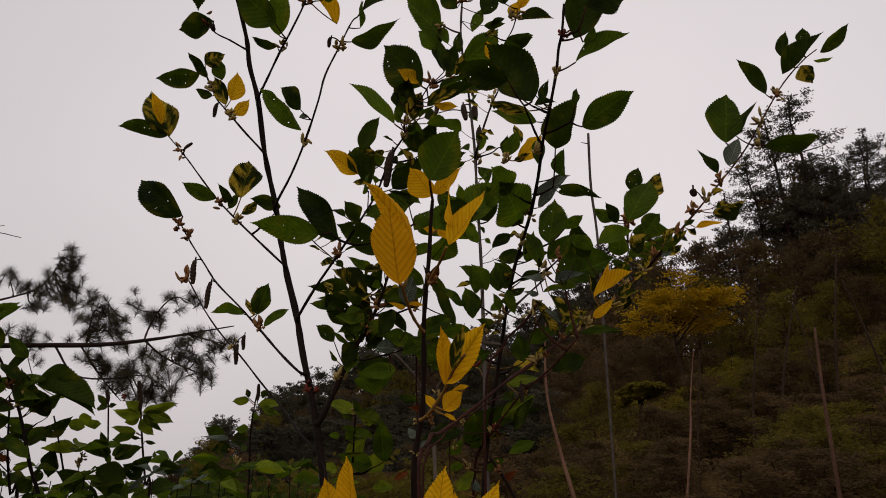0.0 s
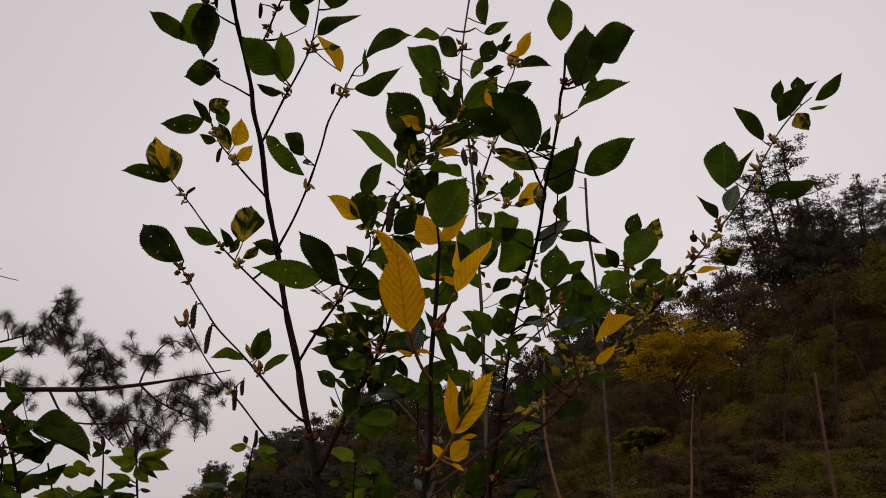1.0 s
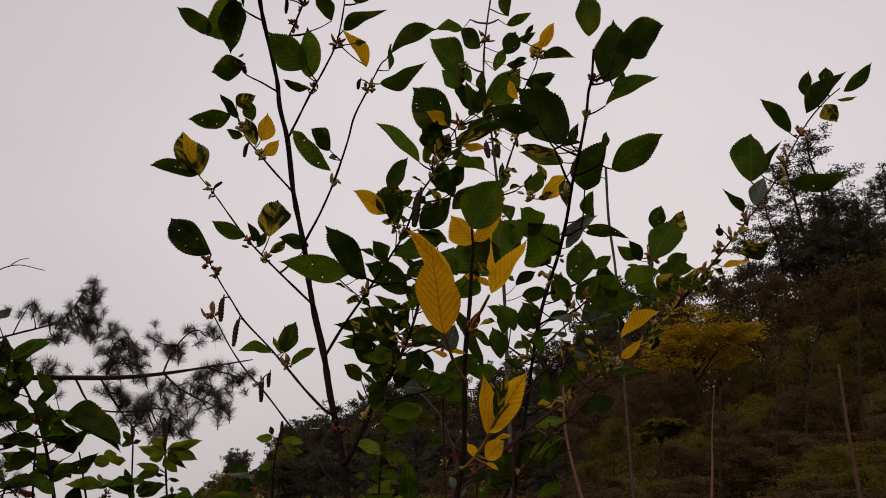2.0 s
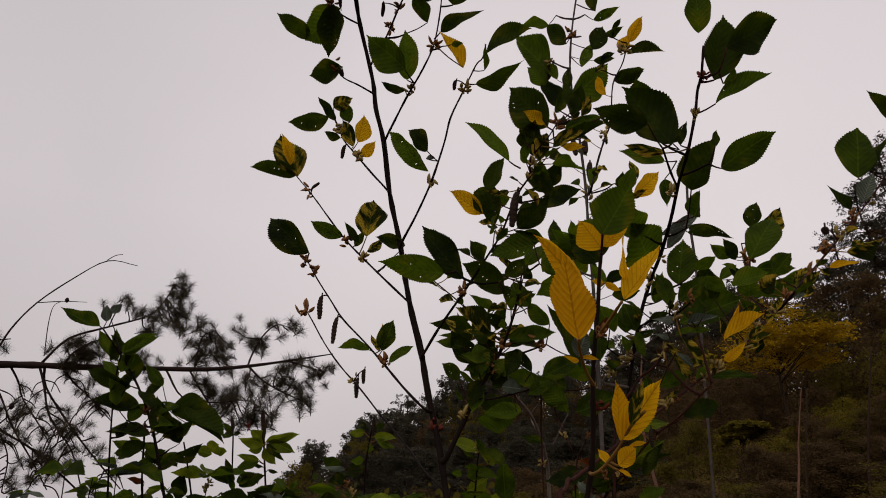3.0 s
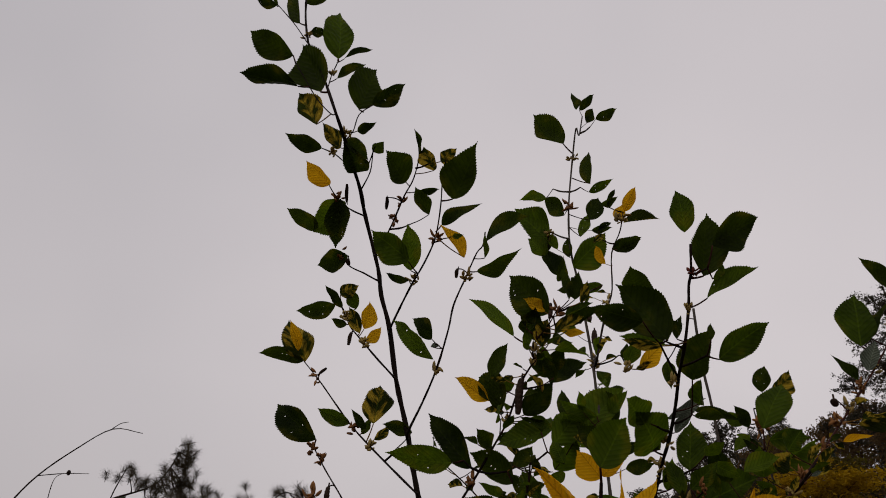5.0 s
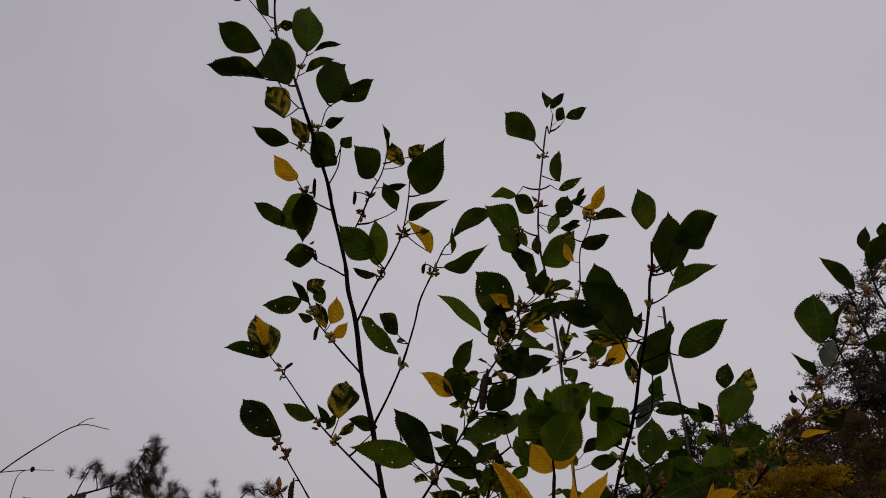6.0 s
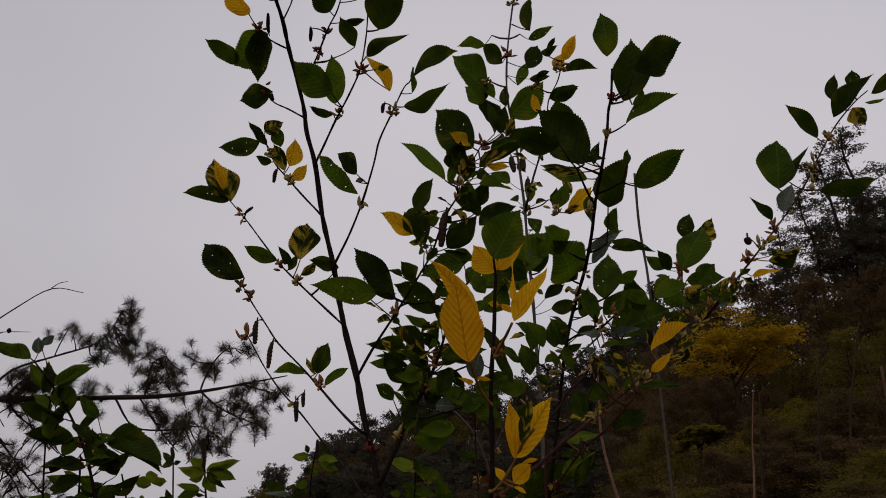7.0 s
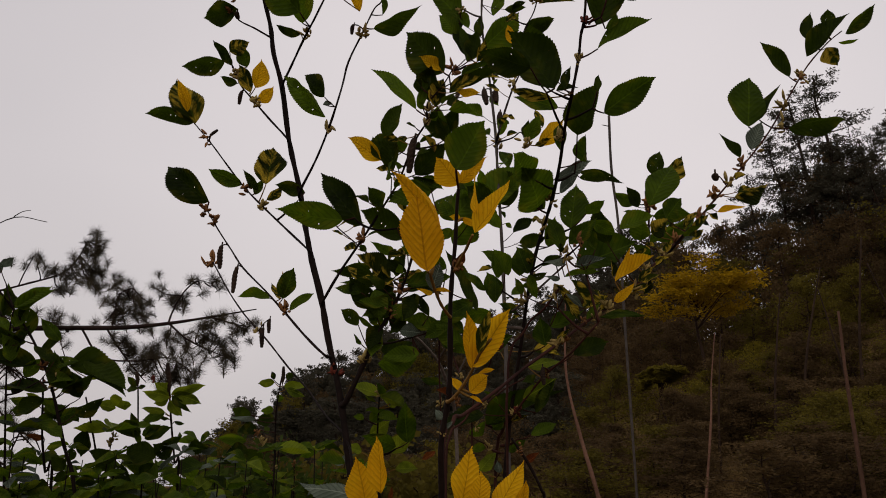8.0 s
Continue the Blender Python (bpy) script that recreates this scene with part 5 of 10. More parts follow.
b = branch(shrub, BARK_BARK, [(-0.149, 0.967, 1.660), (-0.144, 0.950, 1.661), (-0.125, 0.940, 1.691), (-0.098, 0.930, 1.729), (-0.074, 0.920, 1.764), (-0.054, 0.910, 1.794), (-0.043, 0.900, 1.819), (-0.032, 0.890, 1.840), (-0.020, 0.880, 1.856), (-0.018, 0.870, 1.873), (0.000, 0.860, 1.892), (0.010, 0.850, 1.904)], 0.0018, 0.0006)
branch(b, BARK_BARK, [(-0.089, 0.926, 1.742), (-0.099, 0.926, 1.747), (-0.107, 0.926, 1.755)], 0.0016, 0.0010, 'twig')
branch(b, BARK_BARK, [(-0.089, 0.926, 1.742), (-0.076, 0.925, 1.739), (-0.056, 0.922, 1.740)], 0.0016, 0.0010, 'twig')
branch(b, BARK_BARK, [(-0.047, 0.904, 1.810), (-0.055, 0.903, 1.812), (-0.067, 0.903, 1.820)], 0.0016, 0.0010, 'twig')
branch(b, BARK_BARK, [(-0.037, 0.895, 1.829), (-0.027, 0.893, 1.828), (-0.012, 0.889, 1.829)], 0.0016, 0.0010, 'twig')
branch(b, BARK_BARK, [(-0.062, 0.914, 1.782), (-0.048, 0.912, 1.779), (-0.037, 0.911, 1.781)], 0.0016, 0.0010, 'twig')
branch(b, BARK_BARK, [(0.010, 0.850, 1.904), (0.019, 0.850, 1.906), (0.026, 0.850, 1.910)], 0.0016, 0.0010, 'twig')
sprigs(b, [(-0.074, 0.920, 1.764), (-0.054, 0.910, 1.794), (-0.043, 0.900, 1.819), (-0.032, 0.890, 1.840), (-0.020, 0.880, 1.856), (-0.018, 0.870, 1.873), (0.000, 0.860, 1.892)], 21, 0.031, 'gbv', 0.0)
leaf(b, (-0.121, 0.930, 1.754), (-0.199, 0.915, 1.764), (0.09, -0.84, -0.54), 0.74, 'b', (-0.107, 0.926, 1.755), bow=0.05)
leaf(b, (-0.097, 0.926, 1.746), (-0.152, 0.932, 1.814), (-0.44, -0.85, -0.28), 0.65, 'g', (-0.089, 0.926, 1.742), bow=0.1)
leaf(b, (-0.050, 0.924, 1.727), (-0.098, 0.916, 1.762), (-0.16, -0.90, -0.41), 0.93, 'g', (-0.056, 0.922, 1.740))
leaf(b, (-0.058, 1.222, 2.050), (-0.132, 1.205, 2.118), (0.38, -0.91, 0.18), 0.55, 'b', (-0.039, 1.225, 2.038), bow=0.04)
leaf(b, (0.001, 0.854, 1.904), (-0.042, 0.859, 1.963), (-0.46, -0.85, -0.27), 1.10, 'g', (0.007, 0.854, 1.900))
leaf(b, (0.009, 0.878, 1.896), (0.068, 0.856, 1.910), (-0.33, -0.94, -0.05), 0.44, 'g', (0.007, 0.854, 1.900))
leaf(b, (-0.003, 0.854, 1.907), (-0.027, 0.853, 1.926), (-0.09, -0.99, -0.14), 0.86, 'y', (0.007, 0.854, 1.900))
leaf(b, (-0.023, 0.866, 1.889), (-0.022, 0.870, 1.924), (0.61, -0.79, 0.07), 0.69, 'b', (-0.011, 0.866, 1.880))
leaf(b, (-0.018, 0.886, 1.886), (-0.012, 0.848, 1.910), (-0.40, -0.52, -0.76), 1.34, 'g', (-0.011, 0.866, 1.880))
leaf(b, (-0.026, 0.866, 1.893), (-0.032, 0.869, 1.913), (0.57, -0.77, 0.27), 0.40, 'g', (-0.011, 0.866, 1.880))
leaf(b, (-0.010, 0.871, 1.870), (0.000, 0.869, 1.905), (0.08, -0.99, -0.08), 0.99, 'v', (-0.018, 0.874, 1.867))
leaf(b, (-0.026, 0.873, 1.871), (-0.020, 0.871, 1.899), (-0.33, -0.94, 0.01), 0.76, 'b', (-0.018, 0.874, 1.867))
leaf(b, (0.007, 0.861, 1.882), (0.042, 0.854, 1.899), (-0.19, -0.98, -0.00), 0.73, 'v', (-0.006, 0.864, 1.885))
leaf(b, (0.013, 0.860, 1.885), (0.042, 0.857, 1.879), (-0.21, -0.44, -0.87), 0.64, 'y', (-0.002, 0.861, 1.890))
leaf(b, (-0.069, 0.895, 1.842), (-0.050, 0.893, 1.887), (0.03, -1.00, -0.05), 0.71, 'g', (-0.067, 0.903, 1.820), bow=-0.06)
leaf(b, (-0.061, 0.906, 1.804), (-0.063, 0.899, 1.856), (-0.15, -0.98, -0.13), 0.73, 'g')
leaf(b, (-0.075, 0.905, 1.819), (-0.117, 0.917, 1.856), (-0.46, -0.85, -0.26), 0.69, 'y', (-0.067, 0.903, 1.820))
leaf(b, (-0.072, 0.905, 1.819), (-0.086, 0.904, 1.849), (0.15, -0.99, 0.06), 0.93, 'g', (-0.067, 0.903, 1.820))
leaf(b, (-0.048, 0.916, 1.836), (-0.063, 0.896, 1.847), (0.03, -0.48, -0.88), 1.19, 'b', (-0.067, 0.903, 1.820))
leaf(b, (-0.034, 0.905, 1.800), (0.003, 0.894, 1.837), (-0.12, -0.98, -0.18), 0.93, 'g', (-0.053, 0.909, 1.797))
leaf(b, (-0.027, 0.905, 1.796), (-0.001, 0.906, 1.782), (0.08, -1.00, 0.05), 0.86, 'b', (-0.054, 0.910, 1.794))
leaf(b, (-0.006, 0.927, 1.795), (-0.038, 0.900, 1.796), (0.37, -0.48, -0.79), 0.79, 'g', (-0.054, 0.910, 1.794))
leaf(b, (-0.043, 0.912, 1.775), (-0.067, 0.909, 1.774), (0.15, -0.99, -0.08), 0.93, 'g', (-0.067, 0.916, 1.775))
leaf(b, (-0.074, 0.928, 1.770), (-0.090, 0.905, 1.785), (0.70, -0.66, -0.28), 1.16, 'g', (-0.067, 0.916, 1.775))
leaf(b, (-0.041, 0.917, 1.752), (-0.059, 0.925, 1.779), (0.36, -0.82, 0.44), 0.50, 'v', (-0.056, 0.922, 1.740))
leaf(b, (0.003, 0.883, 1.836), (-0.007, 0.874, 1.860), (-0.26, -0.87, -0.42), 0.93, 'g', (-0.012, 0.889, 1.829))
leaf(b, (-0.018, 0.909, 1.780), (-0.044, 0.910, 1.791), (-0.31, -0.69, -0.66), 0.78, 'b', (-0.037, 0.911, 1.781))
leaf(b, (-0.011, 0.892, 1.823), (-0.027, 0.885, 1.844), (0.50, -0.87, 0.07), 0.57, 'v', (-0.012, 0.889, 1.829))
leaf(b, (0.026, 0.850, 1.919), (0.020, 0.853, 1.965), (0.58, -0.81, 0.13), 0.49, 'g', (0.010, 0.850, 1.904))
leaf(b, (0.033, 0.850, 1.919), (0.040, 0.841, 1.953), (-0.24, -0.95, -0.21), 0.92, 'g', (0.010, 0.850, 1.904))
leaf(b, (0.039, 0.850, 1.915), (0.049, 0.843, 1.940), (0.49, -0.77, -0.41), 0.79, 'v', (0.026, 0.850, 1.910))
branch(b, BARK_BARK, [(-0.032, 0.891, 1.838), (-0.033, 0.888, 1.838), (-0.034, 0.885, 1.837)], 0.0010, 0.0007, 'catkin_stalk')
catkin(b, (-0.034, 0.885, 1.837), (-0.041, 0.885, 1.795), 0.0045)
buds(b, (-0.098, 0.930, 1.729), 0.76)
buds(b, (-0.018, 0.873, 1.867), 0.71)
buds(b, (0.010, 0.850, 1.904), 0.69)
buds(b, (-0.054, 0.910, 1.794), 0.75)
buds(b, (-0.020, 0.880, 1.856), 0.72)
b = branch(shrub, BARK_BARK, [(0.033, 1.136, -0.030), (0.019, 0.697, 0.821), (0.013, 0.509, 1.271), (0.012, 0.500, 1.430), (0.012, 0.496, 1.457), (0.012, 0.491, 1.479), (0.016, 0.487, 1.502), (0.017, 0.482, 1.525), (0.017, 0.478, 1.542), (0.018, 0.473, 1.559), (0.020, 0.469, 1.579), (0.021, 0.464, 1.596), (0.022, 0.460, 1.606)], 0.0019, 0.0009)
leaf(b, (0.022, 0.459, 1.608), (0.011, 0.454, 1.622), (-0.20, -0.85, -0.49), 1.23, 'y')
leaf(b, (0.023, 0.459, 1.609), (0.037, 0.454, 1.622), (-0.16, -0.96, -0.21), 0.70, 'y')
leaf(b, (0.021, 0.439, 1.608), (0.035, 0.431, 1.631), (-0.17, -0.96, -0.21), 1.32, 'b', (0.022, 0.460, 1.606))
leaf(b, (0.023, 0.466, 1.591), (0.017, 0.466, 1.593), (-0.15, -0.95, -0.29), 1.05, 'y')
leaf(b, (0.024, 0.466, 1.592), (0.032, 0.467, 1.588), (-0.20, -0.71, -0.68), 0.80, 'y', (0.021, 0.466, 1.590))
leaf(b, (0.020, 0.472, 1.568), (0.025, 0.469, 1.575), (0.22, -0.86, -0.46), 0.93, 'r')
leaf(b, (0.018, 0.487, 1.502), (0.009, 0.487, 1.505), (0.09, -0.93, 0.36), 0.79, 'r')
leaf(b, (0.014, 0.489, 1.490), (0.009, 0.490, 1.495), (-0.16, -0.98, 0.11), 1.03, 'p')
leaf(b, (0.009, 0.492, 1.474), (0.002, 0.491, 1.470), (-0.05, -0.90, 0.44), 0.80, 'r')
leaf(b, (0.015, 0.490, 1.485), (0.018, 0.491, 1.489), (-0.27, -0.91, 0.30), 0.80, 'p')
buds(b, (0.021, 0.468, 1.566), 0.35)
buds(b, (0.012, 0.490, 1.483), 0.22)
b = branch(shrub, BARK_YEL, [(0.017, 0.478, 1.542), (0.017, 0.470, 1.540), (0.013, 0.460, 1.544), (0.010, 0.450, 1.550), (0.008, 0.440, 1.556)], 0.0007, 0.0003)
leaf(b, (0.008, 0.426, 1.552), (0.002, 0.431, 1.592), (0.22, -0.96, 0.17), 0.83, 'o', (0.008, 0.440, 1.556), bow=-0.03)
leaf(b, (0.013, 0.450, 1.578), (-0.012, 0.450, 1.613), (-0.61, -0.66, -0.44), 0.56, 'y', (0.009, 0.443, 1.555), bow=0.1)
leaf(b, (0.009, 0.453, 1.548), (0.001, 0.450, 1.550), (-0.00, -0.65, -0.76), 0.64, 'y')
leaf(b, (0.010, 0.451, 1.549), (0.018, 0.449, 1.548), (-0.22, -0.87, 0.44), 0.54, 'y')
leaf(b, (0.009, 0.453, 1.550), (0.013, 0.450, 1.563), (-0.20, -0.95, -0.22), 1.15, 'p')
b = branch(shrub, BARK_YEL, [(0.019, 0.472, 1.564), (0.025, 0.455, 1.570), (0.029, 0.440, 1.574)], 0.0006, 0.0003)
leaf(b, (0.030, 0.440, 1.575), (0.048, 0.437, 1.601), (-0.41, -0.90, 0.18), 0.59, 'y')
leaf(b, (0.031, 0.437, 1.584), (0.031, 0.438, 1.608), (-0.88, -0.47, 0.02), 0.35, 'y')
b = branch(shrub, BARK_YEL, [(0.015, 0.487, 1.499), (0.016, 0.480, 1.498), (0.020, 0.470, 1.500), (0.027, 0.460, 1.509), (0.032, 0.450, 1.518), (0.037, 0.440, 1.523)], 0.0009, 0.0004)
leaf(b, (0.028, 0.455, 1.512), (0.047, 0.452, 1.540), (0.13, -0.97, -0.19), 0.71, 'y', bow=-0.08)
leaf(b, (0.028, 0.460, 1.512), (0.026, 0.452, 1.539), (0.26, -0.93, -0.24), 0.57, 'y', bow=0.06)
leaf(b, (0.031, 0.445, 1.517), (0.037, 0.438, 1.537), (0.1, -0.95, -0.2), 0.46, 'v')
leaf(b, (0.027, 0.465, 1.501), (0.036, 0.469, 1.510), (0.40, -0.92, -0.05), 1.21, 'y', (0.023, 0.466, 1.503))
leaf(b, (0.022, 0.467, 1.502), (0.018, 0.470, 1.509), (0.05, -0.93, 0.36), 0.89, 'y')
leaf(b, (0.027, 0.466, 1.499), (0.033, 0.466, 1.496), (0.22, -0.88, 0.43), 0.60, 'y', (0.022, 0.467, 1.502))
leaf(b, (0.031, 0.457, 1.509), (0.039, 0.456, 1.511), (-0.23, -0.82, 0.52), 0.55, 'y')
buds(b, (0.021, 0.468, 1.497), 0.22)
b = branch(shrub, BARK_BARK, [(0.065, 1.177, -0.030), (0.007, 0.721, 0.903), (-0.018, 0.526, 1.353), (-0.017, 0.500, 1.430), (-0.017, 0.480, 1.444), (-0.016, 0.460, 1.455)], 0.0011, 0.0007)
leaf(b, (-0.023, 0.477, 1.445), (-0.029, 0.474, 1.471), (0.40, -0.92, -0.04), 0.94, 'y', (-0.017, 0.480, 1.444))
leaf(b, (-0.015, 0.460, 1.454), (-0.017, 0.458, 1.480), (-0.41, -0.91, -0.10), 0.72, 'y')
leaf(b, (-0.024, 0.507, 1.446), (-0.060, 0.502, 1.456), (0.1, -0.8, 0.6), 0.85, 'p', bow=-0.05)
leaf(b, (-0.012, 0.470, 1.450), (-0.011, 0.469, 1.457), (0.62, -0.77, -0.18), 0.67, 'r', (-0.016, 0.470, 1.449))
b = branch(shrub, BARK_BARK, [(0.042, 1.113, -0.030), (0.025, 0.703, 0.905), (0.018, 0.527, 1.355), (0.020, 0.500, 1.430), (0.022, 0.480, 1.442), (0.026, 0.460, 1.450)], 0.0011, 0.0007)
leaf(b, (0.022, 0.472, 1.446), (0.027, 0.471, 1.476), (0.40, -0.91, -0.12), 0.84, 'y')
leaf(b, (0.030, 0.465, 1.446), (0.032, 0.462, 1.464), (0.21, -0.96, -0.17), 0.94, 'y', (0.025, 0.465, 1.448))
b = branch(shrub, BARK_BARK, [(0.127, 1.164, -0.030), (0.062, 0.718, 0.905), (0.034, 0.527, 1.355), (0.037, 0.500, 1.430), (0.040, 0.480, 1.442), (0.042, 0.460, 1.450)], 0.0011, 0.0007)
leaf(b, (0.039, 0.470, 1.446), (0.053, 0.467, 1.469), (-0.43, -0.89, 0.17), 0.83, 'y')
leaf(b, (0.050, 0.463, 1.446), (0.053, 0.459, 1.460), (0.33, -0.90, -0.29), 0.80, 'y', (0.041, 0.465, 1.448))
b = branch(shrub, BARK_POLE, [(0.124, 1.194, -0.030), (0.092, 1.147, 1.004), (0.084, 1.249, 1.453), (0.087, 1.322, 1.644), (0.088, 1.356, 1.726), (0.089, 1.408, 1.852), (0.088, 1.438, 1.940), (0.086, 1.472, 2.048), (0.085, 1.497, 2.133), (0.078, 1.533, 2.257), (0.071, 1.554, 2.352), (0.064, 1.543, 2.390), (0.061, 1.533, 2.444), (0.067, 1.533, 2.538), (0.083, 1.533, 2.656), (0.099, 1.523, 2.753), (0.104, 1.512, 2.720), (0.116, 1.502, 2.773)], 0.0035, 0.0016)
branch(b, BARK_POLE, [(0.105, 1.511, 2.726), (0.120, 1.509, 2.731), (0.132, 1.506, 2.740)], 0.0024, 0.0015, 'twig')
branch(b, BARK_POLE, [(0.073, 1.534, 2.568), (0.085, 1.534, 2.572), (0.097, 1.535, 2.580)], 0.0024, 0.0015, 'twig')
branch(b, BARK_POLE, [(0.073, 1.534, 2.568), (0.050, 1.535, 2.572), (0.032, 1.535, 2.581)], 0.0024, 0.0015, 'twig')
branch(b, BARK_POLE, [(0.061, 1.534, 2.436), (0.043, 1.533, 2.442), (0.017, 1.532, 2.458)], 0.0024, 0.0015, 'twig')
branch(b, BARK_POLE, [(0.074, 1.549, 2.317), (0.061, 1.549, 2.322), (0.040, 1.552, 2.339)], 0.0024, 0.0015, 'twig')
branch(b, BARK_POLE, [(0.089, 1.429, 1.916), (0.070, 1.431, 1.924), (0.044, 1.440, 1.946)], 0.0021, 0.0013, 'twig')
branch(b, BARK_POLE, [(0.075, 1.541, 2.292), (0.090, 1.543, 2.298), (0.104, 1.545, 2.307)], 0.0024, 0.0015, 'twig')
sprigs(b, [(0.087, 1.322, 1.644), (0.088, 1.356, 1.726), (0.089, 1.408, 1.852), (0.088, 1.438, 1.940), (0.086, 1.472, 2.048), (0.085, 1.497, 2.133), (0.078, 1.533, 2.257), (0.071, 1.554, 2.352)], 21, 0.043, 'gbv', 0.0)
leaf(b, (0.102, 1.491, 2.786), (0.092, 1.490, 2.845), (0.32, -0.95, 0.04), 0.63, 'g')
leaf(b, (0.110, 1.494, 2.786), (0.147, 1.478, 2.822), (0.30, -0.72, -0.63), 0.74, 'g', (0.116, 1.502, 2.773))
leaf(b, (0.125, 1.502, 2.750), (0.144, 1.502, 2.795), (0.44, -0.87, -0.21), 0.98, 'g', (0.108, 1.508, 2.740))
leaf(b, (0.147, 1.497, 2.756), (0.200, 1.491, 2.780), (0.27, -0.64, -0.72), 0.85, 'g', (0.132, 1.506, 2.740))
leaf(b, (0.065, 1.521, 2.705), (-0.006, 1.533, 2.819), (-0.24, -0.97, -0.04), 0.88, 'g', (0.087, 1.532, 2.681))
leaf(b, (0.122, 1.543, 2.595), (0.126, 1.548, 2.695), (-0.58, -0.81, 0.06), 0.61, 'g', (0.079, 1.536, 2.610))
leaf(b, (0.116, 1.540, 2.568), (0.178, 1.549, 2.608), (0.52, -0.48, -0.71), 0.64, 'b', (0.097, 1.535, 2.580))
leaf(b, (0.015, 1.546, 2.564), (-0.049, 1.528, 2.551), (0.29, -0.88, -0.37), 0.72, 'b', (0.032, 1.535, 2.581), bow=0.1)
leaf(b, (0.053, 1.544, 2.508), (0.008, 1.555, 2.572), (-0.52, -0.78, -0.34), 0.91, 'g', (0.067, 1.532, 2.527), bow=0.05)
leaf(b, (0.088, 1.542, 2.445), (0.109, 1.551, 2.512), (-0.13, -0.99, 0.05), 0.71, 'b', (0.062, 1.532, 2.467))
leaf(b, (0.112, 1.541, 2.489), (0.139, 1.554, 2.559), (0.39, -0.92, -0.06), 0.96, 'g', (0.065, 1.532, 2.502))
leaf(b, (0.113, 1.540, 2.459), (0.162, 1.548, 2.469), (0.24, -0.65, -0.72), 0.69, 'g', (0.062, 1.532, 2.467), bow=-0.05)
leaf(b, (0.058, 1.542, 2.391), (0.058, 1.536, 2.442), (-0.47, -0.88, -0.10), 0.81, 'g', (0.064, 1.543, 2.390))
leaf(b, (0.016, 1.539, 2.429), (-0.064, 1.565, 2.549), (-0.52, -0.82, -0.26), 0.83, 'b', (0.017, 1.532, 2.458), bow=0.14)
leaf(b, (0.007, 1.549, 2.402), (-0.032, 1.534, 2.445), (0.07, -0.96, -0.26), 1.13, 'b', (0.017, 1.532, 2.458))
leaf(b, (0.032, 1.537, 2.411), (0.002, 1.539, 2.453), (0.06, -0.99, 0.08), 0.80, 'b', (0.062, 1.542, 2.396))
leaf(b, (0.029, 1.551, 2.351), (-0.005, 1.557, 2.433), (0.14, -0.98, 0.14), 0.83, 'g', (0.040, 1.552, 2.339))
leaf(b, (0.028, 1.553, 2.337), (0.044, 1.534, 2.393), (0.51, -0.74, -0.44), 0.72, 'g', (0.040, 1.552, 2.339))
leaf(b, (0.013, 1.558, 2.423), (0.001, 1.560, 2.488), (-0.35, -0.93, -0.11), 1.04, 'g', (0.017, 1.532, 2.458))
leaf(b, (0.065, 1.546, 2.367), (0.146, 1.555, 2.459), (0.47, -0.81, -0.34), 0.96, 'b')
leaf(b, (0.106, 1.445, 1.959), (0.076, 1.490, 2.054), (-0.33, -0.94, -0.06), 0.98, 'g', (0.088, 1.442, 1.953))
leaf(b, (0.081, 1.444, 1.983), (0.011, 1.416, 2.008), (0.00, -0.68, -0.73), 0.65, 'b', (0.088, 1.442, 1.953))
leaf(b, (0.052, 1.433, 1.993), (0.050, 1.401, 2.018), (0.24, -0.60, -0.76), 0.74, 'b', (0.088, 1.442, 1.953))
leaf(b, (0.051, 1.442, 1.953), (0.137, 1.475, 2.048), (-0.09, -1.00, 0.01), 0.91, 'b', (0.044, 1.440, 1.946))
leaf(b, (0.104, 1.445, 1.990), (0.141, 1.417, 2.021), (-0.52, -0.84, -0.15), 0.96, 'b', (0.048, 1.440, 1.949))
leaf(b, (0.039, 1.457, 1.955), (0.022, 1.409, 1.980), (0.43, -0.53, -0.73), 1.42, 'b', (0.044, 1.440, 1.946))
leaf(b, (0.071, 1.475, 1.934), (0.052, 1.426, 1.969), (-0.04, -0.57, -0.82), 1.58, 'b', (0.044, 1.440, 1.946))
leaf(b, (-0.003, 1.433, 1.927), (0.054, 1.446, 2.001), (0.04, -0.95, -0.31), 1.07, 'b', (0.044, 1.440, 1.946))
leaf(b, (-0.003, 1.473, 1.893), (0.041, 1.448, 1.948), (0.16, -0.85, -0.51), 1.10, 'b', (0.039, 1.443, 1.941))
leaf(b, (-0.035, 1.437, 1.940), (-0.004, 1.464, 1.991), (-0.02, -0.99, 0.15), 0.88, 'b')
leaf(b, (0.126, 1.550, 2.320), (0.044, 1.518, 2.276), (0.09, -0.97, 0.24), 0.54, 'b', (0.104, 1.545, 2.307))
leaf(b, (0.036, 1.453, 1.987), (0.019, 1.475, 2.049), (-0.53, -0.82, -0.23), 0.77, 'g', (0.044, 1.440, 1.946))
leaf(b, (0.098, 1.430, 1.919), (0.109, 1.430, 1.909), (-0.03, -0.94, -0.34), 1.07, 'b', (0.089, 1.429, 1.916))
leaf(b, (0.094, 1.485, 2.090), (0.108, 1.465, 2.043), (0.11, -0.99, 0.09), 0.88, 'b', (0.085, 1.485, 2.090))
branch(b, BARK_POLE, [(0.079, 1.527, 2.235), (0.042, 1.526, 2.242), (0.005, 1.517, 2.228)], 0.0015, 0.0010, 'catkin_stalk')
catkin(b, (0.005, 1.517, 2.228), (0.010, 1.532, 2.270), 0.0048)
branch(b, BARK_POLE, [(0.078, 1.533, 2.257), (0.072, 1.530, 2.257), (0.064, 1.524, 2.252)], 0.0015, 0.0010, 'catkin_stalk')
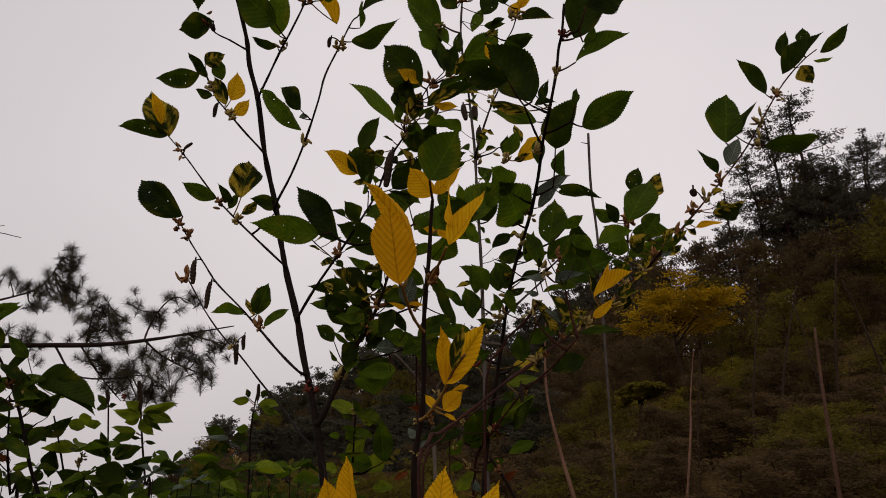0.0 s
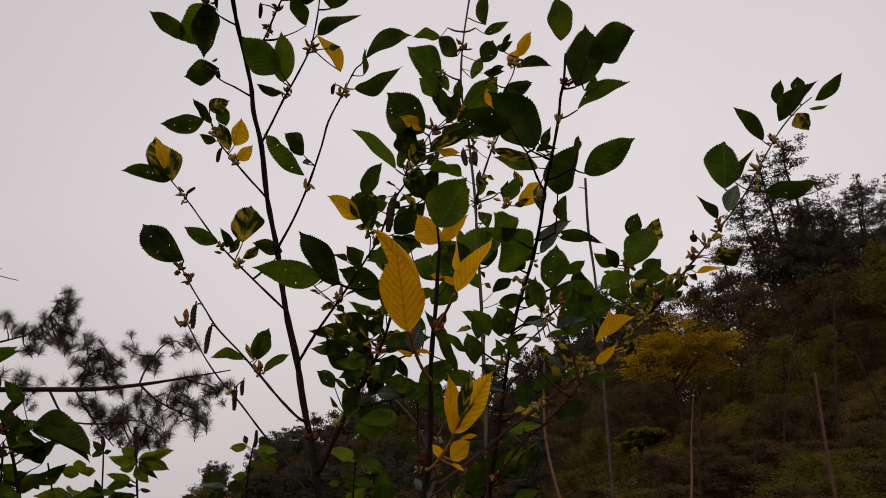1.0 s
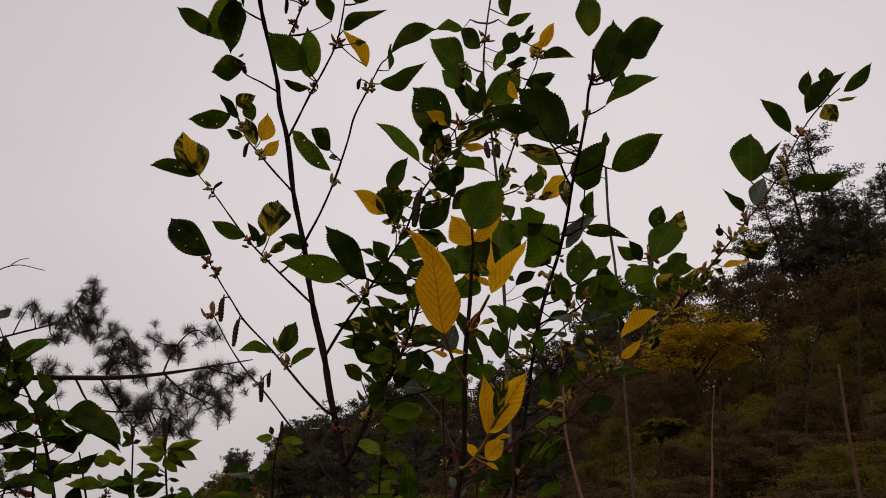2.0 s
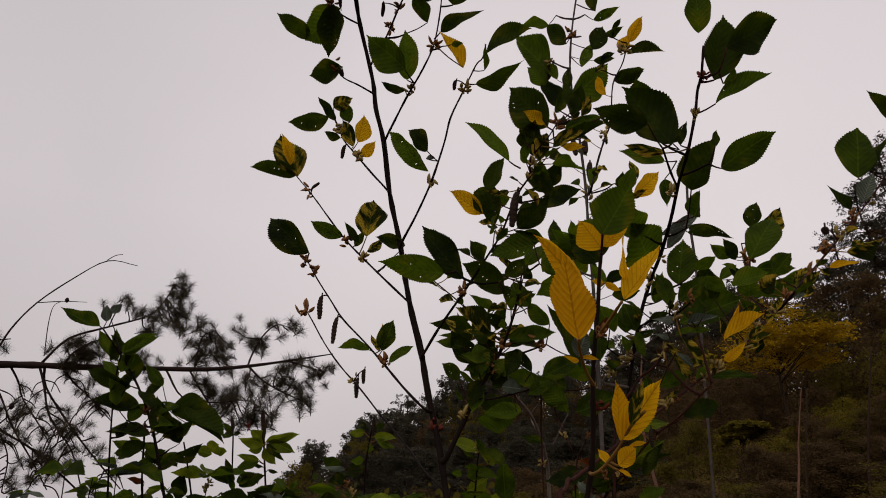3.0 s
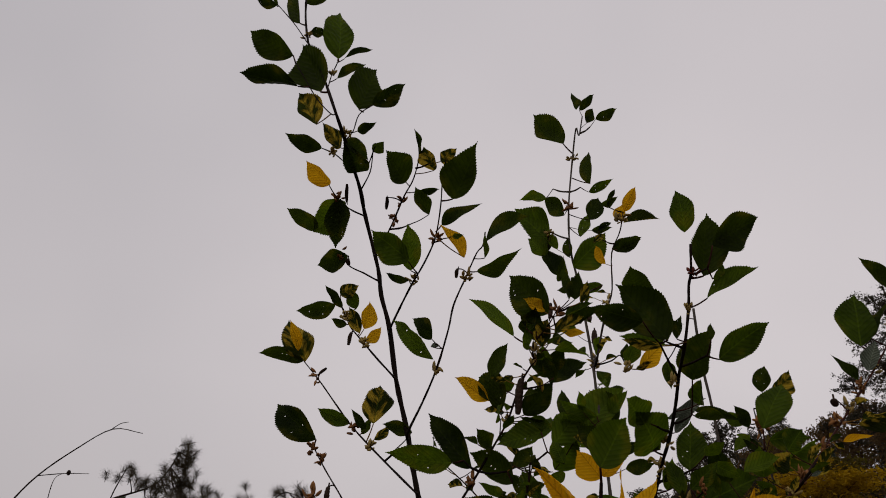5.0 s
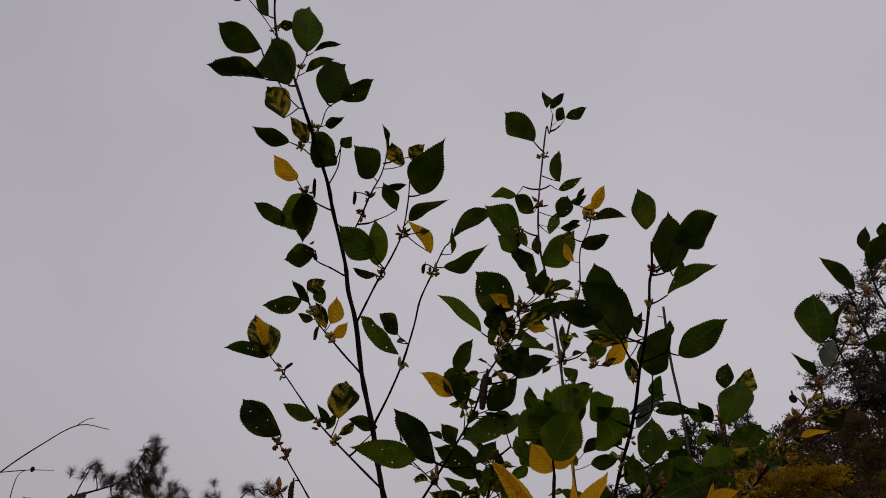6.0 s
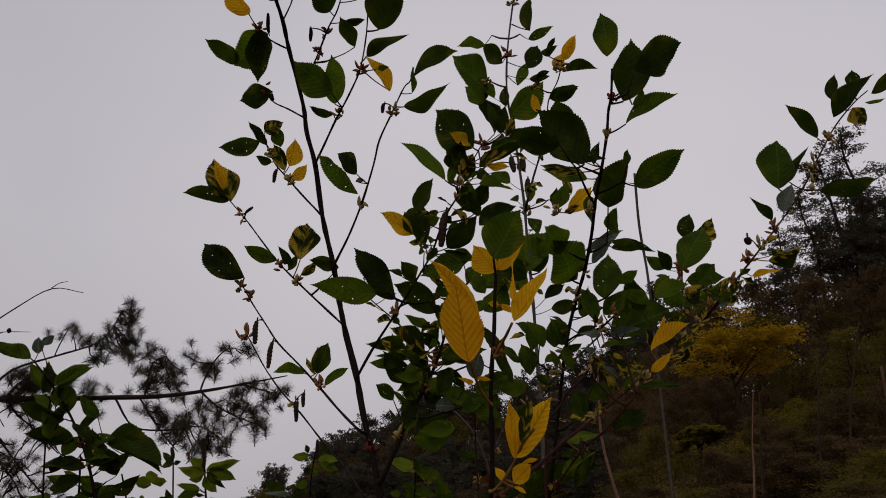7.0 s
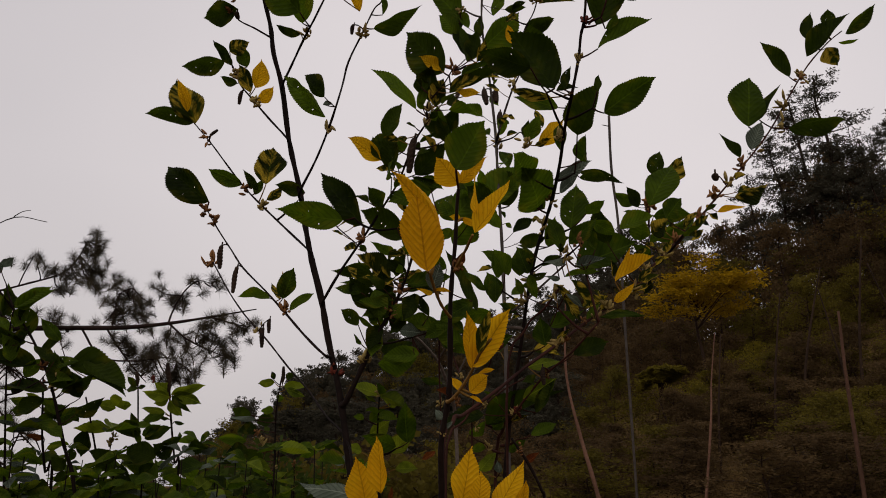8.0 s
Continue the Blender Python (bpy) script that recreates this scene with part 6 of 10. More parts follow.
catkin(b, (0.064, 1.524, 2.252), (0.067, 1.508, 2.210), 0.0060)
branch(b, BARK_POLE, [(0.079, 1.531, 2.246), (0.084, 1.528, 2.250), (0.089, 1.522, 2.248)], 0.0015, 0.0010, 'catkin_stalk')
catkin(b, (0.089, 1.522, 2.248), (0.087, 1.510, 2.215), 0.0060)
branch(b, BARK_POLE, [(0.101, 1.514, 2.181), (0.098, 1.511, 2.186), (0.096, 1.506, 2.188)], 0.0014, 0.0010, 'catkin_stalk')
catkin(b, (0.096, 1.506, 2.188), (0.093, 1.487, 2.138), 0.0059)
buds(b, (0.084, 1.533, 2.665), 1.29)
buds(b, (0.066, 1.533, 2.523), 1.30)
buds(b, (0.017, 1.532, 2.458), 1.32)
buds(b, (0.083, 1.542, 2.294), 1.32)
buds(b, (0.088, 1.484, 2.107), 1.28)
b = branch(shrub, BARK_BARK, [(0.077, 1.302, 2.023), (0.079, 1.258, 2.018), (0.096, 1.319, 2.097), (0.116, 1.380, 2.177), (0.135, 1.441, 2.249), (0.149, 1.502, 2.373), (0.181, 1.563, 2.471), (0.206, 1.624, 2.593)], 0.0020, 0.0012)
branch(b, BARK_BARK, [(0.196, 1.601, 2.546), (0.184, 1.604, 2.552), (0.165, 1.607, 2.567)], 0.0020, 0.0012, 'twig')
branch(b, BARK_BARK, [(0.162, 1.526, 2.410), (0.149, 1.526, 2.413), (0.131, 1.526, 2.425)], 0.0020, 0.0012, 'twig')
sprigs(b, [(0.077, 1.302, 2.023), (0.079, 1.258, 2.018), (0.096, 1.319, 2.097), (0.116, 1.380, 2.177), (0.135, 1.441, 2.249)], 9, 0.033, 'gv', 0.0)
leaf(b, (0.148, 1.609, 2.577), (0.190, 1.599, 2.593), (0.17, -0.54, -0.82), 0.81, 'g', (0.165, 1.607, 2.567))
leaf(b, (0.199, 1.590, 2.540), (0.230, 1.571, 2.597), (0.25, -0.86, -0.44), 0.77, 'y', (0.193, 1.594, 2.532))
leaf(b, (0.181, 1.600, 2.521), (0.198, 1.604, 2.569), (-0.07, -0.99, 0.11), 1.02, 'y', (0.193, 1.594, 2.532))
leaf(b, (0.195, 1.602, 2.516), (0.281, 1.605, 2.521), (0.03, -1.00, 0.06), 0.57, 'v', bow=-0.12)
leaf(b, (0.154, 1.532, 2.403), (0.219, 1.527, 2.418), (0.11, -0.70, -0.71), 0.92, 'g', (0.162, 1.526, 2.410))
leaf(b, (0.164, 1.610, 2.571), (0.185, 1.596, 2.612), (-0.52, -0.85, 0.01), 0.54, 'g')
leaf(b, (0.131, 1.479, 2.332), (0.116, 1.487, 2.385), (-0.65, -0.75, -0.07), 0.66, 'y', (0.145, 1.479, 2.327))
leaf(b, (0.162, 1.510, 2.385), (0.218, 1.513, 2.417), (0.40, -0.67, -0.63), 0.89, 'g', (0.153, 1.510, 2.385))
leaf(b, (0.129, 1.540, 2.456), (0.159, 1.530, 2.471), (-0.22, -0.96, -0.17), 0.81, 'g', (0.131, 1.526, 2.425))
leaf(b, (0.113, 1.510, 2.407), (0.138, 1.513, 2.430), (0.11, -0.99, 0.03), 0.86, 'v', (0.131, 1.526, 2.425))
buds(b, (0.188, 1.584, 2.511), 1.37)
buds(b, (0.116, 1.383, 2.181), 1.18)
b = branch(shrub, BARK_BARK, [(0.084, 1.382, 2.077), (0.080, 1.314, 2.032), (0.105, 1.291, 2.028), (0.119, 1.269, 2.028), (0.125, 1.247, 1.996)], 0.0015, 0.0009)
branch(b, BARK_BARK, [(0.122, 1.260, 2.016), (0.132, 1.261, 2.020), (0.141, 1.263, 2.027)], 0.0015, 0.0014, 'twig')
leaf(b, (0.126, 1.252, 2.004), (0.149, 1.238, 2.045), (-0.25, -0.95, -0.17), 0.93, 'b')
leaf(b, (0.156, 1.264, 2.035), (0.144, 1.265, 2.069), (0.20, -0.97, 0.14), 0.74, 'v', (0.141, 1.263, 2.027))
leaf(b, (0.145, 1.249, 1.993), (0.191, 1.257, 2.042), (0.42, -0.87, -0.25), 0.77, 'y', (0.125, 1.247, 1.996))
leaf(b, (0.140, 1.247, 1.993), (0.167, 1.241, 2.004), (0.16, -0.61, -0.78), 0.73, 'v', (0.125, 1.247, 1.996))
leaf(b, (0.122, 1.264, 2.020), (0.132, 1.255, 2.045), (-0.29, -0.93, -0.23), 0.93, 'g')
buds(b, (0.125, 1.247, 1.996), 1.05)
b = branch(shrub, BARK_BARK, [(0.126, 1.196, -0.030), (0.078, 1.050, 0.820), (0.058, 0.987, 1.270), (0.063, 0.980, 1.429), (0.071, 0.969, 1.514), (0.081, 0.957, 1.576), (0.088, 0.946, 1.620), (0.095, 0.934, 1.664), (0.104, 0.923, 1.707), (0.115, 0.909, 1.741), (0.119, 0.861, 1.753), (0.121, 0.804, 1.768), (0.120, 0.747, 1.781), (0.121, 0.703, 1.790), (0.127, 0.690, 1.820), (0.129, 0.682, 1.839), (0.131, 0.672, 1.848), (0.133, 0.663, 1.872)], 0.0026, 0.0011)
branch(b, BARK_BARK, [(0.130, 0.674, 1.847), (0.137, 0.673, 1.847), (0.146, 0.672, 1.851)], 0.0013, 0.0007, 'twig')
branch(b, BARK_BARK, [(0.120, 0.832, 1.761), (0.127, 0.829, 1.761), (0.138, 0.819, 1.764)], 0.0015, 0.0009, 'twig')
branch(b, BARK_BARK, [(0.120, 0.736, 1.783), (0.129, 0.731, 1.784), (0.142, 0.719, 1.786)], 0.0013, 0.0008, 'twig')
branch(b, BARK_BARK, [(0.110, 0.917, 1.724), (0.124, 0.914, 1.726), (0.145, 0.910, 1.734)], 0.0016, 0.0010, 'twig')
branch(b, BARK_BARK, [(0.120, 0.754, 1.780), (0.111, 0.731, 1.782), (0.097, 0.688, 1.786)], 0.0013, 0.0008, 'twig')
branch(b, BARK_BARK, [(0.121, 0.708, 1.789), (0.113, 0.703, 1.790), (0.106, 0.700, 1.792)], 0.0013, 0.0008, 'twig')
branch(b, BARK_BARK, [(0.120, 0.847, 1.757), (0.112, 0.843, 1.758), (0.105, 0.837, 1.760)], 0.0015, 0.0010, 'twig')
branch(b, BARK_BARK, [(0.093, 0.937, 1.653), (0.082, 0.936, 1.656), (0.066, 0.935, 1.667)], 0.0016, 0.0010, 'twig')
branch(b, BARK_BARK, [(0.086, 0.950, 1.604), (0.071, 0.949, 1.609), (0.049, 0.946, 1.625)], 0.0016, 0.0010, 'twig')
branch(b, BARK_BARK, [(0.084, 0.953, 1.593), (0.093, 0.952, 1.595), (0.100, 0.951, 1.600)], 0.0016, 0.0010, 'twig')
sprigs(b, [(0.071, 0.969, 1.514), (0.081, 0.957, 1.576), (0.088, 0.946, 1.620), (0.095, 0.934, 1.664), (0.104, 0.923, 1.707), (0.115, 0.909, 1.741), (0.119, 0.861, 1.753)], 5, 0.031, 'gbv', 0.0)
leaf(b, (0.129, 0.660, 1.883), (0.126, 0.649, 1.923), (0.06, -0.96, -0.26), 0.96, 'b')
leaf(b, (0.142, 0.674, 1.844), (0.156, 0.676, 1.913), (0.18, -0.98, -0.01), 0.85, 'g', (0.130, 0.677, 1.844))
leaf(b, (0.152, 0.663, 1.869), (0.200, 0.672, 1.902), (0.46, -0.74, -0.49), 0.98, 'g', (0.146, 0.672, 1.851))
leaf(b, (0.144, 0.685, 1.827), (0.194, 0.684, 1.856), (-0.22, -0.91, 0.34), 0.49, 'b', (0.127, 0.690, 1.820))
leaf(b, (0.150, 0.677, 1.842), (0.161, 0.678, 1.860), (0.55, -0.78, -0.29), 0.63, 'b', (0.146, 0.672, 1.851))
leaf(b, (0.133, 0.758, 1.778), (0.151, 0.720, 1.815), (-0.12, -0.96, 0.25), 1.02, 'g', (0.138, 0.819, 1.764))
leaf(b, (0.154, 0.727, 1.785), (0.200, 0.712, 1.814), (0.41, -0.86, -0.31), 0.83, 'b', (0.142, 0.719, 1.786), bow=-0.05)
leaf(b, (0.143, 0.696, 1.791), (0.145, 0.695, 1.807), (0.12, -0.98, -0.16), 0.76, 'g', (0.142, 0.719, 1.786))
leaf(b, (0.143, 0.800, 1.769), (0.142, 0.760, 1.779), (-0.48, -0.87, -0.08), 0.85, 'b', (0.120, 0.811, 1.766))
leaf(b, (0.125, 0.894, 1.787), (0.167, 0.880, 1.805), (0.15, -0.58, -0.80), 0.59, 'p', bow=-0.1)
leaf(b, (0.156, 0.907, 1.802), (0.208, 0.911, 1.788), (0.04, -1.00, -0.09), 0.40, 'g', (0.125, 0.894, 1.787))
leaf(b, (0.132, 0.897, 1.772), (0.152, 0.887, 1.789), (-0.30, -0.93, -0.19), 0.72, 'p', (0.125, 0.899, 1.772))
leaf(b, (0.154, 0.892, 1.789), (0.188, 0.899, 1.788), (0.12, -0.78, -0.62), 0.74, 'g', (0.149, 0.891, 1.795), bow=-0.16)
leaf(b, (0.144, 0.911, 1.734), (0.155, 0.923, 1.793), (-0.29, -0.92, 0.25), 1.02, 'b', (0.145, 0.910, 1.734))
leaf(b, (0.159, 0.890, 1.744), (0.176, 0.866, 1.751), (0.09, -0.89, -0.45), 0.85, 'b', (0.145, 0.910, 1.734))
leaf(b, (0.157, 0.913, 1.724), (0.166, 0.909, 1.740), (-0.09, -0.97, -0.21), 1.07, 'b', (0.145, 0.910, 1.734))
leaf(b, (0.119, 0.920, 1.715), (0.126, 0.901, 1.746), (0.19, -0.98, -0.08), 0.76, 'b', (0.107, 0.920, 1.716))
leaf(b, (0.168, 0.904, 1.739), (0.194, 0.906, 1.725), (-0.24, -0.82, -0.52), 0.99, 'b', (0.145, 0.910, 1.734))
leaf(b, (0.081, 0.659, 1.794), (0.037, 0.660, 1.812), (-0.26, -0.71, -0.65), 0.90, 'g', (0.097, 0.688, 1.786))
leaf(b, (0.103, 0.679, 1.785), (0.065, 0.673, 1.841), (-0.22, -0.97, 0.10), 1.02, 'g', (0.097, 0.688, 1.786))
leaf(b, (0.131, 0.870, 1.866), (0.079, 0.855, 1.872), (0.28, -0.96, 0.00), 0.62, 'b', (0.144, 0.870, 1.866))
leaf(b, (0.134, 0.895, 1.856), (0.136, 0.904, 1.825), (0.27, -0.92, -0.27), 0.96, 'b', (0.144, 0.870, 1.866))
leaf(b, (0.095, 0.698, 1.800), (0.082, 0.696, 1.813), (-0.02, -0.99, -0.13), 0.91, 'g', (0.106, 0.700, 1.792))
leaf(b, (0.114, 0.698, 1.794), (0.121, 0.696, 1.817), (-0.55, -0.83, 0.07), 0.69, 'g', (0.122, 0.698, 1.791))
leaf(b, (0.104, 0.714, 1.795), (0.066, 0.702, 1.798), (0.16, -0.73, -0.66), 0.46, 'v', (0.122, 0.698, 1.791))
leaf(b, (0.129, 0.864, 1.885), (0.155, 0.866, 1.889), (0.03, -0.99, 0.13), 0.64, 'g', (0.147, 0.866, 1.878))
leaf(b, (0.110, 0.856, 1.922), (0.094, 0.813, 1.939), (-0.31, -0.24, -0.92), 1.32, 'g', (0.147, 0.866, 1.878))
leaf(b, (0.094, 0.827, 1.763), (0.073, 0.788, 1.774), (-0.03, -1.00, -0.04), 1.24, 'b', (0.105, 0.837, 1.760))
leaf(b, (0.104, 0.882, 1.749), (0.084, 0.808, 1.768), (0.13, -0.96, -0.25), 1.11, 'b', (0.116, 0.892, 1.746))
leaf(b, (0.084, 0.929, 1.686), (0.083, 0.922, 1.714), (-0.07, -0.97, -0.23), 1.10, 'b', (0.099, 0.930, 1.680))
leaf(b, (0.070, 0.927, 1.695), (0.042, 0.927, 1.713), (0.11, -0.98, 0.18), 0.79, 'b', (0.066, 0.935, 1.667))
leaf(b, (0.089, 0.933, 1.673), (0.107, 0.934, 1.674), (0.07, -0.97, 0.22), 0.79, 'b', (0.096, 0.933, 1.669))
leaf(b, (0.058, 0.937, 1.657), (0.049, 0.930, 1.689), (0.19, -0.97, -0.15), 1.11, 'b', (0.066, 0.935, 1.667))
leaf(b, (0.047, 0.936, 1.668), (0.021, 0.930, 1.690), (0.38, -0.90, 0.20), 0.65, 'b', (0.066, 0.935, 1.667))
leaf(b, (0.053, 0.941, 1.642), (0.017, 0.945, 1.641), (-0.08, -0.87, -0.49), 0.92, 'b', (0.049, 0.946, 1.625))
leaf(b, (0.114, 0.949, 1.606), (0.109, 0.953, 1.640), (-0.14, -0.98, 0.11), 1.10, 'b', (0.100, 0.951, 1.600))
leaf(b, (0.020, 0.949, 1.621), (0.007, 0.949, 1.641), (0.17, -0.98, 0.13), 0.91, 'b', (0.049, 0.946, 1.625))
leaf(b, (0.128, 0.917, 1.719), (0.144, 0.915, 1.725), (-0.20, -0.97, 0.16), 0.80, 'g', (0.106, 0.921, 1.712))
buds(b, (0.134, 0.674, 1.847), 0.53, True)
buds(b, (0.114, 0.912, 1.738), 0.75)
buds(b, (0.118, 0.865, 1.753), 0.71)
buds(b, (0.097, 0.931, 1.675), 0.76)
buds(b, (0.127, 0.690, 1.820), 0.54)
buds(b, (0.119, 0.765, 1.777), 0.61)
b = branch(shrub, BARK_BARK, [(0.100, 0.929, 1.686), (0.096, 0.900, 1.681), (0.111, 0.887, 1.687), (0.131, 0.873, 1.689), (0.148, 0.860, 1.701)], 0.0014, 0.0010)
sprigs(b, [(0.100, 0.929, 1.686), (0.096, 0.900, 1.681), (0.111, 0.887, 1.687), (0.131, 0.873, 1.689)], 4, 0.027, 'gvp', 0.0)
leaf(b, (0.170, 1.059, 1.729), (0.256, 1.074, 1.768), (0.14, -0.99, 0.10), 0.86, 'b', (0.156, 1.058, 1.743), bow=-0.06)
leaf(b, (0.131, 0.875, 1.683), (0.106, 0.868, 1.682), (0.23, -0.91, 0.35), 0.62, 'p', (0.128, 0.875, 1.689))
leaf(b, (0.125, 0.880, 1.666), (0.106, 0.875, 1.668), (0.29, -0.91, 0.31), 0.62, 'p', (0.121, 0.880, 1.688))
leaf(b, (0.136, 0.873, 1.664), (0.156, 0.880, 1.635), (0.38, -0.92, 0.05), 0.65, 'v', (0.131, 0.873, 1.689))
leaf(b, (0.130, 0.877, 1.668), (0.168, 0.881, 1.675), (0.02, -0.87, 0.49), 0.46, 'b', (0.126, 0.877, 1.689))
buds(b, (0.131, 0.873, 1.689), 0.71)
buds(b, (0.145, 0.862, 1.699), 0.70)
b = branch(shrub, BARK_RED, [(0.076, 1.154, -0.030), (0.026, 0.850, 0.989), (0.005, 0.720, 1.439), (0.012, 0.750, 1.506), (0.021, 0.789, 1.516), (0.054, 0.829, 1.543), (0.084, 0.868, 1.570), (0.122, 0.907, 1.600), (0.170, 0.947, 1.639), (0.219, 0.986, 1.675), (0.274, 1.025, 1.733), (0.321, 1.065, 1.779), (0.372, 1.104, 1.834), (0.433, 1.143, 1.902), (0.499, 1.183, 1.980), (0.561, 1.222, 2.069), (0.616, 1.261, 2.144), (0.677, 1.301, 2.212), (0.727, 1.340, 2.260)], 0.0019, 0.0011)
branch(b, BARK_RED, [(0.654, 1.286, 2.187), (0.647, 1.286, 2.194), (0.641, 1.286, 2.203)], 0.0016, 0.0010, 'twig')
branch(b, BARK_RED, [(0.690, 1.311, 2.224), (0.683, 1.309, 2.229), (0.678, 1.308, 2.236)], 0.0016, 0.0010, 'twig')
branch(b, BARK_RED, [(0.490, 1.178, 1.970), (0.484, 1.178, 1.974), (0.478, 1.178, 1.980)], 0.0016, 0.0010, 'twig')
branch(b, BARK_RED, [(0.507, 1.188, 1.991), (0.516, 1.189, 1.989), (0.524, 1.190, 1.990)], 0.0016, 0.0010, 'twig')
sprigs(b, [(0.170, 0.947, 1.639), (0.219, 0.986, 1.675), (0.274, 1.025, 1.733), (0.321, 1.065, 1.779), (0.372, 1.104, 1.834), (0.433, 1.143, 1.902)], 14, 0.025, 'vvgv', 0.0)
leaf(b, (0.727, 1.330, 2.247), (0.776, 1.305, 2.293), (0.10, -0.83, -0.56), 0.66, 'g')
leaf(b, (0.696, 1.301, 2.212), (0.729, 1.294, 2.214), (-0.01, -0.30, -0.95), 0.52, 'b')
leaf(b, (0.623, 1.276, 2.169), (0.692, 1.247, 2.237), (-0.47, -0.88, 0.10), 0.64, 'g')
leaf(b, (0.634, 1.288, 2.212), (0.649, 1.291, 2.268), (-0.69, -0.69, 0.22), 0.65, 'g', (0.641, 1.286, 2.203))
leaf(b, (0.679, 1.305, 2.247), (0.686, 1.298, 2.279), (-0.13, -0.97, -0.19), 1.38, 'g', (0.678, 1.308, 2.236))
leaf(b, (0.667, 1.288, 2.194), (0.683, 1.293, 2.160), (-0.28, -0.92, -0.28), 1.49, 'v', (0.654, 1.286, 2.187))
leaf(b, (0.570, 1.238, 2.108), (0.528, 1.235, 2.175), (-0.07, -0.99, -0.09), 0.63, 'g', (0.582, 1.237, 2.097), bow=0.05)
leaf(b, (0.467, 1.178, 1.988), (0.481, 1.187, 2.079), (-0.08, -0.99, 0.11), 1.04, 'b', (0.478, 1.178, 1.980))
leaf(b, (0.488, 1.187, 2.005), (0.531, 1.186, 2.066), (-0.58, -0.71, 0.40), 0.54, 'g', (0.507, 1.188, 1.991), bow=-0.05)
leaf(b, (0.437, 1.148, 1.923), (0.410, 1.150, 1.965), (0.12, -0.99, 0.12), 0.56, 'g', (0.441, 1.148, 1.911))
leaf(b, (0.461, 1.163, 1.942), (0.478, 1.149, 1.983), (-0.51, -0.86, -0.09), 0.93, 'p', (0.466, 1.163, 1.941))
leaf(b, (0.535, 1.192, 1.991), (0.627, 1.194, 2.006), (0.14, -0.62, -0.77), 0.63, 'g', (0.524, 1.190, 1.990))
leaf(b, (0.410, 1.119, 1.848), (0.467, 1.130, 1.873), (0.40, -0.71, -0.58), 0.71, 'v', (0.387, 1.114, 1.851))
leaf(b, (0.377, 1.099, 1.819), (0.414, 1.091, 1.824), (-0.26, -0.89, 0.39), 0.50, 'y', (0.366, 1.099, 1.827))
leaf(b, (0.350, 1.089, 1.812), (0.361, 1.091, 1.796), (-0.69, -0.51, -0.52), 0.66, 'p')
leaf(b, (0.162, 0.942, 1.634), (0.178, 0.943, 1.654), (-0.43, -0.81, 0.40), 0.62, 'b')
leaf(b, (0.122, 0.907, 1.603), (0.138, 0.906, 1.618), (-0.42, -0.84, 0.35), 0.64, 'v')
leaf(b, (0.304, 1.050, 1.762), (0.327, 1.054, 1.769), (0.00, -0.88, 0.48), 0.52, 'p')
leaf(b, (0.273, 1.056, 1.773), (0.288, 1.028, 1.786), (-0.82, -0.53, -0.20), 1.37, 'v', (0.304, 1.050, 1.762))
leaf(b, (0.318, 1.065, 1.783), (0.337, 1.060, 1.806), (-0.47, -0.84, 0.26), 0.72, 'v', (0.321, 1.065, 1.779))
leaf(b, (0.297, 1.070, 1.799), (0.312, 1.043, 1.819), (-0.78, -0.60, -0.19), 1.39, 'b', (0.321, 1.065, 1.779))
leaf(b, (0.328, 1.065, 1.775), (0.349, 1.052, 1.799), (-0.62, -0.77, 0.16), 0.66, 'v', (0.321, 1.065, 1.779))
leaf(b, (0.322, 1.060, 1.766), (0.343, 1.062, 1.782), (-0.13, -0.94, 0.30), 0.86, 'v', (0.309, 1.055, 1.768))
leaf(b, (0.204, 0.981, 1.689), (0.256, 0.992, 1.725), (-0.11, -0.90, 0.43), 0.47, 'y', (0.213, 0.981, 1.671), bow=-0.05)
leaf(b, (0.200, 0.971, 1.661), (0.224, 0.962, 1.683), (-0.34, -0.94, -0.02), 0.62, 'y')
leaf(b, (0.214, 0.995, 1.708), (0.227, 0.988, 1.735), (0.37, -0.84, -0.39), 0.45, 'y', (0.232, 0.996, 1.690))
leaf(b, (0.200, 0.990, 1.740), (0.185, 0.966, 1.781), (-0.49, -0.66, -0.57), 1.03, 'g', (0.232, 0.996, 1.690))
leaf(b, (0.233, 1.006, 1.723), (0.251, 1.001, 1.737), (-0.40, -0.88, 0.24), 0.73, 'v', (0.246, 1.006, 1.704))
leaf(b, (0.236, 0.996, 1.692), (0.259, 1.001, 1.715), (-0.31, -0.80, 0.51), 0.59, 'v')
leaf(b, (0.241, 0.996, 1.677), (0.248, 0.989, 1.697), (0.34, -0.85, -0.41), 0.65, 'v', (0.226, 0.991, 1.682))
leaf(b, (0.203, 0.986, 1.697), (0.200, 0.981, 1.720), (0.45, -0.88, -0.14), 0.56, 'v', (0.219, 0.986, 1.675))
leaf(b, (0.219, 0.986, 1.675), (0.247, 0.987, 1.686), (-0.16, -0.86, 0.48), 0.55, 'v')
leaf(b, (0.177, 0.952, 1.639), (0.228, 0.947, 1.640), (-0.09, -0.83, 0.54), 0.38, 'b', (0.176, 0.952, 1.644))
leaf(b, (0.279, 1.030, 1.738), (0.290, 1.027, 1.756), (-0.51, -0.85, 0.16), 0.79, 'v')
leaf(b, (0.251, 1.032, 1.757), (0.245, 0.998, 1.786), (-0.46, -0.54, -0.71), 1.05, 'b', (0.279, 1.030, 1.738))
branch(b, BARK_RED, [(0.403, 1.124, 1.868), (0.395, 1.121, 1.879), (0.387, 1.119, 1.885)], 0.0010, 0.0007, 'catkin_stalk')
catkin(b, (0.387, 1.119, 1.885), (0.386, 1.119, 1.875), 0.0047)
buds(b, (0.438, 1.147, 1.908), 0.96)
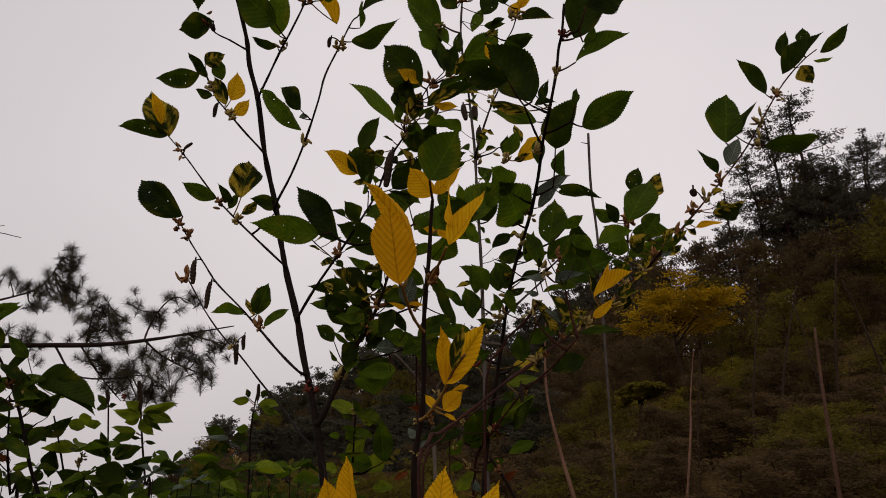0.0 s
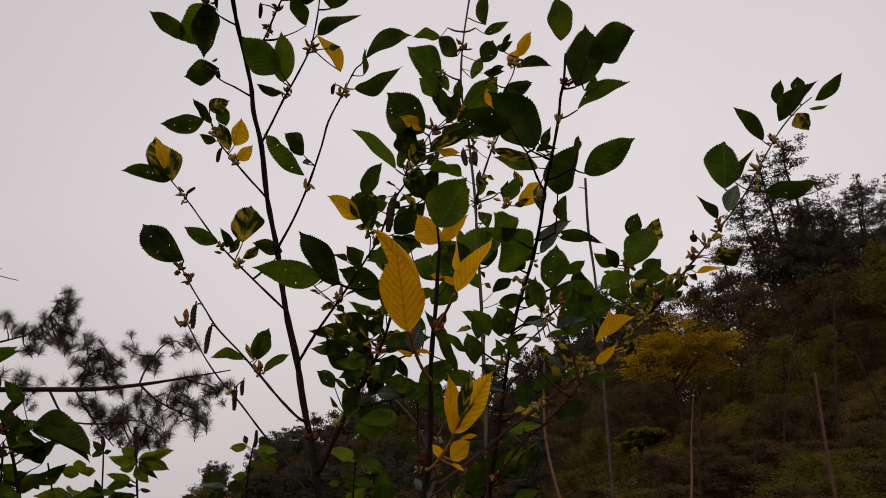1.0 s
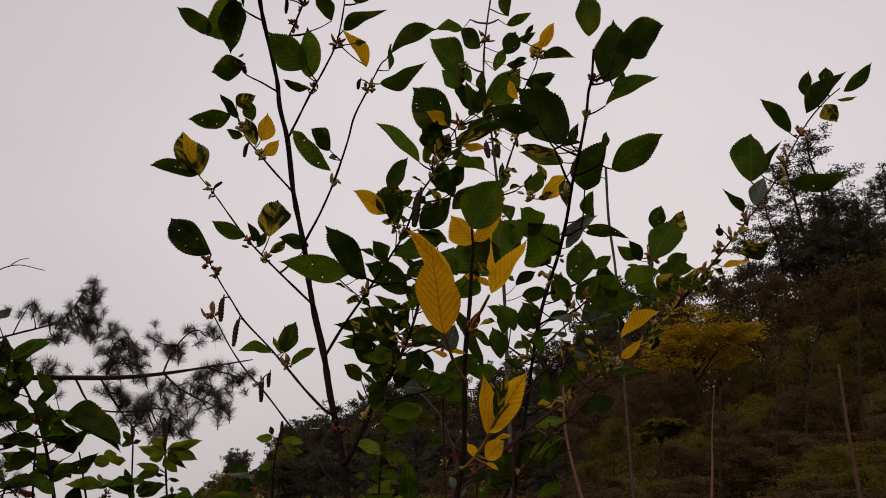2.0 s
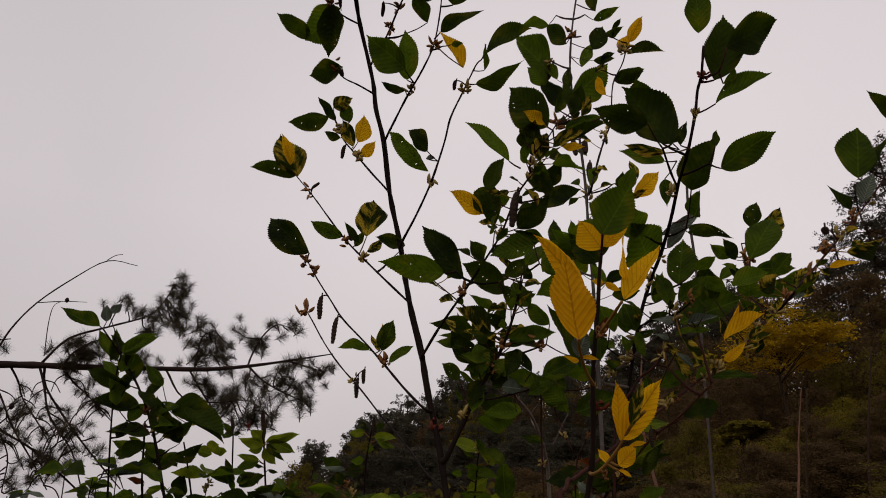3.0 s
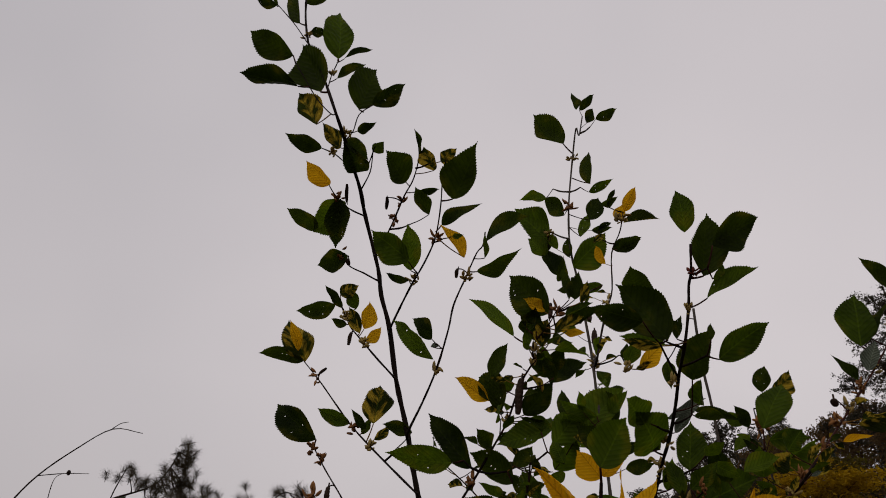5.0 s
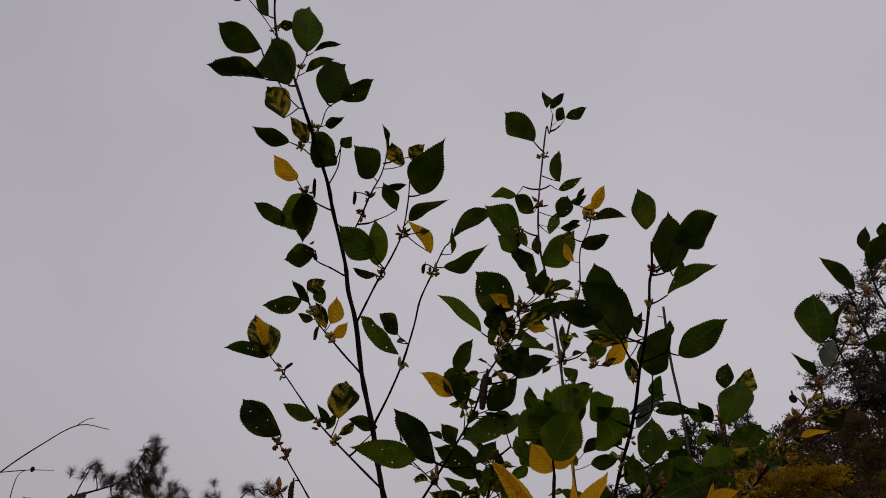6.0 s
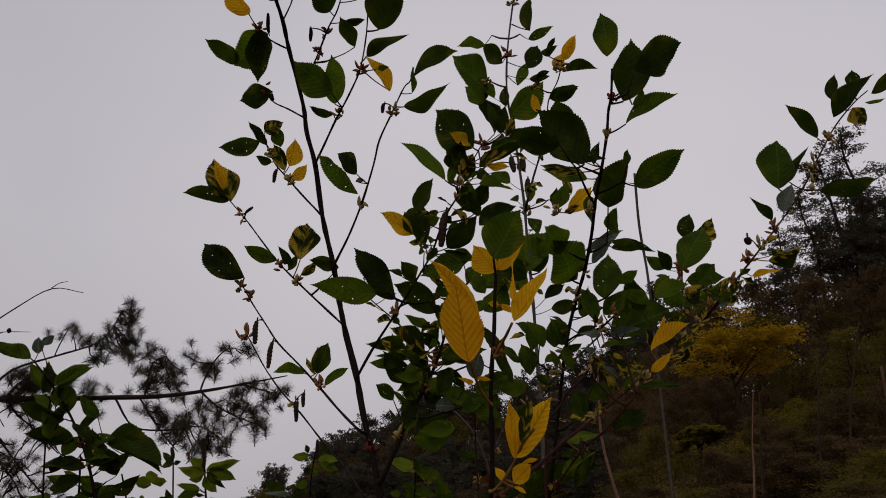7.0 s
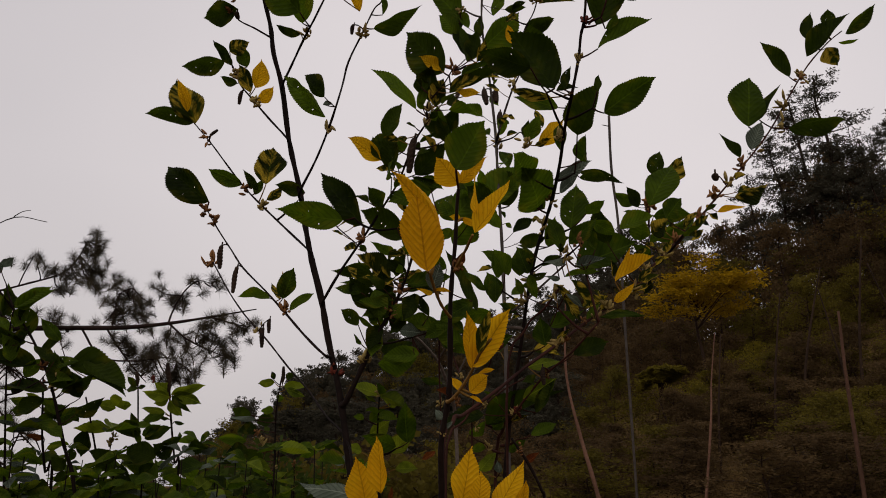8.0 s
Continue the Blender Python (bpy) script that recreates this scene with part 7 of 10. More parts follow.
buds(b, (0.132, 0.913, 1.607), 0.46)
buds(b, (0.158, 0.937, 1.630), 0.48)
buds(b, (0.187, 0.957, 1.652), 0.79)
buds(b, (0.251, 1.009, 1.709), 0.84)
buds(b, (0.301, 1.046, 1.759), 0.87)
buds(b, (0.345, 1.080, 1.805), 0.90)
buds(b, (0.408, 1.125, 1.872), 0.94)
buds(b, (0.471, 1.166, 1.947), 0.98)
buds(b, (0.536, 1.203, 2.034), 1.02)
buds(b, (0.593, 1.245, 2.113), 1.05)
buds(b, (0.593, 1.245, 2.113), 1.05)
buds(b, (0.382, 1.110, 1.849), 0.93)
buds(b, (0.524, 1.190, 1.990), 1.00)
buds(b, (0.278, 1.029, 1.736), 0.85)
buds(b, (0.226, 0.987, 1.679), 0.82)
buds(b, (0.170, 0.947, 1.639), 0.78)
b = branch(shrub, BARK_BARK, [(0.309, 1.012, 1.767), (0.281, 1.087, 1.738), (0.317, 1.244, 1.825), (0.355, 1.400, 1.917), (0.393, 1.557, 2.028)], 0.0016, 0.0011)
branch(b, BARK_BARK, [(0.393, 1.557, 2.028), (0.404, 1.557, 2.030), (0.419, 1.557, 2.039)], 0.0015, 0.0009, 'twig')
branch(b, BARK_BARK, [(0.375, 1.479, 1.973), (0.366, 1.485, 1.973), (0.360, 1.489, 1.977)], 0.0015, 0.0009, 'twig')
branch(b, BARK_BARK, [(0.341, 1.342, 1.882), (0.328, 1.348, 1.882), (0.317, 1.352, 1.886)], 0.0015, 0.0009, 'twig')
sprigs(b, [(0.309, 1.012, 1.767), (0.281, 1.087, 1.738), (0.317, 1.244, 1.825), (0.355, 1.400, 1.917)], 5, 0.029, 'gbv', 0.0)
leaf(b, (0.342, 1.331, 1.914), (0.398, 1.358, 2.000), (-0.08, -0.93, 0.35), 0.87, 'b', (0.341, 1.342, 1.882))
leaf(b, (0.414, 1.552, 2.060), (0.426, 1.541, 2.111), (-0.42, -0.90, -0.08), 1.13, 'g', (0.419, 1.557, 2.039))
leaf(b, (0.437, 1.553, 2.049), (0.472, 1.542, 2.100), (0.10, -0.96, -0.28), 1.06, 'v', (0.419, 1.557, 2.039))
leaf(b, (0.344, 1.316, 1.890), (0.409, 1.317, 1.893), (0.03, -0.84, -0.54), 0.89, 'b', (0.336, 1.322, 1.871), bow=-0.06)
leaf(b, (0.321, 1.243, 1.827), (0.394, 1.247, 1.868), (0.31, -0.82, -0.47), 0.65, 'b', (0.317, 1.244, 1.825))
leaf(b, (0.358, 1.480, 1.966), (0.335, 1.465, 2.004), (0.05, -0.94, -0.33), 0.91, 'g', (0.370, 1.459, 1.958))
leaf(b, (0.355, 1.499, 1.978), (0.317, 1.496, 2.004), (-0.31, -0.79, -0.53), 0.94, 'b', (0.360, 1.489, 1.977))
leaf(b, (0.332, 1.342, 1.881), (0.311, 1.347, 1.904), (-0.18, -0.98, 0.05), 0.92, 'g', (0.341, 1.342, 1.882))
leaf(b, (0.298, 1.362, 1.888), (0.330, 1.369, 1.917), (-0.12, -0.92, 0.38), 0.78, 'b', (0.317, 1.352, 1.886))
leaf(b, (0.311, 1.224, 1.814), (0.342, 1.232, 1.848), (0.49, -0.83, -0.26), 0.72, 'b')
buds(b, (0.368, 1.453, 1.954), 1.24)
b = branch(shrub, BARK_RED, [(0.020, 1.171, -0.030), (0.045, 1.056, 0.995), (0.055, 1.008, 1.445), (0.065, 0.980, 1.515), (0.073, 0.955, 1.526), (0.107, 0.930, 1.567), (0.136, 0.905, 1.590), (0.164, 0.880, 1.619)], 0.0022, 0.0010)
branch(b, BARK_RED, [(0.062, 0.987, 1.497), (0.072, 0.978, 1.498), (0.080, 0.971, 1.503)], 0.0016, 0.0010, 'twig')
branch(b, BARK_RED, [(0.061, 0.990, 1.489), (0.050, 0.988, 1.493), (0.042, 0.987, 1.500)], 0.0016, 0.0010, 'twig')
branch(b, BARK_RED, [(0.154, 0.889, 1.608), (0.141, 0.890, 1.617), (0.123, 0.892, 1.637)], 0.0016, 0.0010, 'twig')
branch(b, BARK_RED, [(0.164, 0.880, 1.619), (0.160, 0.880, 1.638), (0.153, 0.880, 1.676)], 0.0016, 0.0010, 'twig')
sprigs(b, [(0.065, 0.980, 1.515), (0.073, 0.955, 1.526), (0.107, 0.930, 1.567), (0.136, 0.905, 1.590)], 5, 0.036, 'ggb', 0.0)
leaf(b, (0.045, 0.980, 1.520), (0.134, 0.952, 1.557), (-0.38, -0.89, 0.25), 0.51, 'g', (0.065, 0.980, 1.515))
leaf(b, (0.092, 0.930, 1.579), (0.133, 0.931, 1.585), (-0.05, -0.89, 0.46), 0.65, 's', (0.107, 0.930, 1.567))
leaf(b, (0.086, 0.942, 1.546), (0.124, 0.942, 1.569), (0.17, -0.94, -0.30), 0.92, 's', (0.090, 0.942, 1.546))
leaf(b, (0.083, 0.952, 1.529), (0.105, 0.955, 1.535), (-0.03, -0.84, 0.54), 0.63, 'p', (0.078, 0.952, 1.531))
leaf(b, (0.073, 0.958, 1.523), (0.093, 0.960, 1.529), (-0.10, -0.85, 0.52), 0.64, 'v')
leaf(b, (0.061, 0.997, 1.467), (0.058, 0.995, 1.481), (-0.01, -0.99, -0.14), 1.10, 'p', (0.057, 1.001, 1.462))
leaf(b, (0.052, 0.980, 1.515), (0.075, 0.976, 1.531), (-0.26, -0.96, 0.12), 0.93, 'b', (0.063, 0.983, 1.506))
leaf(b, (0.038, 1.001, 1.469), (0.058, 0.998, 1.491), (-0.25, -0.96, 0.13), 0.93, 's', (0.057, 1.001, 1.462))
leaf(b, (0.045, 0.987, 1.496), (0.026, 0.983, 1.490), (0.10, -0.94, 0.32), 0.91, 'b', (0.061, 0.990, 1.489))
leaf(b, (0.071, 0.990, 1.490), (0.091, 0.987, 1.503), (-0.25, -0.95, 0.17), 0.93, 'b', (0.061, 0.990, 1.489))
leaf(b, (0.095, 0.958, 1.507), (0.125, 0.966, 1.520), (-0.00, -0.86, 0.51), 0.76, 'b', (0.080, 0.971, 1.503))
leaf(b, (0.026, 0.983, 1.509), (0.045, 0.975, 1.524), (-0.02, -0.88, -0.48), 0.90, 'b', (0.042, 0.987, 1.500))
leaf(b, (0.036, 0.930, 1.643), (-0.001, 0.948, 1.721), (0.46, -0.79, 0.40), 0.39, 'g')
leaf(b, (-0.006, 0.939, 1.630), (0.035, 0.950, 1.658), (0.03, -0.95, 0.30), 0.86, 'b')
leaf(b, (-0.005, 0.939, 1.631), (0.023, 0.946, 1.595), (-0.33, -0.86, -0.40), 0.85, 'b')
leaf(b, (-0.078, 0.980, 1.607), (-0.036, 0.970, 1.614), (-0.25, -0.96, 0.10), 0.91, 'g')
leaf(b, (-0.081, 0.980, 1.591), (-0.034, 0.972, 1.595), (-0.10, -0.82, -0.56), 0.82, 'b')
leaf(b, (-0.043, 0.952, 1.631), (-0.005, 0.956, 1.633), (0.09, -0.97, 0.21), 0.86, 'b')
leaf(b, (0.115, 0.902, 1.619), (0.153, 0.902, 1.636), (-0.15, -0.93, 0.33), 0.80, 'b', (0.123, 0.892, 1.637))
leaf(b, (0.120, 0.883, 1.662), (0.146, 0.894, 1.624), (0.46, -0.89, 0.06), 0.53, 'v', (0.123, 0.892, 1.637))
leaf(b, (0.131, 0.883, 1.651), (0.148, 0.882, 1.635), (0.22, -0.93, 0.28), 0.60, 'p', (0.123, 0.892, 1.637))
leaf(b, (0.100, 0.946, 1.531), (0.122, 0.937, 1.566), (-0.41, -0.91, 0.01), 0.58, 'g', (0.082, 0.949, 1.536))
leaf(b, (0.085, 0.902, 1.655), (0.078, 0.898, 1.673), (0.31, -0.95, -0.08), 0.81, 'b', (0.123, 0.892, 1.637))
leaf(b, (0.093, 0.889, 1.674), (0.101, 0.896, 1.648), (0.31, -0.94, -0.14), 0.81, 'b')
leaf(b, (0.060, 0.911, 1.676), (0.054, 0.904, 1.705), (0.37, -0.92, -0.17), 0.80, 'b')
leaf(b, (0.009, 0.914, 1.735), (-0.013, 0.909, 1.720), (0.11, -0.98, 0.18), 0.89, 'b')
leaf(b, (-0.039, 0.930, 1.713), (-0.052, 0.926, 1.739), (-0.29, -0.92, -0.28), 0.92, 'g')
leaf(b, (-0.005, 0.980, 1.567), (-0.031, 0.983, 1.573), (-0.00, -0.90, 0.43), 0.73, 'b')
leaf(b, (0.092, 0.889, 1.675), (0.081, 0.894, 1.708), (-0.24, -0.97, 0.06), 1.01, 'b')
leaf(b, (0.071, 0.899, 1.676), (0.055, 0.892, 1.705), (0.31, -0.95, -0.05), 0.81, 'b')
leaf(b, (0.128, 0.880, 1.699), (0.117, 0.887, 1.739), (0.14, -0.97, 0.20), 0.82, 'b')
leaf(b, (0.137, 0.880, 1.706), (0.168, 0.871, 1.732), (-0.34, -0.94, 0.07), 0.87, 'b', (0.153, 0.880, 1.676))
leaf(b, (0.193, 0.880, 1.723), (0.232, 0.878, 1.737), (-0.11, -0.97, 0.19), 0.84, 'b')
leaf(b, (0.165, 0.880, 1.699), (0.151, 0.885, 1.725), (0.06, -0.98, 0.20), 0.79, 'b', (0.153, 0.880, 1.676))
leaf(b, (0.144, 0.880, 1.681), (0.176, 0.878, 1.689), (-0.15, -0.92, 0.36), 0.66, 'p', (0.153, 0.880, 1.676))
branch(b, BARK_RED, [(0.115, 0.924, 1.573), (0.111, 0.921, 1.576), (0.107, 0.919, 1.577)], 0.0010, 0.0007, 'catkin_stalk')
catkin(b, (0.107, 0.919, 1.577), (0.107, 0.919, 1.558), 0.0025)
buds(b, (0.079, 0.951, 1.533), 0.48, True)
buds(b, (0.112, 0.926, 1.571), 0.47, True)
buds(b, (0.054, 0.920, 1.597), 0.77, True)
buds(b, (0.005, 0.945, 1.602), 0.48)
buds(b, (0.044, 0.944, 1.572), 0.30)
buds(b, (-0.006, 0.967, 1.544), 0.50)
buds(b, (0.051, 0.946, 1.623), 0.47)
buds(b, (0.076, 0.953, 1.529), 0.49)
buds(b, (0.033, 0.962, 1.518), 0.50)
buds(b, (0.049, 0.988, 1.494), 0.51)
buds(b, (0.122, 0.907, 1.600), 0.74)
buds(b, (0.112, 0.926, 1.571), 0.47)
b = branch(shrub, BARK_BARK, [(0.039, 1.183, -0.030), (0.091, 1.013, 0.826), (0.113, 0.940, 1.276), (0.104, 0.920, 1.431), (0.101, 0.913, 1.448), (0.087, 0.907, 1.476), (0.070, 0.900, 1.501)], 0.0017, 0.0014)
leaf(b, (0.084, 0.907, 1.476), (0.099, 0.906, 1.487), (-0.32, -0.88, 0.35), 0.80, 'r')
buds(b, (0.078, 0.903, 1.489), 0.46)
b = branch(shrub, BARK_PALE, [(0.046, 1.141, -0.030), (0.018, 1.268, 1.053), (0.006, 1.322, 1.503), (-0.001, 1.300, 1.583), (-0.009, 1.275, 1.606), (-0.021, 1.250, 1.633), (-0.046, 1.225, 1.660), (-0.070, 1.200, 1.673)], 0.0034, 0.0018)
b = branch(shrub, BARK_PALE, [(-0.012, 1.269, 1.613), (-0.023, 1.300, 1.639), (-0.013, 1.250, 1.649), (-0.001, 1.200, 1.660)], 0.0015, 0.0009)
b = branch(shrub, BARK_PALE, [(0.089, 0.944, 1.625), (0.061, 0.950, 1.632), (0.088, 0.933, 1.652), (0.111, 0.917, 1.670), (0.135, 0.900, 1.689)], 0.0018, 0.0010)
buds(b, (0.088, 0.929, 1.654), 0.77)
buds(b, (0.070, 0.944, 1.639), 0.78)
b = branch(shrub, BARK_RED, [(0.107, 1.187, -0.030), (0.078, 0.993, 1.084), (0.066, 0.910, 1.534), (0.087, 0.900, 1.614), (0.108, 0.890, 1.636), (0.124, 0.880, 1.656)], 0.0014, 0.0010)
buds(b, (0.120, 0.883, 1.651), 0.72)
b = branch(shrub, BARK_PALE, [(0.006, 1.000, 1.566), (0.015, 1.000, 1.585), (0.024, 1.000, 1.603)], 0.0011, 0.0008)
b = branch(shrub, BARK_RED, [(0.128, 1.092, -0.030), (0.040, 0.945, 0.995), (0.002, 0.882, 1.445), (0.022, 0.900, 1.520), (0.040, 0.917, 1.535), (0.065, 0.933, 1.555), (0.095, 0.950, 1.572)], 0.0014, 0.0007)
buds(b, (0.043, 0.915, 1.535), 0.46)
b = branch(shrub, BARK_RED, [(0.118, 1.110, -0.030), (0.055, 1.012, 1.035), (0.029, 0.970, 1.485), (0.040, 0.950, 1.565), (0.049, 0.935, 1.581), (0.054, 0.920, 1.597)], 0.0011, 0.0007)
buds(b, (0.042, 0.942, 1.570), 0.30)
b = branch(shrub, BARK_RED, [(0.061, 1.126, -0.030), (0.012, 1.012, 1.132), (-0.008, 0.962, 1.582), (0.001, 0.950, 1.613), (0.013, 0.935, 1.580), (0.025, 0.920, 1.552)], 0.0011, 0.0007)
buds(b, (0.018, 0.929, 1.569), 0.47)

# sapling
b = branch(sapling, BARK_BARK, [(-0.087, 1.290, -0.030), (-0.091, 1.177, 0.823), (-0.092, 1.129, 1.273), (-0.092, 1.100, 1.424), (-0.091, 1.067, 1.479), (-0.086, 1.033, 1.518), (-0.081, 1.000, 1.556)], 0.0025, 0.0008)
whorl(b, (-0.081, 1.000, 1.556), 5, 0.032, 'sbs')
whorl(b, (-0.083, 1.012, 1.535), 4, 0.030, 'bs')
buds(b, (-0.081, 0.998, 1.560), 0.60)
branch(b, BARK_BARK, [(-0.090, 1.058, 1.489), (-0.076, 1.055, 1.490), (-0.065, 1.051, 1.496)], 0.0016, 0.0010, 'twig')
branch(b, BARK_BARK, [(-0.091, 1.079, 1.459), (-0.103, 1.075, 1.463), (-0.113, 1.072, 1.470)], 0.0016, 0.0010, 'twig')
leaf(b, (-0.050, 1.046, 1.503), (-0.053, 1.030, 1.551), (0.33, -0.90, -0.27), 0.87, 'b', (-0.065, 1.051, 1.496))
leaf(b, (-0.095, 1.025, 1.528), (-0.076, 1.023, 1.545), (0.02, -0.99, -0.17), 1.08, 'b', (-0.086, 1.029, 1.523))
leaf(b, (-0.102, 1.025, 1.531), (-0.115, 1.023, 1.533), (0.13, -0.99, -0.07), 1.07, 'b', (-0.086, 1.029, 1.523))
leaf(b, (-0.065, 1.050, 1.499), (-0.106, 1.038, 1.512), (0.16, -0.92, -0.37), 0.92, 'b', (-0.090, 1.058, 1.489))
leaf(b, (-0.069, 1.008, 1.547), (-0.081, 1.002, 1.563), (0.62, -0.77, 0.16), 0.65, 's', (-0.083, 1.012, 1.542))
leaf(b, (-0.086, 1.008, 1.549), (-0.099, 1.003, 1.556), (0.51, -0.79, 0.35), 0.64, 's', (-0.082, 1.008, 1.547))
leaf(b, (-0.069, 1.008, 1.543), (-0.059, 1.010, 1.547), (0.11, -0.97, 0.22), 0.93, 's', (-0.083, 1.012, 1.542))
leaf(b, (-0.073, 1.054, 1.492), (-0.045, 1.056, 1.513), (0.08, -1.00, -0.05), 1.08, 's', (-0.090, 1.058, 1.489))
leaf(b, (-0.096, 1.038, 1.512), (-0.072, 1.038, 1.529), (0.08, -0.99, -0.09), 1.08, 's', (-0.088, 1.042, 1.509))
leaf(b, (-0.108, 1.054, 1.492), (-0.128, 1.047, 1.499), (0.37, -0.91, 0.20), 0.92, 's', (-0.091, 1.062, 1.484))
leaf(b, (-0.130, 1.067, 1.479), (-0.168, 1.074, 1.483), (-0.13, -0.86, 0.50), 0.76, 'b', (-0.113, 1.072, 1.470))
leaf(b, (-0.067, 1.071, 1.472), (-0.039, 1.075, 1.473), (0.13, -0.95, 0.27), 0.92, 's', (-0.091, 1.075, 1.466))

# left shrub
b = branch(left_shrub, BARK_BARK, [(-0.678, 1.280, -0.030), (-0.577, 1.247, 0.840), (-0.534, 1.232, 1.290), (-0.549, 1.220, 1.446), (-0.566, 1.206, 1.507), (-0.586, 1.192, 1.581), (-0.608, 1.178, 1.638), (-0.638, 1.164, 1.688), (-0.678, 1.150, 1.738)], 0.0037, 0.0013)
branch(b, BARK_BARK, [(-0.594, 1.187, 1.603), (-0.583, 1.186, 1.608), (-0.566, 1.185, 1.621)], 0.0016, 0.0010, 'twig')
branch(b, BARK_BARK, [(-0.579, 1.197, 1.554), (-0.569, 1.196, 1.558), (-0.560, 1.195, 1.565)], 0.0016, 0.0010, 'twig')
branch(b, BARK_BARK, [(-0.592, 1.188, 1.596), (-0.607, 1.186, 1.596), (-0.630, 1.183, 1.604)], 0.0016, 0.0010, 'twig')
branch(b, BARK_BARK, [(-0.571, 1.202, 1.526), (-0.581, 1.201, 1.528), (-0.590, 1.201, 1.533)], 0.0016, 0.0010, 'twig')
leaf(b, (-0.684, 1.150, 1.742), (-0.751, 1.142, 1.770), (0.32, -0.80, 0.52), 0.61, 'b', (-0.678, 1.150, 1.738))
leaf(b, (-0.652, 1.162, 1.691), (-0.691, 1.160, 1.740), (0.62, -0.63, 0.47), 0.68, 'b', (-0.643, 1.162, 1.694))
leaf(b, (-0.649, 1.160, 1.704), (-0.583, 1.142, 1.730), (-0.30, -0.95, 0.09), 0.59, 'b', (-0.648, 1.160, 1.700))
leaf(b, (-0.674, 1.150, 1.749), (-0.677, 1.147, 1.775), (0.50, -0.87, -0.05), 1.05, 'p', (-0.678, 1.150, 1.738))
leaf(b, (-0.627, 1.173, 1.654), (-0.701, 1.167, 1.677), (-0.09, -0.84, -0.53), 0.70, 'g', (-0.616, 1.174, 1.651))
leaf(b, (-0.623, 1.171, 1.663), (-0.636, 1.158, 1.708), (0.41, -0.90, -0.14), 1.00, 'g')
leaf(b, (-0.603, 1.178, 1.638), (-0.581, 1.182, 1.670), (0.02, -0.99, 0.10), 0.74, 'g', (-0.608, 1.178, 1.638))
leaf(b, (-0.611, 1.181, 1.622), (-0.683, 1.166, 1.633), (0.25, -0.88, 0.39), 0.78, 'g', (-0.600, 1.183, 1.617))
leaf(b, (-0.596, 1.190, 1.588), (-0.670, 1.198, 1.588), (-0.08, -0.83, 0.56), 0.52, 'g', (-0.589, 1.190, 1.588))
leaf(b, (-0.564, 1.192, 1.586), (-0.588, 1.179, 1.641), (0.21, -0.97, -0.14), 0.95, 'g', (-0.584, 1.194, 1.572))
leaf(b, (-0.562, 1.183, 1.625), (-0.456, 1.152, 1.572), (0.13, -0.72, 0.68), 0.63, 'g', (-0.566, 1.185, 1.621))
leaf(b, (-0.573, 1.192, 1.582), (-0.518, 1.174, 1.606), (0.18, -0.56, -0.81), 0.64, 'g', (-0.584, 1.194, 1.572))
leaf(b, (-0.649, 1.167, 1.662), (-0.682, 1.172, 1.693), (0.46, -0.68, 0.57), 0.73, 'b', (-0.623, 1.171, 1.663))
leaf(b, (-0.585, 1.183, 1.622), (-0.542, 1.180, 1.627), (-0.11, -0.96, 0.26), 0.79, 'b', (-0.600, 1.183, 1.617))
leaf(b, (-0.599, 1.194, 1.573), (-0.642, 1.196, 1.547), (-0.07, -1.00, 0.03), 0.84, 'g', (-0.584, 1.194, 1.572))
leaf(b, (-0.578, 1.197, 1.549), (-0.610, 1.197, 1.573), (0.40, -0.75, 0.53), 0.78, 'b', (-0.576, 1.199, 1.544))
leaf(b, (-0.552, 1.199, 1.550), (-0.513, 1.203, 1.576), (0.41, -0.76, -0.50), 0.86, 'g', (-0.574, 1.201, 1.535))
leaf(b, (-0.545, 1.194, 1.574), (-0.566, 1.186, 1.615), (0.17, -0.98, -0.10), 0.94, 'g', (-0.560, 1.195, 1.565))
leaf(b, (-0.628, 1.183, 1.604), (-0.606, 1.185, 1.631), (0.45, -0.84, -0.30), 0.99, 'b')
leaf(b, (-0.593, 1.187, 1.606), (-0.551, 1.179, 1.597), (-0.09, -0.90, 0.42), 0.83, 'b')
leaf(b, (-0.656, 1.173, 1.637), (-0.632, 1.171, 1.663), (0.43, -0.79, -0.44), 0.98, 'g', (-0.630, 1.183, 1.604))
leaf(b, (-0.579, 1.178, 1.656), (-0.607, 1.166, 1.689), (0.61, -0.75, 0.26), 0.83, 'b', (-0.566, 1.185, 1.621))
leaf(b, (-0.530, 1.192, 1.600), (-0.511, 1.182, 1.624), (0.51, -0.59, -0.62), 0.82, 's', (-0.566, 1.185, 1.621))
leaf(b, (-0.605, 1.199, 1.540), (-0.560, 1.189, 1.516), (0.19, -0.72, 0.66), 0.73, 'b', (-0.590, 1.201, 1.533))
leaf(b, (-0.644, 1.188, 1.579), (-0.632, 1.191, 1.605), (0.17, -0.98, 0.03), 0.88, 'g', (-0.630, 1.183, 1.604))
leaf(b, (-0.640, 1.160, 1.705), (-0.666, 1.156, 1.730), (0.58, -0.68, 0.46), 0.67, 'g', (-0.648, 1.160, 1.700))
buds(b, (-0.585, 1.186, 1.607), 1.00)
buds(b, (-0.601, 1.183, 1.619), 0.99)
b = branch(left_shrub, BARK_BARK, [(-0.669, 1.288, -0.030), (-0.644, 1.230, 0.810), (-0.633, 1.206, 1.260), (-0.638, 1.200, 1.420), (-0.651, 1.183, 1.577), (-0.651, 1.167, 1.657), (-0.640, 1.150, 1.700)], 0.0027, 0.0009)
branch(b, BARK_BARK, [(-0.640, 1.150, 1.700), (-0.650, 1.150, 1.716), (-0.658, 1.150, 1.736)], 0.0016, 0.0010, 'twig')
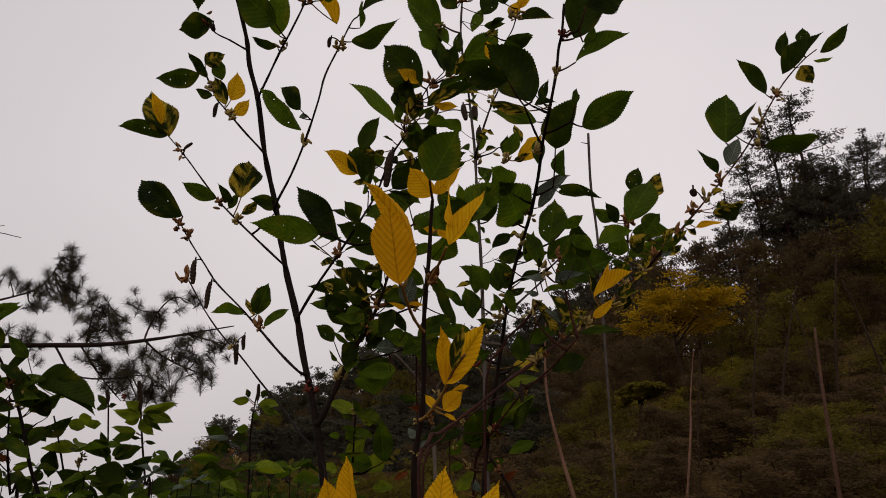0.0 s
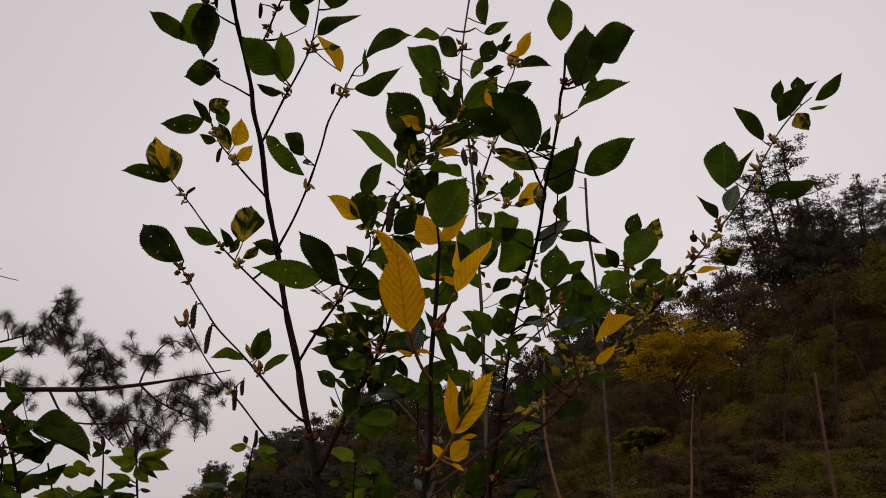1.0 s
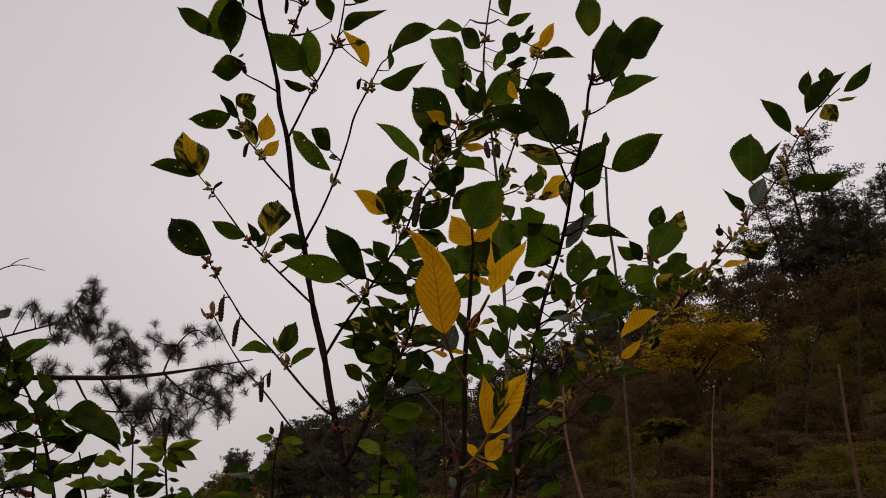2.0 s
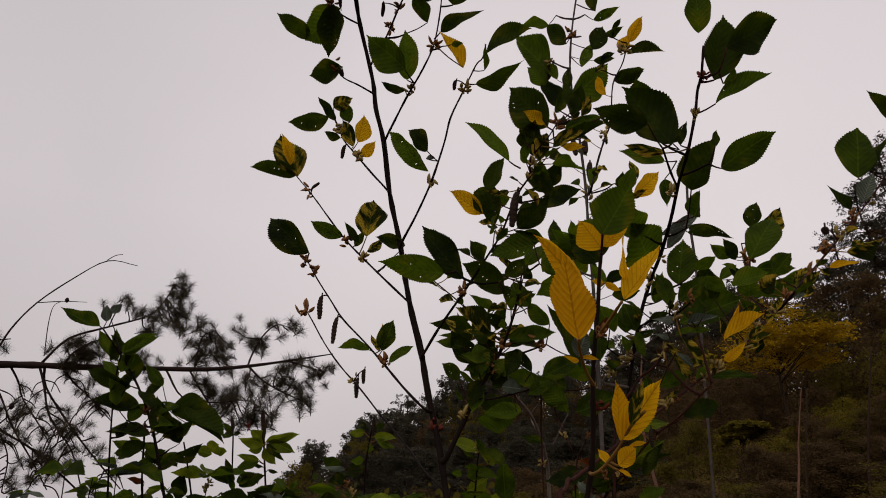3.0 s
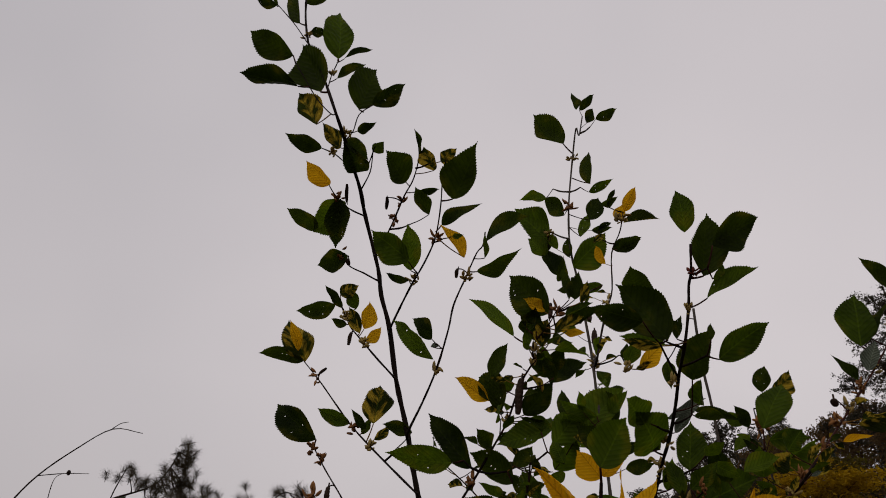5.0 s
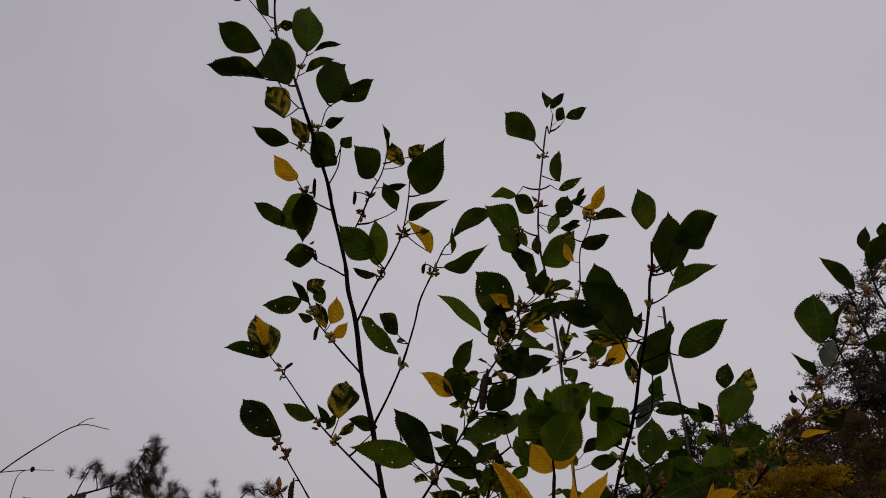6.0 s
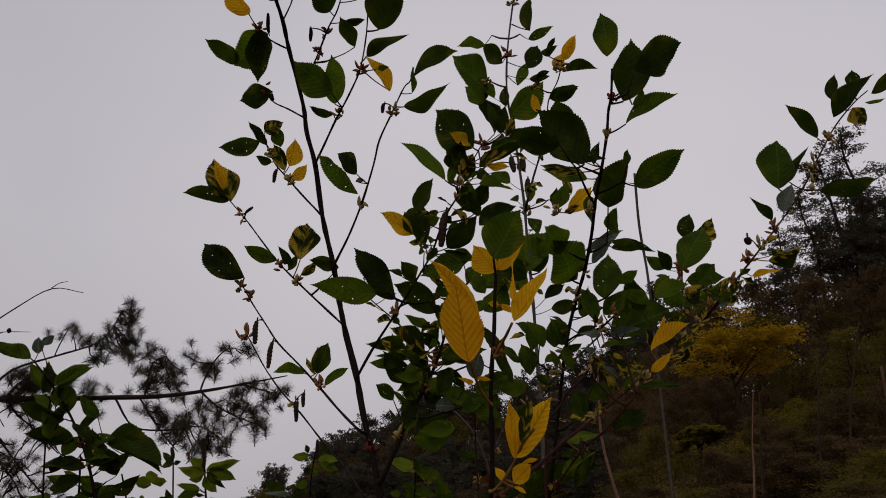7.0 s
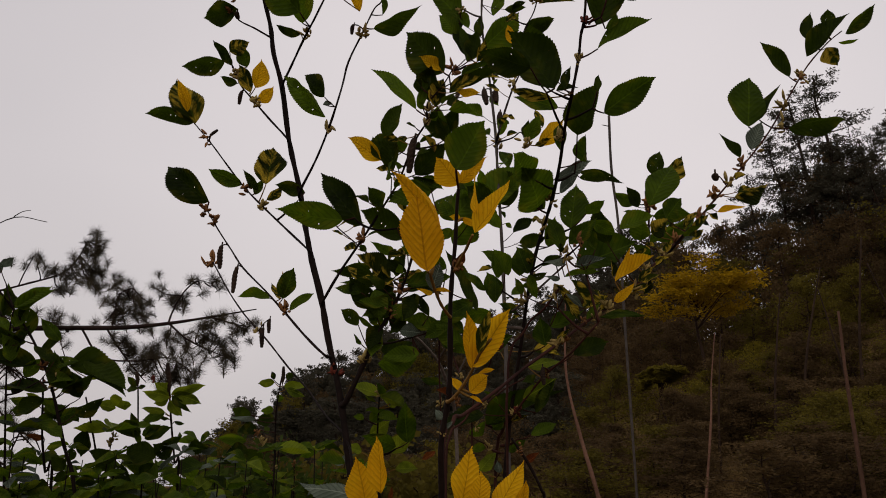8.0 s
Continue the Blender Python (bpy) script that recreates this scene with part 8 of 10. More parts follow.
branch(b, BARK_BARK, [(-0.651, 1.183, 1.577), (-0.631, 1.181, 1.581), (-0.601, 1.179, 1.597)], 0.0016, 0.0010, 'twig')
leaf(b, (-0.636, 1.150, 1.700), (-0.579, 1.146, 1.726), (-0.10, -0.99, 0.07), 0.72, 'b', (-0.640, 1.150, 1.700))
leaf(b, (-0.641, 1.160, 1.673), (-0.626, 1.165, 1.716), (0.21, -0.98, 0.03), 0.86, 'b', (-0.647, 1.160, 1.673))
leaf(b, (-0.645, 1.173, 1.625), (-0.656, 1.158, 1.664), (0.71, -0.71, -0.07), 0.95, 'b', (-0.651, 1.175, 1.617))
leaf(b, (-0.673, 1.150, 1.765), (-0.654, 1.151, 1.778), (0.27, -0.90, -0.34), 0.99, 'p', (-0.658, 1.150, 1.736))
leaf(b, (-0.659, 1.156, 1.689), (-0.659, 1.157, 1.740), (0.91, -0.42, 0.01), 0.70, 'g', (-0.644, 1.156, 1.684))
leaf(b, (-0.588, 1.181, 1.584), (-0.661, 1.194, 1.594), (-0.06, -0.80, 0.60), 0.57, 'g', (-0.601, 1.179, 1.597))
leaf(b, (-0.638, 1.169, 1.649), (-0.621, 1.168, 1.678), (0.15, -0.98, -0.10), 0.87, 'g', (-0.651, 1.169, 1.647))
leaf(b, (-0.535, 1.173, 1.624), (-0.455, 1.147, 1.580), (0.15, -0.71, 0.69), 0.66, 'g')
leaf(b, (-0.581, 1.173, 1.624), (-0.617, 1.175, 1.650), (0.35, -0.75, 0.56), 0.76, 'g', (-0.601, 1.179, 1.597))

# green bush: upright shoots with whorled leaves
b = branch(green_bush, BARK_BARK, [(-0.456, 1.378, -0.030), (-0.435, 1.338, 0.800), (-0.426, 1.298, 1.432), (-0.429, 1.283, 1.483), (-0.433, 1.267, 1.535), (-0.435, 1.257, 1.568), (-0.436, 1.250, 1.589)], 0.0024, 0.0012)
leaf(b, (-0.431, 1.246, 1.584), (-0.372, 1.228, 1.596), (-0.16, -0.85, -0.50), 0.46, 's', (-0.436, 1.253, 1.579))
leaf(b, (-0.426, 1.243, 1.584), (-0.378, 1.233, 1.569), (-0.29, -0.91, -0.29), 0.65, 's', (-0.436, 1.253, 1.579))
leaf(b, (-0.436, 1.256, 1.587), (-0.453, 1.229, 1.600), (0.79, -0.59, -0.15), 0.92, 's', (-0.436, 1.252, 1.581))
leaf(b, (-0.433, 1.246, 1.580), (-0.469, 1.228, 1.587), (0.31, -0.80, -0.51), 0.78, 's', (-0.435, 1.254, 1.576))
leaf(b, (-0.432, 1.244, 1.575), (-0.416, 1.262, 1.553), (0.22, -0.83, -0.52), 0.93, 's', (-0.435, 1.256, 1.571))
leaf(b, (-0.429, 1.246, 1.582), (-0.397, 1.248, 1.557), (0.06, -1.00, -0.01), 0.47, 'g', (-0.436, 1.253, 1.579))
leaf(b, (-0.438, 1.255, 1.580), (-0.461, 1.257, 1.571), (0.08, -0.92, -0.39), 1.04, 's', (-0.435, 1.255, 1.573))
leaf(b, (-0.443, 1.259, 1.558), (-0.470, 1.234, 1.563), (0.67, -0.74, -0.03), 0.51, 's', (-0.434, 1.262, 1.552))
leaf(b, (-0.442, 1.256, 1.556), (-0.480, 1.265, 1.547), (-0.27, -0.95, 0.14), 0.76, 'b', (-0.434, 1.262, 1.552))
leaf(b, (-0.450, 1.262, 1.550), (-0.433, 1.254, 1.548), (-0.44, -0.86, -0.25), 0.65, 'g', (-0.434, 1.263, 1.548))
leaf(b, (-0.426, 1.257, 1.544), (-0.408, 1.253, 1.540), (-0.19, -0.96, 0.20), 0.56, 'g', (-0.434, 1.265, 1.539))
leaf(b, (-0.458, 1.279, 1.491), (-0.511, 1.288, 1.507), (-0.02, -0.89, 0.46), 1.17, 'g', (-0.429, 1.281, 1.489))
leaf(b, (-0.472, 1.263, 1.519), (-0.433, 1.268, 1.537), (0.10, -0.99, 0.08), 0.80, 'g')
leaf(b, (-0.447, 1.269, 1.505), (-0.417, 1.271, 1.524), (0.25, -0.92, -0.31), 0.90, 'g', (-0.431, 1.277, 1.503))
leaf(b, (-0.478, 1.267, 1.525), (-0.449, 1.263, 1.540), (-0.18, -0.98, 0.08), 0.91, 'b')
leaf(b, (-0.434, 1.272, 1.489), (-0.452, 1.250, 1.511), (0.47, -0.78, -0.42), 1.23, 'g', (-0.429, 1.283, 1.483))
catkin(b, (-0.437, 1.250, 1.589), (-0.437, 1.237, 1.631), 0.0036)
buds(b, (-0.460, 1.244, 1.606), 0.45, True)
b = branch(green_bush, BARK_BARK, [(-0.519, 1.418, -0.030), (-0.505, 1.378, 0.800), (-0.499, 1.338, 1.431), (-0.500, 1.322, 1.484), (-0.502, 1.305, 1.538), (-0.502, 1.288, 1.596), (-0.503, 1.279, 1.624)], 0.002, 0.0009)
leaf(b, (-0.503, 1.287, 1.602), (-0.523, 1.290, 1.618), (-0.10, -0.99, 0.04), 0.70, 'g', (-0.502, 1.288, 1.596))
leaf(b, (-0.498, 1.280, 1.598), (-0.486, 1.280, 1.601), (-0.06, -1.00, -0.02), 1.06, 'g', (-0.502, 1.288, 1.596))
leaf(b, (-0.499, 1.279, 1.597), (-0.525, 1.300, 1.598), (-0.61, -0.76, 0.23), 0.87, 'g', (-0.502, 1.288, 1.596))
leaf(b, (-0.534, 1.316, 1.530), (-0.491, 1.277, 1.547), (-0.26, -0.62, -0.74), 0.95, 'g', (-0.501, 1.309, 1.524))
leaf(b, (-0.499, 1.297, 1.541), (-0.515, 1.299, 1.562), (0.05, -0.99, 0.11), 0.65, 'g', (-0.502, 1.305, 1.538))
leaf(b, (-0.497, 1.306, 1.514), (-0.506, 1.298, 1.537), (0.28, -0.93, -0.23), 0.69, 'b', (-0.501, 1.314, 1.511))
leaf(b, (-0.411, 1.323, 1.497), (-0.404, 1.295, 1.520), (0.06, -0.63, -0.78), 1.50, 'g')
leaf(b, (-0.402, 1.319, 1.500), (-0.373, 1.308, 1.508), (-0.14, -0.77, -0.62), 0.67, 'p')
leaf(b, (-0.490, 1.328, 1.470), (-0.521, 1.313, 1.483), (0.32, -0.92, -0.25), 0.98, 'g', (-0.500, 1.328, 1.464))
leaf(b, (-0.494, 1.322, 1.463), (-0.458, 1.301, 1.480), (-0.48, -0.87, -0.11), 0.97, 'g', (-0.500, 1.330, 1.457))
catkin(b, (-0.503, 1.285, 1.604), (-0.503, 1.279, 1.624), 0.003)
b = branch(green_bush, BARK_BARK, [(-0.590, 1.351, -0.030), (-0.604, 1.311, 0.800), (-0.610, 1.271, 1.432), (-0.617, 1.259, 1.469), (-0.621, 1.242, 1.524), (-0.620, 1.228, 1.573), (-0.619, 1.217, 1.608)], 0.0026, 0.0012)
leaf(b, (-0.622, 1.230, 1.572), (-0.680, 1.238, 1.578), (-0.17, -0.93, -0.32), 0.49, 's', (-0.620, 1.230, 1.567))
leaf(b, (-0.624, 1.228, 1.575), (-0.638, 1.211, 1.583), (0.67, -0.67, -0.34), 0.69, 's', (-0.620, 1.228, 1.573))
leaf(b, (-0.627, 1.230, 1.566), (-0.672, 1.236, 1.559), (-0.16, -0.98, 0.10), 0.75, 'g', (-0.620, 1.231, 1.561))
leaf(b, (-0.614, 1.227, 1.555), (-0.575, 1.214, 1.565), (-0.14, -0.83, -0.54), 1.07, 'g', (-0.621, 1.235, 1.548))
leaf(b, (-0.602, 1.225, 1.553), (-0.627, 1.230, 1.537), (0.22, -0.76, -0.61), 1.27, 'b', (-0.621, 1.235, 1.548))
leaf(b, (-0.600, 1.235, 1.546), (-0.541, 1.217, 1.562), (-0.24, -0.95, -0.22), 0.66, 'b', (-0.621, 1.237, 1.542))
leaf(b, (-0.581, 1.229, 1.556), (-0.558, 1.224, 1.541), (0.20, -0.80, 0.57), 1.11, 'g', (-0.620, 1.233, 1.554))
leaf(b, (-0.620, 1.238, 1.533), (-0.671, 1.224, 1.529), (0.26, -0.96, 0.04), 0.43, 'p', (-0.621, 1.241, 1.530))
leaf(b, (-0.622, 1.253, 1.518), (-0.644, 1.239, 1.523), (0.57, -0.74, 0.36), 0.70, 'r', (-0.620, 1.247, 1.511))
leaf(b, (-0.616, 1.252, 1.504), (-0.594, 1.258, 1.510), (0.21, -0.96, 0.17), 0.82, 's', (-0.619, 1.251, 1.497))
leaf(b, (-0.585, 1.251, 1.472), (-0.599, 1.236, 1.492), (0.45, -0.83, -0.32), 1.27, 'g', (-0.616, 1.261, 1.465))
leaf(b, (-0.586, 1.259, 1.485), (-0.580, 1.257, 1.506), (0.72, -0.64, -0.26), 1.42, 'g', (-0.617, 1.257, 1.476))
leaf(b, (-0.622, 1.256, 1.482), (-0.663, 1.252, 1.492), (0.16, -0.94, 0.29), 0.62, 'b', (-0.617, 1.257, 1.476))
leaf(b, (-0.624, 1.261, 1.456), (-0.662, 1.252, 1.469), (0.34, -0.81, 0.48), 0.89, 'p', (-0.614, 1.264, 1.455))
leaf(b, (-0.617, 1.268, 1.453), (-0.632, 1.243, 1.441), (0.88, -0.47, -0.12), 1.12, 'g', (-0.613, 1.265, 1.451))
leaf(b, (-0.602, 1.259, 1.457), (-0.579, 1.270, 1.470), (0.29, -0.91, 0.29), 0.92, 'g', (-0.613, 1.265, 1.451))
buds(b, (-0.604, 1.223, 1.589), 0.54)
buds(b, (-0.617, 1.220, 1.598), 0.50, True)
b = branch(green_bush, BARK_BARK, [(-0.522, 1.385, -0.030), (-0.536, 1.345, 0.800), (-0.542, 1.305, 1.432), (-0.552, 1.289, 1.483), (-0.559, 1.277, 1.523), (-0.565, 1.265, 1.559), (-0.570, 1.258, 1.582)], 0.0022, 0.0012)
leaf(b, (-0.570, 1.272, 1.535), (-0.574, 1.279, 1.492), (0.04, -0.98, -0.17), 1.06, 'g', (-0.560, 1.274, 1.532))
leaf(b, (-0.521, 1.282, 1.489), (-0.554, 1.257, 1.502), (0.55, -0.81, -0.18), 0.95, 'g', (-0.551, 1.291, 1.477))
leaf(b, (-0.526, 1.298, 1.482), (-0.550, 1.270, 1.474), (0.61, -0.65, 0.46), 1.05, 'b', (-0.550, 1.293, 1.470))
leaf(b, (-0.524, 1.266, 1.565), (-0.557, 1.272, 1.573), (-0.20, -0.98, -0.08), 0.90, 's')
leaf(b, (-0.520, 1.266, 1.569), (-0.502, 1.272, 1.571), (0.32, -0.81, -0.49), 1.43, 's')
leaf(b, (-0.523, 1.263, 1.568), (-0.504, 1.238, 1.579), (-0.39, -0.61, -0.69), 1.50, 's')
leaf(b, (-0.559, 1.304, 1.456), (-0.590, 1.296, 1.453), (0.28, -0.95, -0.13), 0.92, 'g', (-0.546, 1.299, 1.451))
leaf(b, (-0.538, 1.289, 1.456), (-0.516, 1.314, 1.440), (0.76, -0.65, 0.01), 1.02, 'p', (-0.546, 1.299, 1.451))
leaf(b, (-0.547, 1.290, 1.470), (-0.562, 1.266, 1.482), (0.85, -0.52, -0.04), 0.87, 'b', (-0.548, 1.295, 1.464))
leaf(b, (-0.534, 1.300, 1.470), (-0.495, 1.286, 1.457), (-0.09, -0.82, 0.57), 1.00, 'g', (-0.548, 1.295, 1.464))
buds(b, (-0.531, 1.281, 1.513), 0.68)
buds(b, (-0.526, 1.278, 1.521), 0.54)
buds(b, (-0.589, 1.264, 1.559), 0.54)
b = branch(green_bush, BARK_BARK, [(-0.321, 1.474, -0.030), (-0.307, 1.434, 0.800), (-0.301, 1.394, 1.440), (-0.298, 1.376, 1.503), (-0.295, 1.357, 1.565), (-0.289, 1.345, 1.602), (-0.283, 1.337, 1.630)], 0.002, 0.0009)
leaf(b, (-0.299, 1.349, 1.615), (-0.322, 1.332, 1.611), (0.59, -0.78, -0.21), 0.86, 's', (-0.289, 1.344, 1.606))
leaf(b, (-0.299, 1.343, 1.618), (-0.304, 1.346, 1.633), (0.37, -0.87, 0.33), 0.95, 'g', (-0.288, 1.343, 1.609))
leaf(b, (-0.279, 1.344, 1.622), (-0.262, 1.331, 1.628), (-0.57, -0.80, -0.20), 0.95, 'g', (-0.286, 1.341, 1.616))
leaf(b, (-0.283, 1.352, 1.609), (-0.243, 1.340, 1.606), (-0.27, -0.92, 0.29), 0.72, 's', (-0.289, 1.344, 1.606))
leaf(b, (-0.276, 1.339, 1.602), (-0.248, 1.360, 1.592), (0.63, -0.77, 0.11), 0.67, 's', (-0.290, 1.347, 1.598))
leaf(b, (-0.292, 1.345, 1.593), (-0.284, 1.360, 1.588), (0.59, -0.51, -0.63), 1.06, 'b', (-0.291, 1.350, 1.588))
leaf(b, (-0.339, 1.364, 1.562), (-0.370, 1.355, 1.572), (0.15, -0.92, -0.37), 1.06, 'g', (-0.295, 1.359, 1.557))
leaf(b, (-0.328, 1.351, 1.554), (-0.369, 1.335, 1.556), (0.36, -0.91, 0.21), 0.36, 'p', (-0.295, 1.361, 1.549))
leaf(b, (-0.299, 1.355, 1.571), (-0.319, 1.346, 1.567), (0.37, -0.91, 0.17), 1.04, 'b', (-0.295, 1.357, 1.565))
leaf(b, (-0.346, 1.374, 1.521), (-0.398, 1.380, 1.526), (-0.14, -0.93, -0.34), 0.65, 'b')
leaf(b, (-0.328, 1.365, 1.540), (-0.356, 1.351, 1.533), (0.35, -0.87, 0.34), 1.26, 'g', (-0.296, 1.366, 1.534))
leaf(b, (-0.298, 1.361, 1.556), (-0.331, 1.373, 1.550), (-0.36, -0.92, 0.12), 1.17, 'g', (-0.295, 1.361, 1.549))
leaf(b, (-0.341, 1.373, 1.503), (-0.377, 1.355, 1.496), (0.34, -0.84, 0.42), 1.30, 'g')
leaf(b, (-0.317, 1.375, 1.490), (-0.345, 1.364, 1.508), (0.15, -0.93, -0.35), 1.34, 'g', (-0.299, 1.380, 1.487))
catkin(b, (-0.284, 1.342, 1.613), (-0.281, 1.335, 1.639), 0.0028)
buds(b, (-0.328, 1.365, 1.532), 0.72)
buds(b, (-0.320, 1.370, 1.518), 0.68)
b = branch(green_bush, BARK_BARK, [(-0.260, 1.446, -0.030), (-0.260, 1.406, 0.800), (-0.260, 1.366, 1.435), (-0.259, 1.357, 1.465), (-0.259, 1.351, 1.483)], 0.0012, 0.0007)
leaf(b, (-0.257, 1.358, 1.471), (-0.272, 1.343, 1.462), (0.52, -0.77, 0.35), 0.67, 's', (-0.259, 1.357, 1.465))
leaf(b, (-0.259, 1.359, 1.477), (-0.244, 1.357, 1.474), (-0.13, -0.97, 0.19), 0.82, 's', (-0.259, 1.355, 1.472))
leaf(b, (-0.263, 1.367, 1.441), (-0.288, 1.377, 1.433), (-0.42, -0.90, 0.14), 1.46, 'b', (-0.260, 1.366, 1.435))
leaf(b, (-0.256, 1.362, 1.436), (-0.234, 1.354, 1.432), (-0.24, -0.87, 0.43), 1.50, 'b', (-0.260, 1.366, 1.435))
buds(b, (-0.259, 1.352, 1.482), 0.41)
buds(b, (-0.297, 1.354, 1.470), 0.41)
buds(b, (-0.288, 1.351, 1.480), 0.36)
# lower shoots of the bush, one whorl over another
grow = random.Random(5)
for k in range(84):
    x = -0.80 + 0.0080 * k + grow.uniform(-0.012, 0.012)
    y = 1.22 + grow.uniform(-0.05, 0.30) + max(0.0, 0.5 * (x + 0.35))
    top = 1.455 + grow.choice((-0.03, -0.01, 0.02, 0.06)) + grow.uniform(-0.02, 0.02) - 0.02 * (x > -0.33)
    lean = grow.uniform(-0.02, 0.02)
    line = [(x, y, ground_at(x, y) - 0.03), (x + lean, y, 0.8), (x + 0.5 * lean, y, 1.25), (x + 1.5 * lean, y, top)]
    b = branch(green_bush, BARK_BARK, line, 0.0018, 0.0008)
    for level in (-0.20, -0.13, -0.065, -0.004):
        whorl(b, (x + lean * (1.5 + 4 * level), y, top + level + grow.uniform(-0.015, 0.015)), grow.randint(4, 6), grow.uniform(0.030, 0.050), grow.choice(("gbbs", "bbss", "bbpp", "gbbp", "bsbb")))

# the pine's limbs
limb = branch(pine, BARK_PINE, [(-7.88, 5.00, 2.48), (-6.46, 5.00, 2.45), (-5.21, 5.00, 2.45), (-4.49, 5.00, 2.44), (-4.03, 5.00, 2.44), (-3.58, 5.00, 2.44), (-3.13, 5.00, 2.43), (-2.70, 5.00, 2.43), (-2.29, 5.00, 2.43), (-1.96, 5.00, 2.46), (-1.64, 5.00, 2.51), (-1.40, 5.00, 2.55)], 0.040, 0.0035, 'limb')
pine_cone(limb, (-3.086, 4.506, 2.775), 0.014)
pine_cone(limb, (-3.450, 4.705, 2.107), 0.018)
branch(limb, BARK_PINE, [(-2.78, 5.00, 2.43), (-2.78, 5.03, 2.43), (-2.78, 5.04, 2.47)], 0.005, 0.003, 'twig')
branch(limb, BARK_PINE, [(-2.70, 5.00, 2.43), (-2.69, 5.04, 2.41), (-2.70, 5.07, 2.44)], 0.005, 0.003, 'twig')
branch(limb, BARK_PINE, [(-3.28, 5.00, 2.44), (-3.27, 5.00, 2.44), (-3.27, 5.00, 2.48)], 0.005, 0.003, 'twig')
branch(limb, BARK_PINE, [(-3.35, 5.00, 2.44), (-3.36, 4.97, 2.42), (-3.32, 4.95, 2.44)], 0.005, 0.003, 'twig')
branch(limb, BARK_PINE, [(-3.28, 5.00, 2.44), (-3.26, 5.04, 2.46), (-3.23, 5.09, 2.53)], 0.005, 0.003, 'twig')
branch(limb, BARK_PINE, [(-3.28, 5.00, 2.44), (-3.28, 5.03, 2.48), (-3.27, 5.03, 2.57)], 0.005, 0.003, 'twig')
branch(limb, BARK_PINE, [(-1.64, 5.00, 2.51), (-1.65, 5.01, 2.50), (-1.64, 5.05, 2.52)], 0.005, 0.003, 'twig')
branch(limb, BARK_PINE, [(-1.70, 5.00, 2.50), (-1.66, 4.99, 2.47), (-1.66, 5.01, 2.47)], 0.005, 0.003, 'twig')
branch(limb, BARK_PINE, [(-4.03, 5.00, 2.44), (-4.02, 4.99, 2.46), (-4.01, 5.01, 2.53)], 0.005, 0.003, 'twig')
branch(limb, BARK_PINE, [(-3.95, 5.00, 2.44), (-3.91, 4.96, 2.35), (-3.91, 4.93, 2.31)], 0.005, 0.003, 'twig')
branch(limb, BARK_PINE, [(-2.78, 5.00, 2.43), (-2.77, 4.96, 2.42), (-2.75, 4.89, 2.45)], 0.005, 0.003, 'twig')
branch(limb, BARK_PINE, [(-3.13, 5.00, 2.43), (-3.11, 5.01, 2.43), (-3.08, 5.02, 2.46)], 0.005, 0.003, 'twig')
tufts(limb, [(-2.78, 5.04, 2.47), (-2.70, 5.07, 2.44), (-3.27, 5.00, 2.48), (-3.32, 4.95, 2.44), (-3.23, 5.09, 2.53), (-3.27, 5.03, 2.57), (-1.64, 5.05, 2.52), (-1.66, 5.01, 2.47), (-4.01, 5.01, 2.53), (-3.91, 4.93, 2.31), (-2.75, 4.89, 2.45), (-3.08, 5.02, 2.46)])
limb = branch(pine, BARK_PINE, [(-3.90, 5.00, 2.49), (-3.90, 5.10, 2.72), (-3.82, 5.21, 2.96), (-3.56, 5.21, 3.16), (-3.31, 5.21, 3.30), (-3.06, 5.21, 3.26)], 0.0074, 0.0028, 'limb')
limb = branch(pine, BARK_PINE, [(-3.18, 5.00, 3.23), (-3.13, 5.01, 3.27), (-3.07, 5.01, 3.28)], 0.0037, 0.0018, 'limb')
limb = branch(pine, BARK_PINE, [(-3.67, 5.00, 2.90), (-3.43, 4.96, 2.90), (-3.21, 4.91, 2.88)], 0.0037, 0.0018, 'limb')
limb = branch(pine, BARK_PINE, [(-3.51, 5.00, 2.51), (-3.57, 5.05, 2.75), (-3.59, 5.09, 2.90), (-3.53, 5.09, 2.94)], 0.0037, 0.0018, 'limb')
limb = branch(pine, BARK_PINE, [(-3.53, 5.00, 2.44), (-3.40, 5.07, 2.65), (-3.15, 5.14, 2.76), (-2.85, 5.14, 2.85), (-2.74, 5.14, 2.98), (-2.70, 5.14, 3.09)], 0.0092, 0.0037, 'limb')
branch(limb, BARK_PINE, [(-2.70, 5.14, 3.09), (-2.68, 5.10, 3.04), (-2.65, 5.03, 3.04)], 0.005, 0.003, 'twig')
branch(limb, BARK_PINE, [(-2.70, 5.14, 3.09), (-2.63, 5.17, 3.06), (-2.58, 5.16, 3.08)], 0.005, 0.003, 'twig')
branch(limb, BARK_PINE, [(-2.72, 5.14, 3.03), (-2.70, 5.15, 2.99), (-2.65, 5.18, 2.99)], 0.005, 0.003, 'twig')
branch(limb, BARK_PINE, [(-2.74, 5.14, 2.98), (-2.72, 5.17, 2.90), (-2.66, 5.15, 2.87)], 0.005, 0.003, 'twig')
branch(limb, BARK_PINE, [(-2.80, 5.14, 2.91), (-2.76, 5.15, 2.83), (-2.71, 5.14, 2.78)], 0.005, 0.003, 'twig')
branch(limb, BARK_PINE, [(-2.74, 5.14, 2.98), (-2.68, 5.12, 2.84), (-2.59, 5.14, 2.74)], 0.005, 0.003, 'twig')
branch(limb, BARK_PINE, [(-2.84, 5.14, 2.87), (-2.81, 5.13, 2.82), (-2.79, 5.11, 2.82)], 0.005, 0.003, 'twig')
